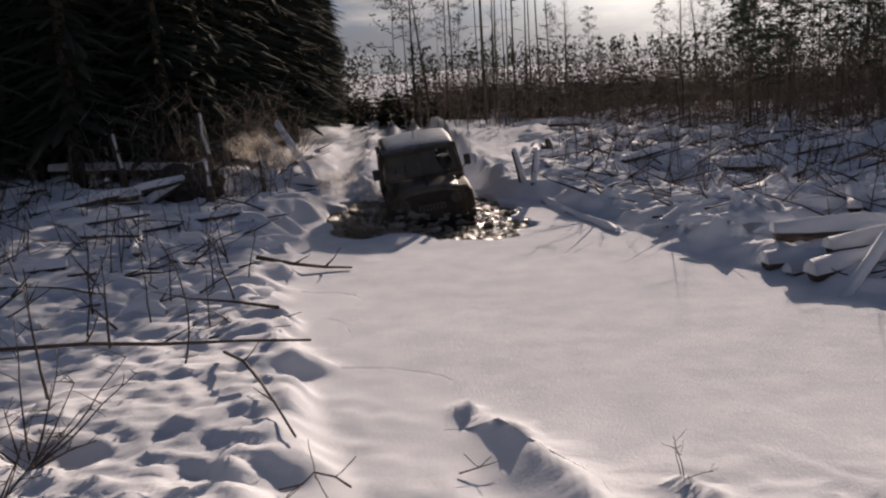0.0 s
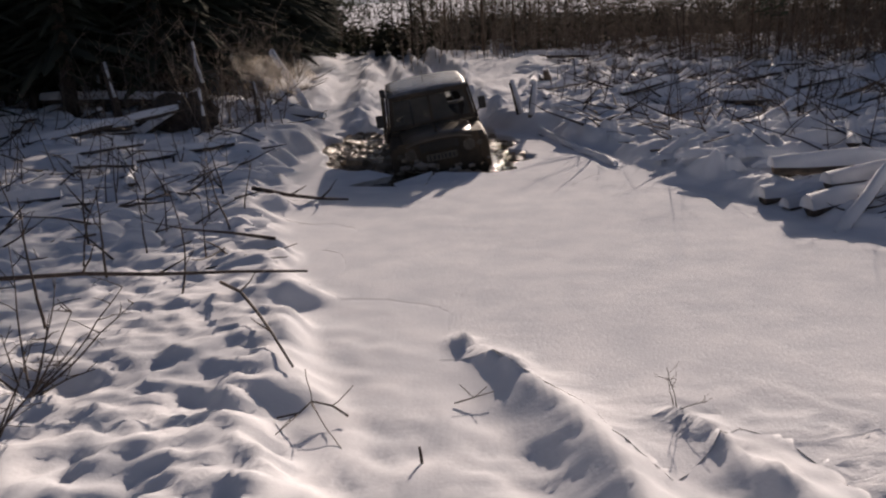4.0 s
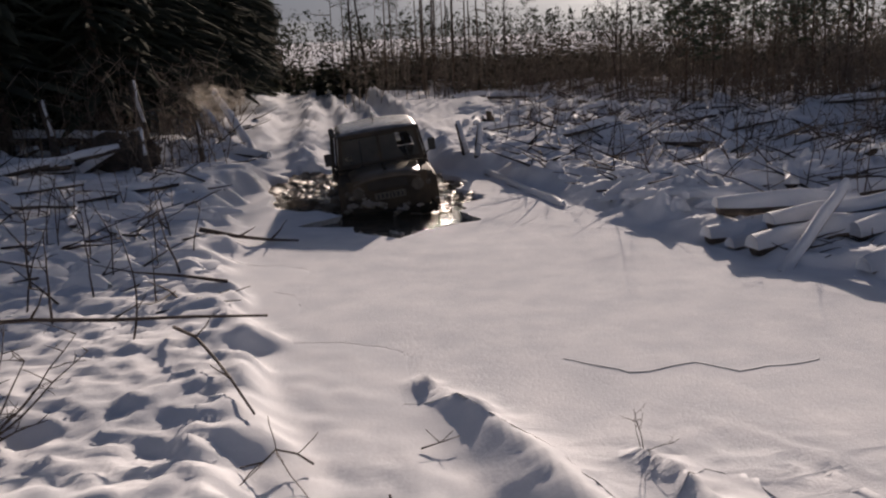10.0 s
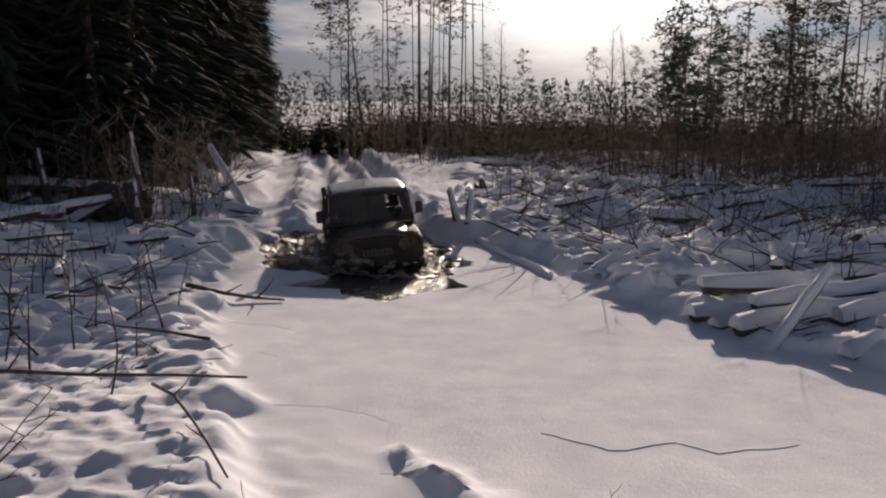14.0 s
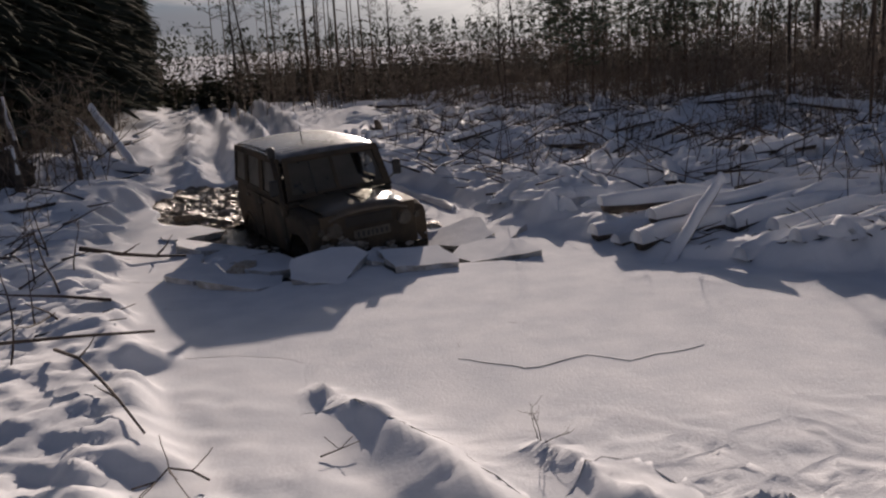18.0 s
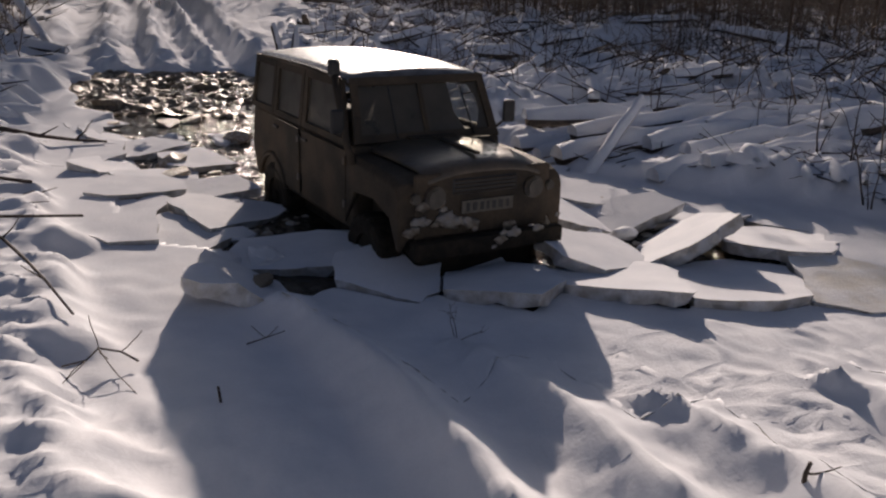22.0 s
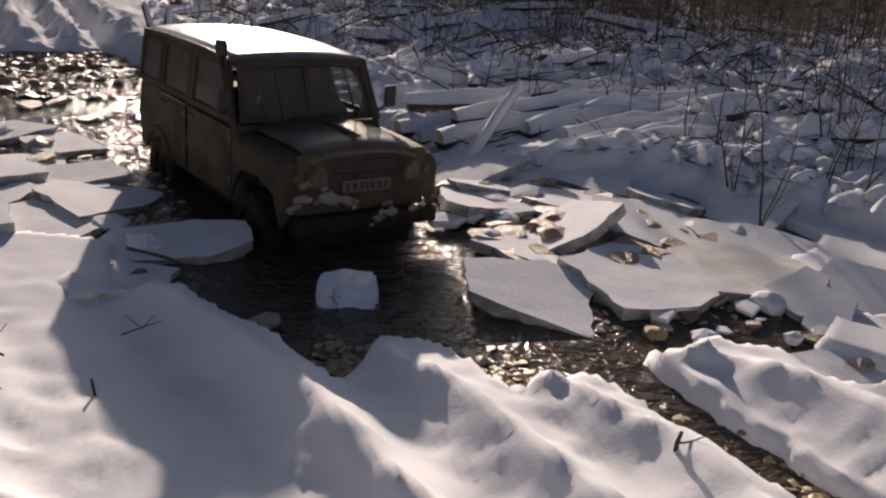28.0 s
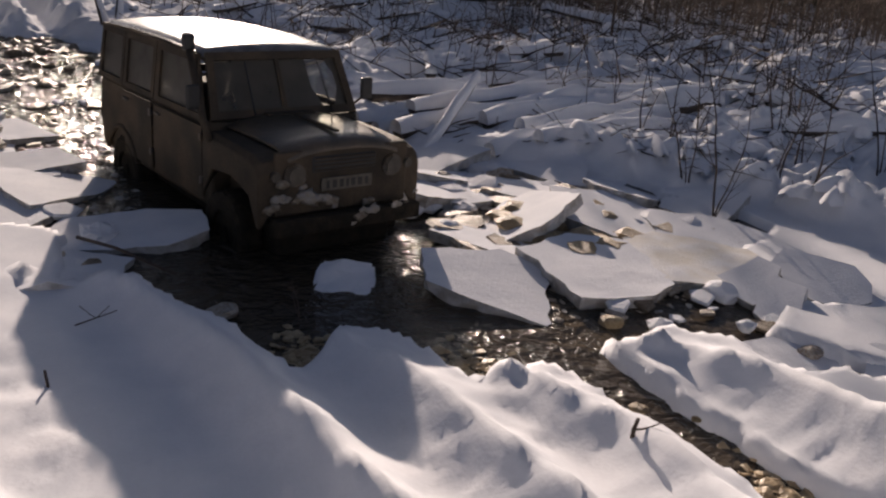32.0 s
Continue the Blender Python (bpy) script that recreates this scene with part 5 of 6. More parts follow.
def build_forest():
    rng = random.Random(3)
    tall = [tree_thing("spruce_tree", spruce(h, s), "tall dark spruce at the edge of the old forest", "tree", "old spruces") for h, s in ((17, 1), (19, 2), (15, 3), (13, 4))]
    spots = []
    # a dense edge along the track, then rows behind it
    for y in np.arange(24.5, 70, 1.25):
        edge = float(np.interp(y, LEFT_Y, LEFT_X)) - 1.9 - max(0.0, 36 - y) * 0.16
        for k in range(8):
            x = edge + 0.5 - k * 1.9 - rng.uniform(0, 1.2)
            if k > 3 and y > 50:
                continue
            spots.append((x, y + rng.uniform(-0.7, 0.7)))
    spots += [(-7.0, 22.9), (-8.6, 20.8), (-10.2, 18.6), (-8.0, 25.0), (-9.6, 23.0), (-11.5, 20.5), (-12.5, 16.5)]
    plant_all(tall, spots, 0.8, 1.15, 4)
    pines = [tree_thing("pine_tree", pine(h, s, b), "thin pine with a bare lower trunk", "tree", "thin pines") for h, s, b in ((11, 11, 0.45), (13, 12, 0.55), (9, 13, 0.35), (15, 14, 0.6))]
    # bearing, distance and height of the pines that stand out
    lone = ((-3.2, 48, 9), (-2.4, 46, 9.5), (-0.4, 56, 7), (0.8, 54, 6.8), (4.3, 48, 9.5), (6.4, 62, 6.5), (8.9, 58, 5.8), (13.4, 60, 6), (16.0, 48, 5.5), (18.3, 44, 5.5), (20.2, 34, 9), (22.3, 32, 9), (24.4, 34, 7.5), (25.7, 30, 8.5), (26.5, 32, 9), (27.4, 29, 8), (28.4, 30, 9), (29.5, 31, 8), (30.5, 28, 8.5), (31.9, 29, 9), (34.3, 30, 8), (36.0, 21, 8.5), (38.5, 26, 8), (40.5, 24, 9), (43.0, 27, 8), (45.0, 22, 8.5), (47.5, 25, 8))
    for i, (az, d, h) in enumerate(lone):
        x, y = d * math.sin(radians(az)), d * math.cos(radians(az))
        kind = pines[(0, 1, 3)[i % 3]]
        s = h / max(v[2] for v in kind.children[0].bound_box)
        m = pose(x, y, float(top(x, y)), rng.uniform(-2, 2), rng.uniform(-2, 2), rng.uniform(0, 360))
        ob = copy_thing(kind, m)
        ob.scale = (s, s, s)
    spots = []
    for _ in range(20):
        d, az = rng.uniform(34, 62), radians(rng.uniform(21, 56))
        spots.append((d * math.sin(az), d * math.cos(az)))
    plant_all(pines, spots, 0.6, 0.95, 5)
    # lower ones whose shade ends along the log pile
    for _ in range(18):
        y = rng.uniform(25, 36)
        x = 0.231 * y + rng.uniform(2.7, 7.8)
        h = 0.25 * (y - 9.5) * rng.uniform(0.85, 1.0)
        ob = copy_thing(pines[2], pose(x, y, float(top(x, y)), 0, rng.uniform(-2, 2), rng.uniform(0, 360)))
        ob.scale = (0.75, 0.75, h / 9.0)
    # a thin stand of tall ones that dapples the near bank with shade
    for i in range(15):
        y = rng.uniform(39, 54)
        x = 0.231 * y + rng.uniform(-10.5, -5.1)
        ob = copy_thing(pines[(1, 3)[i % 2]], pose(x, y, float(top(x, y)), 0, rng.uniform(-2, 2), rng.uniform(0, 360)))
        ob.scale = (0.75, 0.75, rng.uniform(0.85, 1.2))
    bares = [tree_thing("bare_tree", bare_tree(h, s), "leafless slender tree in winter", "tree", "leafless trees") for h, s in ((11, 21), (8, 22), (5, 23))]
    spots = [(48 * math.sin(radians(a)), 48 * math.cos(radians(a))) for a in (-2.0, -1.1, 3.2, 7.5)]
    for _ in range(26):
        d, az = rng.uniform(26, 60), radians(rng.uniform(14, 55))
        spots.append((d * math.sin(az), d * math.cos(az)))
    plant_all(bares, spots, 0.7, 1.15, 6)
    # the young growth that closes the clear-cut: too many to count
    v, f = [], []
    for _ in range(1350):
        az = rng.uniform(-9, 60)
        d = rng.uniform(44, 66) - max(0, az - 20) * 0.25
        x, y = d * math.sin(radians(az)), d * math.cos(radians(az))
        if az < -4 and y < 47 and abs(x - float(np.interp(y, (19, 46, 60), (-1.0, -3.5, -4.6)))) < 2.4:
            continue
        h = rng.uniform(0.9, 2.2) if rng.random() < 0.98 else rng.uniform(2.2, 2.8)
        base = Vector((x, y, float(top(x, y)) - 0.1))
        z = 0.15
        while z < h:
            t = 1 - z / h
            for k in range(4):
                a = rng.uniform(0, 6.3)
                w = Vector((math.cos(a), math.sin(a), rng.uniform(-0.2, 0.25)))
                i = len(v)
                r = (0.9 * t + 0.12) * rng.uniform(0.6, 1.2)
                s = w.cross(Vector((0, 0, 1))) * r * 0.3
                c = base + Vector((0, 0, z))
                v += [c, c + w * r * 0.6 + s, c + w * r - Vector((0, 0, r * 0.25)), c + w * r * 0.6 - s]
                f.append((i, i + 1, i + 2, i + 3))
            z += 0.28
    tagged(new("young_spruces", mesh_of("young_spruces", v, f, YOUNG, smooth=False)), "dense band of young spruces behind the clear-cut", "young trees", kind="stuff")
    t = Tubes(3)
    for _ in range(1900):
        az = rng.uniform(-8, 58)
        d = rng.uniform(36, 62) - max(0, az - 20) * 0.3
        x, y = d * math.sin(radians(az)), d * math.cos(radians(az))
        if az < -3 and y < 47:
            continue
        h = rng.uniform(0.8, 2.5)
        pts = wander(rng, (x, y, float(top(x, y)) - 0.1), (rng.uniform(-0.1, 0.1), 0, 1), h, 3, 0.08)
        t.add(pts, 0.018, 0.006, cap=False)
        for _ in range(6):
            t.add(wander(rng, pts[rng.randint(1, 3)], (rng.uniform(-1, 1), rng.uniform(-1, 1), rng.uniform(0.3, 1.2)), h * 0.3, 2, 0.3), 0.012, 0.005, cap=False)
    for _ in range(1500):
        az = rng.uniform(-1, 58)
        d = float(np.interp(az, (-1, 0.9, 8, 15, 22, 35), (44, 41, 34, 29, 25, 22))) + 13 * rng.random() ** 0.8
        x, y = d * math.sin(radians(az)), d * math.cos(radians(az))
        h = rng.uniform(0.9, 2.0)
        pts = wander(rng, (x, y, float(top(x, y)) - 0.1), (rng.uniform(-0.12, 0.12), 0, 1), h, 3, 0.1)
        t.add(pts, 0.017, 0.005, cap=False)
        for _ in range(9):
            t.add(wander(rng, pts[rng.randint(0, 3)], (rng.uniform(-1, 1), rng.uniform(-1, 1), rng.uniform(0.2, 1.1)), h * 0.32, 2, 0.3), 0.011, 0.004, cap=False)
    # brown thicket at the foot of the old forest
    for _ in range(210):
        x, y = rng.uniform(-8.5, -3.4), rng.uniform(19.5, 30)
        if x > -3.6 - 0.09 * (y - 19):
            continue
        h = rng.uniform(0.7, 2.2)
        pts = wander(rng, (x, y, float(top(x, y)) - 0.1), (rng.gauss(0, 0.2), rng.gauss(0, 0.15), 1), h, 3, 0.12)
        t.add(pts, 0.016, 0.005, cap=False)
        for _ in range(8):
            t.add(wander(rng, pts[rng.randint(1, 3)], (rng.uniform(-1, 1), rng.uniform(-1, 1), rng.uniform(0.1, 1.0)), h * 0.35, 2, 0.3), 0.009, 0.004, cap=False)
    tagged(new("brushwood", t.mesh("brushwood", BRUSH)), "leafless brushwood at the edge of the clear-cut", "brushwood", kind="stuff")
    # far woods
    v, f = [], []
    for _ in range(1500):
        az, d = rng.uniform(-70, 75), rng.uniform(95, 260)
        if -5 < az < 14 and d < 130:
            continue
        x, y = d * math.sin(radians(az)), d * math.cos(radians(az))
        h = rng.uniform(3.0, 5.5) + 0.012 * d
        for k in range(36):
            t = rng.random()
            w = h * 0.24 * (1.05 - t) + 0.2
            c = Vector((x + rng.gauss(0, w * 0.6), y + rng.gauss(0, w * 0.6), h * t))
            i = len(v)
            s = rng.uniform(0.12, 0.42)
            v += [c + Vector((rng.uniform(-s, s), rng.uniform(-s, s), rng.uniform(-s, s * 1.4))) for _ in range(4)]
            f += [(i, i + 1, i + 2), (i, i + 2, i + 3)]
    tagged(new("far_woods", mesh_of("far_woods", v, f, YOUNG, smooth=False)), "far dark woods along the horizon", "woods", kind="stuff")


build_forest()


# ---------------------------------------------------------------- logs and slash
def log_thing(a, b, r0, r1, snow, label, name="fallen_log", seed=0, group="", cut=False):
    """A log from a to b with its bark, a cut face and a cap of snow on its upper side."""
    a, b = Vector(a), Vector(b)
    rng = random.Random(seed)
    ob = new(name)
    ob.location = a
    tagged(ob, label, "log", group)
    n = max(3, int((b - a).length / 0.35))
    pts = [(b - a) * (i / n) + Vector((rng.uniform(-1, 1), rng.uniform(-1, 1), rng.uniform(-1, 1))) * r0 * 0.2 for i in range(n + 1)]
    part("trunk", Tubes(9).add(pts, r0, r1, 0.05).mesh("trunk", BARK), ob)
    if cut:
        d = (b - a).normalized()
        part("cut_face", Tubes(9).add([pts[0] - d * 0.004, pts[0] + d * 0.01], r0 * 0.93, r0 * 0.93).mesh("cut_face", WOOD), ob, "pale sawn end")
    if snow > 0:
        v, f = [], []
        s, wrap = 9, 1.55
        for i, p in enumerate(pts):
            r = r0 + (r1 - r0) * i / n
            side = (b - a).cross(Vector((0, 0, 1))).normalized()
            e = 0.5 if i in (0, n) else 1.0
            if i in (0, n):
                p = p + (b - a).normalized() * (0.05 if i else -0.05)
            hgt = snow * e * (0.45 + 1.1 * rng.random())
            for k in range(s):
                q = -wrap + 2 * wrap * k / (s - 1)
                out = side * math.sin(q) * r * 1.06 + Vector((0, 0, math.cos(q) * r * 1.03))
                v.append(p + out + Vector((0, 0, hgt * max(0, math.cos(q)))))
        for i in range(n):
            for k in range(s - 1):
                j = i * s + k
                f.append((j, j + 1, j + s + 1, j + s))
        f.append(tuple(range(s)))
        f.append(tuple(n * s + k for k in range(s))[::-1])
        part("snow_cap", mesh_of("snow_cap", v, f, SNOW_LOOSE), ob, "ridge of snow along the log")
    return ob


def on(x, y, dz=0.0):
    return (x, y, float(top(x, y)) + dz)


def build_logs():
    # the pile on the far bank
    g = "logs of the snowed-in pile"
    lab = "snow-covered felled log in a low pile"
    pile = (
        ((5.2, 9.32), (8.8, 10.32), 0.115, 0.12), ((5.77, 9.14), (8.5, 9.82), 0.1, 0.1), ((5.67, 10.48), (9.7, 11.34), 0.12, 0.14),
        ((4.37, 10.33), (9.8, 11.7), 0.13, 0.2), ((4.07, 11.12), (7.4, 11.88), 0.12, 0.16), ((4.3, 11.42), (6.2, 11.5), 0.11, 0.2),
        ((4.7, 10.75), (8.5, 11.78), 0.11, 0.24), ((4.25, 10.78), (6.5, 11.4), 0.1, 0.12), ((6.0, 10.02), (9.5, 11.0), 0.11, 0.1),
        ((5.0, 12.3), (8.8, 12.75), 0.11, 0.12), ((4.6, 12.0), (7.2, 12.45), 0.1, 0.18), ((5.15, 13.5), (7.8, 12.95), 0.12, 0.16),
        ((6.3, 14.9), (7.8, 15.6), 0.1, 0.1), ((5.7, 18.3), (7.7, 18.4), 0.16, 0.14), ((3.4, 13.9), (4.5, 14.1), 0.1, 0.08),
    )
    for i, (a, b, r, lift) in enumerate(pile):
        log_thing(on(*a, lift - 0.08), on(*b, lift - 0.05), r, r * 0.85, 0.08, lab, seed=40 + i, group=g)
    log_thing(on(8.62, 10.45, 0.2), on(9.9, 10.75, 0.12), 0.2, 0.18, 0.08, "thick short log with a dark sawn end on the pile", seed=60, cut=True)
    log_thing((4.38, 9.66, -0.08), (5.65, 10.78, 0.72), 0.07, 0.06, 0.06, "snow-covered log leaning up from the bank", seed=61)
    log_thing(on(1.95, 17.9, 0.0), on(2.75, 14.2, 0.0), 0.075, 0.05, 0.05, "long snow-covered log along the bank", seed=62)
    # two snow-capped stakes in a V
    for x, y, dx, dy in ((1.62, 18.75, -0.17, 0.05), (1.8, 18.5, 0.1, 0.0)):
        s = new("stake")
        s.location = on(x, y)
        tagged(s, "short broken stake plastered with snow", "stake", "stakes in a V")
        part("post", Tubes(7).add([(0, 0, -0.2), (dx * 0.5, dy * 0.5, 0.3), (dx, dy, 0.62)], 0.07, 0.06, 0.08).mesh("post", BARK), s)
        part("snow_cap", Tubes(7).add([(0.02, -0.03, 0.0), (dx * 0.5 + 0.02, dy * 0.5 - 0.035, 0.3), (dx + 0.01, dy - 0.02, 0.68)], 0.066, 0.05, 0.1).mesh("snow_cap", SNOW_LOOSE), s)
    # felled timber on the far side and under the spruces
    rng = random.Random(77)
    g = "felled logs in the clear-cut"
    for i in range(205):
        if i < 160:
            d, az = rng.uniform(12, 40), radians(rng.uniform(5, 44))
        else:
            d, az = rng.uniform(14, 34), radians(rng.uniform(-34, -9))
        x, y = d * math.sin(az), d * math.cos(az)
        if float(in_pond(np.array(x), np.array(y))) > -1.2:
            continue
        a, L = radians(rng.gauss(12, 60)), rng.uniform(0.5, 2.6)
        r = rng.uniform(0.035, 0.11)
        p = on(x, y, r * rng.uniform(0.1, 0.9))
        q = on(x + L * math.cos(a), y + L * math.sin(a), r * rng.uniform(0.3, 1.2) + max(0, rng.gauss(0, 0.14)))
        if float(in_pond(np.array(q[0]), np.array(q[1]))) > -0.3:
            continue
        log_thing(p, q, r, r * rng.uniform(0.6, 0.95), rng.uniform(0.05, 0.1), "felled log half buried in snow", seed=100 + i, group=g)
    # under the old spruces: leaning trunks, snags, a root plate
    for i, (a, b, r) in enumerate((((-5.1, 22.6, 0.4), (-2.9, 21.6, 0.1), 0.12), ((-3.35, 22.6, 0.1), (-4.5, 24.3, 1.5), 0.11), ((-3.7, 22.4, 0.1), (-4.7, 23.6, 1.25), 0.07), ((-9.5, 21.5, 0.9), (-5.9, 21.3, 0.75), 0.12), ((-6.6, 19.5, 0.2), (-5.6, 20.6, 0.9), 0.13), ((-8.6, 17.5, 0.3), (-5.8, 19.5, 0.7), 0.1), ((-10.0, 20.0, 0.4), (-6.5, 18.6, 0.5), 0.14), ((-7.2, 16.4, 0.3), (-5.6, 16.6, 0.4), 0.06), ((-6.4, 15.4, 0.25), (-5.1, 14.6, 0.35), 0.06))):
        log_thing(a, b, r, r * 0.8, 0.05, "wind-thrown trunk under the spruces", seed=300 + i, group="wind-thrown trunks")
    for x, y, h, r in ((-5.62, 21.36, 1.75, 0.12), (-4.18, 20.4, 1.0, 0.06), (-5.2, 19.6, 0.9, 0.1), (-7.4, 20.5, 1.4, 0.1), (-8.6, 22.5, 1.1, 0.12)):
        s = new("snag")
        s.location = on(x, y)
        tagged(s, "broken upright trunk dusted with snow", "snag", "snags under the spruces")
        rg = random.Random(int(h * 100))
        pts = wander(rg, (0, 0, -0.2), (rg.uniform(-0.1, 0.1), 0, 1), h + 0.2, 4, 0.1)
        part("trunk", Tubes(8).add(pts, r * 1.2, r * 0.8, 0.12).mesh("trunk", BARK), s)
        part("snow_cap", Tubes(6).add([p + Vector((0.4 * r, -0.5 * r, 0.02)) for p in pts[2:]], r * 0.42, r * 0.3, 0.5).mesh("snow_cap", SNOW_LOOSE), s)
    root = new("root_plate")
    root.location = on(-6.0, 20.3, 0.25)
    tagged(root, "upturned dark root plate of a fallen spruce", "root plate")
    bm = bmesh.new()
    bmesh.ops.create_icosphere(bm, subdivisions=3, radius=1.0)
    for v in bm.verts:
        k = 1 + 0.4 * noise.noise(v.co * 2.2) + 0.2 * noise.noise(v.co * 6)
        v.co = Vector((v.co.x * 0.85, v.co.y * 0.3, v.co.z * 0.55)) * k
    part("soil", bm_mesh("soil", bm, BARK), root)
    rg = random.Random(8)
    for k in range(16):
        a = rg.uniform(0, 6.3)
        part("root", Tubes(5).add(wander(rg, (0.6 * math.cos(a), 0, 0.4 * math.sin(a)), (math.cos(a), rg.uniform(-0.6, 0.1), math.sin(a)), rg.uniform(0.3, 0.7), 3, 0.4), 0.035, 0.01, cap=False).mesh("root", BARK), root)
    # branches and tops left on the ground: too many to count
    t = Tubes(4)
    rg = random.Random(9)
    for i in range(3050):
        if i < 2700:
            d, az = 14 + 32 * rg.random() ** 1.1, radians(rg.uniform(8, 50))
        else:
            d, az = rg.uniform(9, 32), radians(rg.uniform(-38, -8))
        x, y = d * math.sin(az), d * math.cos(az)
        if float(in_pond(np.array(x), np.array(y))) > -0.35:
            continue
        a = rg.uniform(0, 6.3)
        t.add(wander(rg, on(x, y, 0.0), (math.cos(a), math.sin(a), abs(rg.gauss(0.15, 0.3))), rg.uniform(0.3, 1.5), 3, 0.18), rg.uniform(0.008, 0.026), 0.004, cap=False)
    for i in range(520):
        d, az = rg.uniform(9, 15), radians(rg.uniform(22, 50))
        x, y = d * math.sin(az), d * math.cos(az)
        if float(in_pond(np.array(x), np.array(y))) > -0.35:
            continue
        a = rg.uniform(0, 6.3)
        t.add(wander(rg, on(x, y, 0.0), (math.cos(a), math.sin(a), abs(rg.gauss(0.1, 0.2))), rg.uniform(0.12, 0.55), 3, 0.2), rg.uniform(0.005, 0.014), 0.003, cap=False)
    for i in range(900):
        d, az = 13 + 32 * rg.random(), radians(rg.uniform(7, 50) if i < 620 else rg.uniform(-34, -9))
        x, y = d * math.sin(az), d * math.cos(az)
        if float(in_pond(np.array(x), np.array(y))) > -0.8:
            continue
        pts = wander(rg, on(x, y, -0.05), (rg.gauss(0, 0.25), rg.gauss(0, 0.2), 1), rg.uniform(0.4, 1.5), 3, 0.12)
        t.add(pts, rg.uniform(0.006, 0.014), 0.003, cap=False)
        for _ in range(3):
            t.add(wander(rg, pts[rg.randint(1, 3)], (rg.uniform(-1, 1), rg.uniform(-1, 1), rg.uniform(0.2, 1)), rg.uniform(0.15, 0.45), 2, 0.3), 0.006, 0.003, cap=False)
    tagged(new("slash_branches", t.mesh("slash_branches", TWIG)), "thin branches and tops left in the snow", "branches", kind="stuff")
    # lumps of snow over buried wood
    v, f = [], []
    for i in range(2400):
        d, az = 10 + 34 * rg.random() ** 1.2, radians(rg.uniform(5, 52) if i % 4 else rg.uniform(-36, -10))
        if i > 1700:
            d, az = rg.uniform(9, 17), radians(rg.uniform(14, 52))
        x, y = d * math.sin(az), d * math.cos(az)
        if float(in_pond(np.array(x), np.array(y))) > -0.35 or (4.0 < x < 10 and 8.9 < y - 0.2 * (x - 5) < 12.6):
            continue
        L, w, hgt = rg.uniform(0.2, 1.1), rg.uniform(0.06, 0.18), rg.uniform(0.06, 0.2)
        if i > 1700:
            L *= 0.6
        a = radians(rg.gauss(8, 35))
        base = Vector(on(x, y, -0.04))
        ux, uy = Vector((math.cos(a), math.sin(a), 0)), Vector((-math.sin(a), math.cos(a), 0))
        k0 = len(v)
        for q in range(6):
            for s in range(6):
                u, c = -1 + 2 * q / 5, -1 + 2 * s / 5
                e = max(0.0, 1 - u * u) ** 0.5
                v.append(base + ux * u * L / 2 + uy * c * w * (0.4 + 0.6 * e) + Vector((0, 0, hgt * (0.3 + 0.7 * e) * max(0.0, 1 - c * c) * rg.uniform(0.85, 1.1))))
        for q in range(5):
            for s in range(5):
                j = k0 + q * 6 + s
                f.append((j, j + 1, j + 7, j + 6))
    tagged(new("snow_lumps", mesh_of("snow_lumps", v, f, SNOW)), "lumps of snow over buried wood", "snow lumps", kind="stuff")


build_logs()


# ---------------------------------------------------------------- twigs, saplings and shrubs near the camera
def stems_thing(name, label, category, base, stems, group=""):
    """A thing of thin stems: each (way, length, radius, twigs, seed)."""
    ob = new(name)
    ob.location = base
    tagged(ob, label, category, group)
    for way, length, radius, twigs, seed in stems:
        rg = random.Random(seed)
        t = Tubes(5)
        pts = wander(rg, (rg.uniform(-0.04, 0.04), rg.uniform(-0.04, 0.04), -0.06), way, length, 7, 0.14)
        t.add(pts, radius, radius * 0.3)
        for k in range(twigs):
            p = pts[rg.randint(2, 7)]
            a = rg.uniform(0, 6.3)
            sub = wander(rg, p, (math.cos(a), math.sin(a), rg.uniform(0.1, 0.9)), length * rg.uniform(0.12, 0.34), 4, 0.25)
            t.add(sub, radius * 0.45, radius * 0.15, cap=False)
            if rg.random() < 0.6:
                t.add(wander(rg, sub[2], (rg.uniform(-1, 1), rg.uniform(-1, 1), rg.uniform(0, 0.8)), length * 0.1, 2, 0.3), radius * 0.25, radius * 0.12, cap=False)
        part("stem", t.mesh("stem", TWIG), ob)
    return ob


def stick_thing(points, r0, r1, label, name="fallen_branch", twigs=(), snow=0.0):
    ob = new(name)
    p0 = Vector(points[0])
    ob.location = p0
    tagged(ob, label, "branch")
    pts = [Vector(p) - p0 for p in points]
    t = Tubes(7).add(pts, r0, r1, 0.06)
    part("stem", t.mesh("stem", TWIG), ob)
    for k, (i, way, length) in enumerate(twigs):
        rg = random.Random(k + 5)
        part("twig", Tubes(5).add(wander(rg, pts[i], way, length, 4, 0.2), r0 * 0.5, 0.003).mesh("twig", TWIG), ob)
    if snow:
        part("snow_cap", Tubes(6).add([p + Vector((0, 0, r0 * 0.75)) for p in pts[:-1]], r0 * 0.6, r1 * 0.5, 0.4).mesh("snow_cap", SNOW_LOOSE), ob)
    return ob


POLES = []


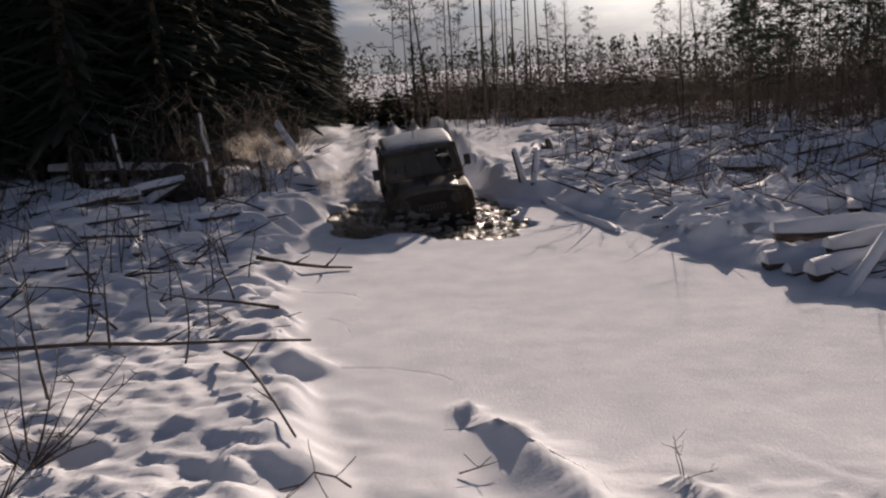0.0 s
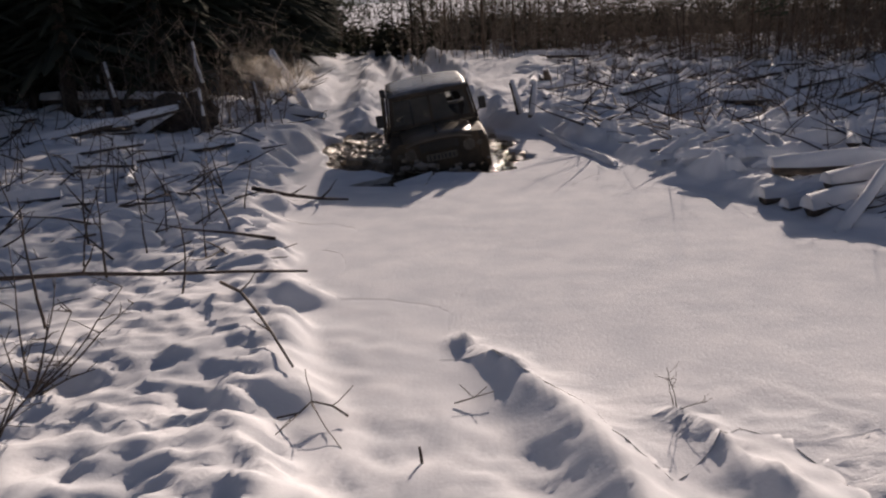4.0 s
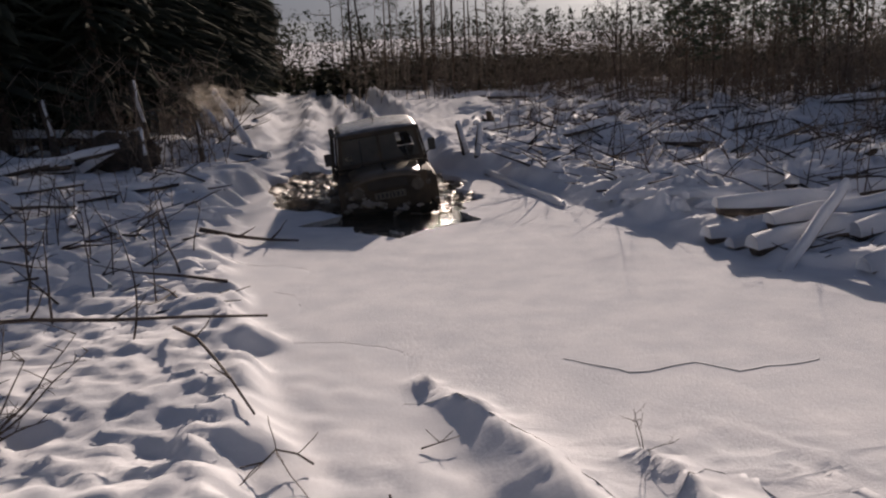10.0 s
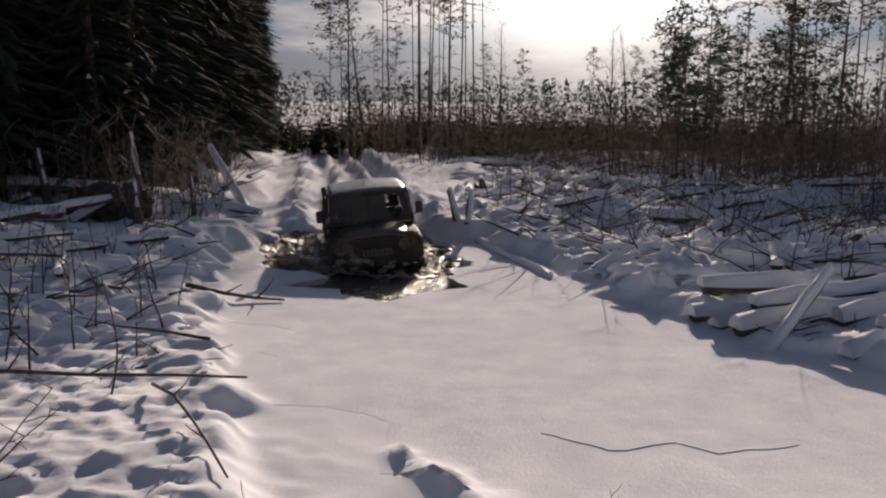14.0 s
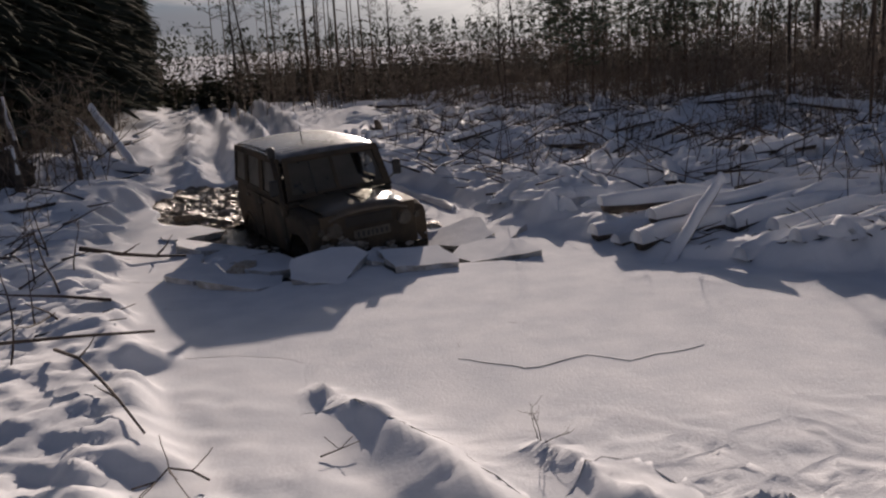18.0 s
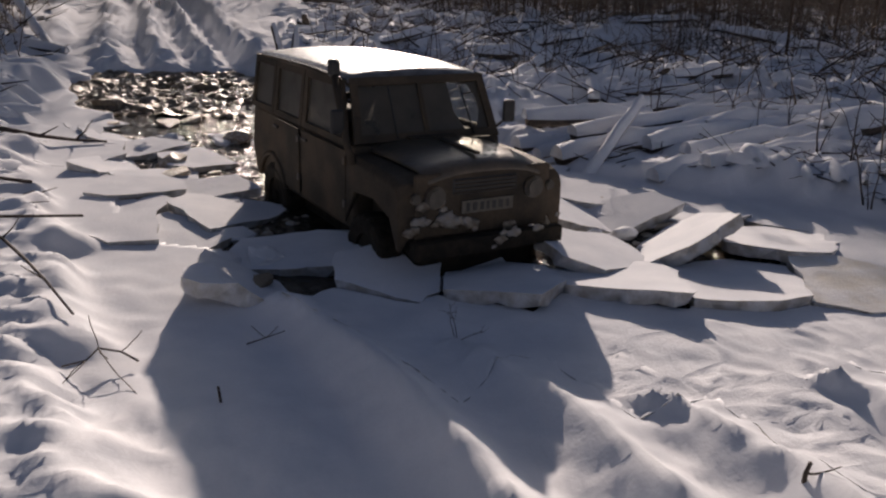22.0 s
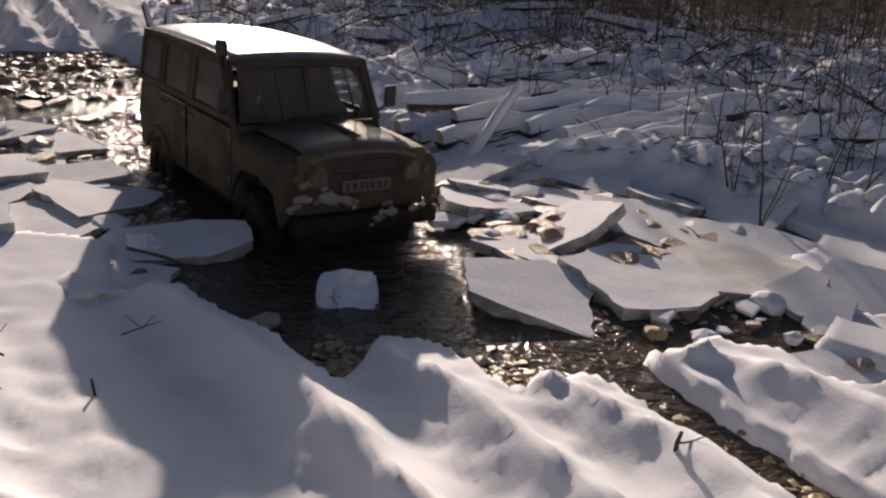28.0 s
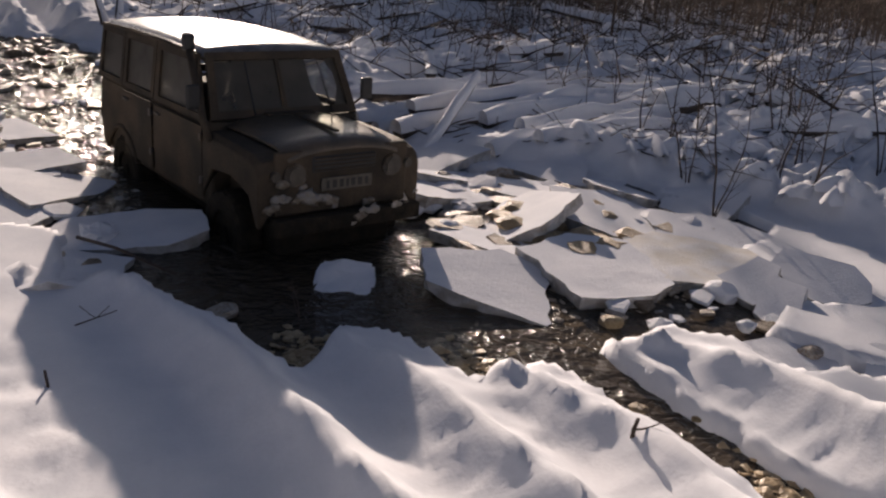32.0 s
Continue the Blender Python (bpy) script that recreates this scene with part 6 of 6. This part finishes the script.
def build_near_plants():
    g = "leafless saplings on the bank"
    for i, (x, y, h, lx, ly) in enumerate(((-3.39, 8.58, 1.0, 0.02, 0), (-3.25, 9.49, 1.05, 0.0, 0), (-2.42, 7.96, 1.2, 0.24, 0.3), (-2.42, 10.12, 0.95, -0.05, 0), (-3.29, 10.36, 0.7, 0, 0), (-2.48, 11.1, 0.75, 0.05, 0), (-3.3, 7.03, 1.2, -0.03, 0.05), (-3.78, 9.04, 1.1, 0.06, 0), (-2.55, 9.3, 0.6, 0.1, 0), (-4.2, 10.2, 1.2, 0.1, 0), (-4.6, 8.4, 1.4, -0.1, 0), (-3.9, 11.6, 0.9, 0.1, 0.1), (-3.0, 12.2, 0.8, 0, 0), (-4.8, 12.6, 1.1, 0.05, 0), (-2.9, 10.9, 0.9, 0.12, 0))):
        stems_thing("sapling", "thin leafless sapling sticking out of the snow", "sapling", on(x, y), [((lx, ly, 1), h, 0.012 if i % 3 else 0.016, 3 + i % 5, 500 + i)], g)
    # the bush whose twigs arch over the snow
    rg = random.Random(31)
    stems = []
    for k in range(11):
        a = radians(-60 + 24 * k)
        stems.append(((math.cos(a), math.sin(a) * 0.8, rg.uniform(0.5, 1.3)), rg.uniform(0.6, 1.25), 0.011, 5, 600 + k))
    stems_thing("bush", "leafless bush with arching twigs in the snow", "bush", on(-3.0, 6.0), stems)
    stems_thing("bush", "low leafless bush beside the snow bank", "bush", on(-2.7, 4.9), [((math.cos(a), 0.4 * math.sin(a), rg.uniform(0.7, 1.2)), rg.uniform(0.5, 0.9), 0.009, 5, 640 + k) for k, a in enumerate(np.linspace(0.2, 3.4, 7))])
    stick_thing([(-5.0, 7.66, 0.5), (-3.7, 7.4, 0.585), (-3.0, 7.25, 0.64), (-2.32, 7.1, 0.645), (-1.6, 6.92, 0.69), (-1.02, 6.8, 0.7)], 0.024, 0.01, "long bare branch lying across the snow bank", twigs=((2, (0.4, -0.3, 0.5), 0.35), (3, (0.6, 0.3, 0.25), 0.3)))
    stick_thing([on(-2.05, 8.0, 0.1), on(-1.75, 7.5, 0.13), on(-1.5, 7.0, 0.1), on(-1.3, 6.55, 0.1), on(-1.06, 6.05, 0.05)], 0.017, 0.009, "dark bare stick on the edge of the bank", twigs=((1, (0.5, 0.2, 0.4), 0.25), (3, (-0.5, 0.1, 0.3), 0.2)))
    # a small forked branch with crooked arms, held just over the snow by its twigs
    stick_thing([on(-0.61, 5.48, 0.05), on(-0.72, 5.56, 0.09), on(-0.86, 5.58, 0.1), on(-0.93, 5.47, 0.07), on(-1.08, 5.45, 0.03)], 0.008, 0.006, "small forked twig lying on the snow", "forked_twig", twigs=((2, (0.12, -0.9, -0.12), 0.32), (2, (-0.25, 0.75, 0.25), 0.32), (3, (-0.2, -0.9, -0.03), 0.4), (3, (-0.4, -0.6, -0.02), 0.25), (2, (0.45, -1.0, -0.05), 0.68), (1, (0.5, 0.4, 0.2), 0.2)))
    stick_thing([on(-2.75, 12.7, 0.06), on(-2.2, 12.6, 0.08), on(-1.75, 12.55, 0.05), on(-1.35, 12.5, 0.03)], 0.035, 0.015, "dark forked branch on the snowy ice", twigs=((2, (0.5, 0.35, 0.35), 0.4), (1, (0.6, -0.1, 0.3), 0.3)))
    stick_thing([on(-0.1, 4.9, -0.05), on(-0.11, 4.92, 0.05), on(-0.115, 4.93, 0.11)], 0.011, 0.008, "short dark stick standing in the snow", "standing_stick")
    stick_thing([on(2.79, 3.18, -0.05), on(2.79, 3.18, 0.05), on(2.8, 3.17, 0.11)], 0.015, 0.011, "short dark stub standing on a snow ridge", "standing_stick", twigs=((1, (0.5, -0.5, 0.1), 0.18),))
    stems_thing("dry_plant", "dry weed stalk with small seed heads in the snow", "dry plant", on(1.52, 5.35, 0), [((0.02, 0, 1), 0.34, 0.004, 6, 701), ((-0.3, 0.1, 1), 0.25, 0.004, 4, 702), ((0.35, -0.2, 0.5), 0.3, 0.004, 3, 703)])
    stick_thing([on(0.1, 5.72, 0.02), on(0.24, 5.78, 0.05), on(0.38, 5.84, 0.04)], 0.006, 0.003, "small crooked twig beside a snow ridge", "forked_twig", twigs=((1, (-0.6, 0.2, 0.2), 0.14), (1, (0.5, 0.3, 0.3), 0.12)))
    POLES.append(stick_thing([(0.24, 7.37, 0.0), (0.5, 6.93, 0.04), (0.86, 6.32, 0.02)], 0.016, 0.012, "peeled pole lying on the broken edge of the ice", "pole"))
    g = "leafless shrubs on the far bank"
    for i, (x, y, h, lx, ly, tw) in enumerate(((6.55, 6.75, 1.9, 0.3, 0.25, 12), (6.9, 7.7, 1.1, -0.1, 0.1, 8), (7.86, 7.2, 1.3, 0.0, 0.1, 9), (7.7, 6.6, 1.1, 0.2, 0, 8), (7.4, 9.2, 0.8, 0.05, 0, 5), (8.4, 7.4, 1.5, 0.1, 0, 10), (8.9, 8.3, 1.3, -0.1, 0, 9), (7.2, 8.4, 0.9, 0.15, 0, 7), (9.3, 7.0, 1.5, 0, 0.1, 9), (9.8, 9.0, 1.6, 0.1, 0.1, 9), (10.4, 7.9, 1.4, -0.1, 0, 8), (8.1, 8.9, 1.1, 0.2, 0, 8), (10.8, 10.4, 1.5, 0, 0, 8))):
        stems_thing("shrub", "leafless dark shrub on the snowy bank", "shrub", on(x, y), [((lx + 0.25 * (k - 0.5), ly, 1), h * (1 - 0.28 * k), 0.014 - 0.003 * k, tw - 2 * k, 800 + 5 * i + k) for k in range(3)], g)


build_near_plants()


# ---------------------------------------------------------------- slush and floating lumps
def build_slush():
    """The churned brown slush of the hole that was open from the first."""
    xs, ys = np.arange(-3.2, 2.9, 0.05), np.arange(11.6, 21.0, 0.05)
    X, Y = np.meshgrid(xs, ys)
    d = in_slush(X, Y)
    lump = vnoise(X * 3.0, Y * 3.0, 41) * 0.6 + vnoise(X * 7.0, Y * 7.0, 42) * 0.45 + vnoise(X * 14, Y * 14, 43) * 0.2
    edge = step(0.5, 0.0, d)
    Z = -0.16 + np.clip(lump - 0.5, -0.3, 1) * 0.2 + (vnoise(X * 24, Y * 24, 44) - 0.5) * 0.035 + edge * 0.06
    nx, ny = len(xs), len(ys)
    keep = (d > -0.12)
    faces = []
    for j in range(ny - 1):
        for i in range(nx - 1):
            if keep[j, i] and keep[j, i + 1] and keep[j + 1, i] and keep[j + 1, i + 1]:
                k = j * nx + i
                faces.append((k, k + 1, k + 1 + nx, k + nx))
    me = mesh_of("slush", list(zip(X.ravel().tolist(), Y.ravel().tolist(), Z.ravel().tolist())), faces, SLUSH)
    bm = bmesh.new()
    bm.from_mesh(me)
    bmesh.ops.delete(bm, geom=[v for v in bm.verts if not v.link_faces], context="VERTS")
    bm.to_mesh(me)
    bm.free()
    tagged(new("slush", me), "churned brown slush and ice crumbs in the muddy hole", "slush", kind="stuff")


build_slush()


def chunk_mesh(seed, flat, material):
    """A lump of broken ice: an uneven plate with chipped edges."""
    rng = random.Random(seed)
    n = rng.randint(5, 8)
    ring = [(math.cos(2 * math.pi * k / n + rng.uniform(-0.25, 0.25)) * rng.uniform(0.7, 1.1), math.sin(2 * math.pi * k / n + rng.uniform(-0.25, 0.25)) * rng.uniform(0.55, 1.0)) for k in range(n)]
    bm = bmesh.new()
    lo = [bm.verts.new((x * rng.uniform(0.7, 0.95), y * rng.uniform(0.7, 0.95), -flat * rng.uniform(0.8, 1.2))) for x, y in ring]
    mid = [bm.verts.new((x * 1.02, y * 1.02, -flat * rng.uniform(0.2, 0.5))) for x, y in ring]
    hi = [bm.verts.new((x * rng.uniform(0.82, 0.97), y * rng.uniform(0.82, 0.97), flat * rng.uniform(-0.1, 0.3))) for x, y in ring]
    bm.faces.new(hi)
    bm.faces.new(lo[::-1])
    for a, b in ((lo, mid), (mid, hi)):
        for k in range(n):
            bm.faces.new((a[k], a[(k + 1) % n], b[(k + 1) % n], b[k]))
    bmesh.ops.triangulate(bm, faces=[f for f in bm.faces if len(f.verts) > 4])
    return bm_mesh("ice_chunk", bm, material, False)


def clod_mesh(seed, material):
    bm = bmesh.new()
    bmesh.ops.create_icosphere(bm, subdivisions=2, radius=0.8)
    for v in bm.verts:
        v.co *= 1 + 0.45 * noise.noise(v.co * 1.7 + Vector((seed * 5.1, 0, 0))) + 0.2 * noise.noise(v.co * 4.3 + Vector((0, seed * 3.3, 0)))
        v.co.z *= 0.55
    return bm_mesh("ice_chunk", bm, material, False)


CHUNKS = []


def build_chunks():
    rng = random.Random(14)
    plates = [chunk_mesh(s, 0.26, m) for s, m in ((1, CHUNK), (2, SNOW_LOOSE), (3, CHUNK), (4, SNOW_LOOSE), (5, SLUSH))]
    tans = [clod_mesh(s, TAN) for s in (7, 8, 9)]
    clods = [clod_mesh(s, m) for s, m in ((1, SLUSH), (2, CHUNK), (3, SNOW_LOOSE), (4, SLUSH))]

    def lump(x, y, z, size, kinds, label, group):
        ob = new("ice_chunk", rng.choice(kinds))
        ob.matrix_basis = pose(x, y, z, rng.uniform(-16, 16), rng.uniform(-16, 16), rng.uniform(0, 360))
        ob.scale = (size, size, size)
        return tagged(ob, label, "ice chunk", group)

    # the smallest crumbs of the hole are one heap
    v, f = [], []
    small = plates[:1] + plates[2:3] + plates[4:] + clods[:1]
    while len(f) < 9000:
        x, y = rng.uniform(-2.6, 2.1), rng.uniform(14.2, 20.2)
        if float(in_slush(np.array(x), np.array(y))) < -0.05:
            continue
        me, m = rng.choice(small), pose(x, y, -0.1 + 0.03 * rng.random(), rng.uniform(-20, 20), rng.uniform(-20, 20), rng.uniform(0, 360))
        s, base = rng.uniform(0.03, 0.12), len(v)
        v += [m @ (q.co * s) for q in me.vertices]
        f += [tuple(base + q for q in fc.vertices) for fc in me.polygons]
    tagged(new("ice_crumbs", mesh_of("ice_crumbs", v, f, SLUSH, smooth=False)), "small dirty crumbs of ice in the muddy hole", "ice crumbs", kind="stuff")
    # brash under the sheet, bared where the slabs part
    for nm, m0, many, lab in (("brash_ice", CHUNK, 1500, "crumbs of broken ice floating between the slabs"), ("yellow_brash", TAN, 420, "yellowish crumbs of slush between the slabs")):
        v, f = [], []
        k = 0
        while k < many:
            if m0 is TAN and rng.random() < 0.5:
                x, y = rng.choice(((1.5, 5.05), (2.5, 4.5), (3.55, 2.65)))
                x, y = x + rng.gauss(0, 0.12), y + rng.gauss(0, 0.2)
            else:
                x, y = rng.uniform(-1.4, 6.2), rng.uniform(5.0, 13.4)
                if (0.9 < x < 3.0 + 0.1 * y) or (y < 8.0 and x < 1.0) or (m0 is TAN and not (4.2 < x < 5.5 and 5.8 < y < 7.5)):
                    continue
            if not bool(breaks(np.array(x), np.array(y))):
                k += 0.2
                continue
            k += 1
            s, base = rng.uniform(0.02, 0.1), len(v)
            me, m = rng.choice(plates + clods[:1]), pose(x, y, -0.07 - s * 0.5, rng.uniform(-20, 20), rng.uniform(-20, 20), rng.uniform(0, 360))
            v += [m @ (q.co * s) for q in me.vertices]
            f += [tuple(base + q for q in fc.vertices) for fc in me.polygons]
        tagged(new(nm, mesh_of(nm, v, f, m0, smooth=False)), lab, "ice crumbs", kind="stuff")
    placed = 0
    while placed < 60:
        x, y = rng.uniform(-2.6, 2.1), rng.uniform(13.2, 20.2)
        d = float(in_slush(np.array(x), np.array(y)))
        if d < -0.05:
            continue
        size = rng.uniform(0.1, 0.24) if d > 0.5 else rng.uniform(0.12, 0.36)
        lump(x, y, -0.1 + 0.03 * rng.random(), size, plates[:1] + plates[2:3] + plates[4:] * 3 + clods[:2] + clods[3:] * 2, "dirty lump of ice in the muddy hole", "lumps in the muddy hole")
        placed += 1
    # lumps broken off under the sheet, which bob up beside and behind the jeep
    tries = 0
    while len(CHUNKS) < 340 and tries < 14000:
        tries += 1
        x, y = rng.uniform(-1.4, 6.2), rng.uniform(3.6, 14.5)
        if not bool(breaks(np.array(x), np.array(y))):
            continue
        tb, side, rear = None, 9.0, None
        for t in np.arange(14.0, 26.0, 0.2):
            jx, jy, jz, yaw, *_ = jeep_at(float(t))
            a = radians(yaw)
            along = (x - jx) * math.cos(a) + (y - jy) * math.sin(a)
            s = -(x - jx) * math.sin(a) + (y - jy) * math.cos(a)
            if tb is None and along < 2.6 and abs(s) < 3.2:
                tb, side = float(t), s
            if rear is None and tb is not None and along < -2.5:
                rear = float(t)
        if tb is None:
            tb, side = rng.uniform(22.8, 24.0), 3.0
            if rng.random() < 0.5:
                continue
        if abs(side) < 1.15:
            if rear is None or y < 12.4:
                continue
            tb = rear
        if y < 5.5 and x < 4.1 and rng.random() < 0.8:
            continue
        if len(CHUNKS) > 150 and x < 3.4:
            continue
        if len(CHUNKS) > 280 and not (4.2 < x < 5.4 and 6.0 < y < 7.4):
            continue
        size = rng.uniform(0.06, 0.26) if y > 5 else rng.uniform(0.05, 0.15)
        tan = (4.2 < x < 5.4 and 6.0 < y < 7.4) or (y < 5.6 and x < 4.0)
        ob = new("ice_chunk", rng.choice(tans if tan else plates * 2 + clods[1:3]))
        ob.scale = (size, size, size)
        tagged(ob, "yellowish lump of slush among the slabs" if tan else "broken lump of snowy ice among the slabs", "ice chunk", "lumps among the slabs")
        CHUNKS.append((ob, x, y, tb + 0.3, size))


build_chunks()


def build_block():
    """The thick block that is left standing on edge before the jeep."""
    bm = bmesh.new()
    bmesh.ops.create_grid(bm, x_segments=10, y_segments=10, size=0.5)
    for v in bm.verts:
        w = 1 - 0.25 * max(0, v.co.y)
        v.co.x = v.co.x * w * 0.52 + 0.03 * noise.noise(v.co * 4)
        v.co.y = v.co.y * 0.5 + 0.04 * noise.noise(v.co * 3 + Vector((4, 0, 0)))
        v.co.z = 0.02 * noise.noise(v.co * 7)
    ret = bmesh.ops.extrude_face_region(bm, geom=bm.faces[:])
    bmesh.ops.translate(bm, vec=(0, 0, 0.17), verts=[e for e in ret["geom"] if isinstance(e, bmesh.types.BMVert)])
    bmesh.ops.bevel(bm, geom=[e for e in bm.edges if e.calc_face_angle(0) > 1], offset=0.03, segments=2, affect="EDGES")
    for v in bm.verts:
        v.co += Vector((noise.noise(v.co * 5), noise.noise(v.co * 5 + Vector((9, 0, 0))), noise.noise(v.co * 6 + Vector((0, 9, 0))))) * 0.028
    bmesh.ops.recalc_face_normals(bm, faces=bm.faces)
    return tagged(new("ice_block", bm_mesh("ice_block", bm, SNOW_LOOSE, False)), "thick snowy ice block standing on edge in the water", "ice block")


BLOCK = build_block()
# seconds, place, lean back, heading
BLOCK_ROWS = ((0.0, 1.2, 6.5, -0.45, 10, 0), (21.9, 1.2, 6.5, -0.45, 10, 0), (22.5, 1.1, 6.55, 0.18, 78, 8), (23.5, 1.22, 6.42, 0.07, 60, 16), (26.0, 1.28, 6.36, 0.02, 54, 12), (27.6, 1.75, 6.25, -0.17, 24, -14), (32.0, 2.2, 6.25, -0.21, 16, -24))


def chunk_rows(k, x, y, tb, size):
    rng = random.Random(3000 + k)
    r = [rng.uniform(-18, 18), rng.uniform(-18, 18), rng.uniform(0, 360)]
    deep, up = -0.32 - size * 0.3, -0.08 + size * rng.uniform(0.05, 0.35)
    dx, dy = rng.uniform(-0.12, 0.12), rng.uniform(-0.12, 0.12)
    return [
        (0.0, pose(x, y, deep, *r)),
        (tb, pose(x, y, deep, *r)),
        (tb + 0.5, pose(x + dx * 0.6, y + dy * 0.6, up + 0.05, r[0] + 12, r[1] - 8, r[2] + 10)),
        (tb + 1.1, pose(x + dx, y + dy, up, r[0] * 0.6, r[1] * 0.6, r[2] + 14)),
        (32.0, pose(x + dx * 1.4, y + dy * 1.4, up, r[0] * 0.6, r[1] * 0.6, r[2] + 20)),
    ]


# ---------------------------------------------------------------- exhaust steam
def steam_mat():
    m = bpy.data.materials.new("steam")
    m.use_nodes = True
    n, l = m.node_tree.nodes, m.node_tree.links
    n.remove(n["Principled BSDF"])
    tr, df, tl = n.new("ShaderNodeBsdfTransparent"), n.new("ShaderNodeBsdfDiffuse"), n.new("ShaderNodeBsdfTranslucent")
    df.inputs[0].default_value = tl.inputs[0].default_value = (0.98, 0.88, 0.75, 1)
    body, mx = n.new("ShaderNodeMixShader"), n.new("ShaderNodeMixShader")
    body.inputs[0].default_value = 0.8
    l.new(df.outputs[0], body.inputs[1])
    l.new(tl.outputs[0], body.inputs[2])
    tc, tx, mr = n.new("ShaderNodeTexCoord"), n.new("ShaderNodeTexNoise"), n.new("ShaderNodeMapRange")
    tx.inputs["Scale"].default_value, tx.inputs["Detail"].default_value = 3.2, 5
    l.new(tc.outputs["Object"], tx.inputs["Vector"])
    mr.inputs["From Min"].default_value, mr.inputs["From Max"].default_value = 0.42, 0.75
    mr.inputs["To Min"].default_value, mr.inputs["To Max"].default_value = 0.0, 0.27
    l.new(tx.outputs["Fac"], mr.inputs["Value"])
    l.new(mr.outputs[0], mx.inputs[0])
    l.new(tr.outputs[0], mx.inputs[1])
    l.new(body.outputs[0], mx.inputs[2])
    l.new(mx.outputs[0], n["Material Output"].inputs["Surface"])
    return m


STEAM = steam_mat()
PUFFS = []


def build_steam():
    """Wisps of exhaust that drift up beside the jeep, thin and warm against the sun."""
    rng = random.Random(71)
    # seconds and places of each wisp
    ways = (
        ((0.0, -3.4, 17.6, 1.25), (1.0, -4.1, 17.8, 1.65), (1.6, -6.5, 22.0, 3.0), (2.4, -10.0, 27.0, 5.0)),
        ((0.0, -1.65, 17.4, 0.6), (1.0, -1.7, 17.4, 0.5), (2.0, -2.6, 18.0, 0.9), (3.0, -4.4, 19.5, 1.8), (5.0, -9.0, 26.0, 5.0)),
        ((0.0, -0.6, 18.4, 0.1), (1.0, -0.9, 17.8, 0.2), (2.0, -1.45, 17.4, 0.4), (3.0, -1.75, 17.4, 0.48), (3.5, -2.2, 17.6, 0.6), (5.5, -8.5, 26.0, 5.0)),
        ((0.0, -0.4, 18.8, 0.0), (2.0, -0.6, 18.2, 0.1), (3.0, -1.35, 17.4, 0.3), (3.5, -1.7, 17.4, 0.4), (5.6, -8.0, 26.0, 5.0)),
        ((0.0, -0.3, 18.9, -0.1), (7.8, -0.4, 18.2, 0.0), (8.6, -1.05, 17.5, 0.2), (9.3, -1.5, 17.5, 0.3), (11.5, -8.0, 26.0, 5.0)),
    )
    for k, way in enumerate(ways):
        ob = tagged(new("exhaust_steam"), "thin warm-lit wisp of exhaust steam behind the jeep", "steam", "wisps of exhaust")
        for i in range(4):
            s = rng.uniform(0.24, 0.34)
            c = Vector((-0.55 + 0.36 * i, rng.gauss(0, 0.15), rng.uniform(-0.12, 0.12) + 0.05 * (3 - i)))
            bm = bmesh.new()
            bmesh.ops.create_icosphere(bm, subdivisions=3, radius=s)
            for q in bm.verts:
                d = q.co * (1 + 0.55 * noise.noise(q.co * 5 + c * 3) + 0.3 * noise.noise(q.co * 13 + c))
                q.co = Vector((d.x * 1.2, d.y, d.z * 0.85))
            part("puff", bm_mesh("puff", bm, STEAM, True), ob, "", pose(*c))
        rows = [(t, pose(x, y, z, 0, 0, 20.0 * i)) for i, (t, x, y, z) in enumerate(way)]
        rows.append((32.0, rows[-1][1]))
        PUFFS.append((ob, rows))


build_steam()


# ---------------------------------------------------------------- what moves
def motions():
    walk(JEEP, [(t, jeep_pose(*row)) for t, *row in JEEP_ROWS])
    # the wheels roll with the way gone and spin where the jeep is stuck
    angle, rows = 0.0, [(0.0, 0.0)]
    for t in np.arange(0.25, 32.01, 0.25):
        a, b = jeep_at(t - 0.25), jeep_at(t)
        yaw = radians(b[3])
        angle += min(55.0, math.degrees(max(0.0, (b[0] - a[0]) * math.cos(yaw) + (b[1] - a[1]) * math.sin(yaw)) / 0.4) + 22.0)
        rows.append((float(t), angle))
    for w, x, y in WHEELS:
        walk(w, [(t, pose(x, y, 0.4, 0, q, 0)) for t, q in rows])
    for ob, c, z0, k in SLABS:
        walk(ob, sinks(slab_rows(c, z0, k), k))
    for k, (ob, x, y, tb, size) in enumerate(CHUNKS):
        walk(ob, sinks(chunk_rows(k, x, y, tb, size), k))

    walk(BLOCK, [(t, pose(x, y, z, lean, 0, turn)) for t, x, y, z, lean, turn in BLOCK_ROWS])
    for pole in POLES:
        walk(pole, [(0.0, pose(0.24, 7.37, -0.34)), (22.0, pose(0.24, 7.37, -0.34)), (22.8, pose(0.24, 7.37, 0.08, 0, -4, 3)), (27.0, pose(0.26, 7.36, 0.05, 0, -2, 2)), (32.0, pose(0.24, 7.37, 0.05))])
    for puff, rows in PUFFS:
        walk(puff, rows)


motions()
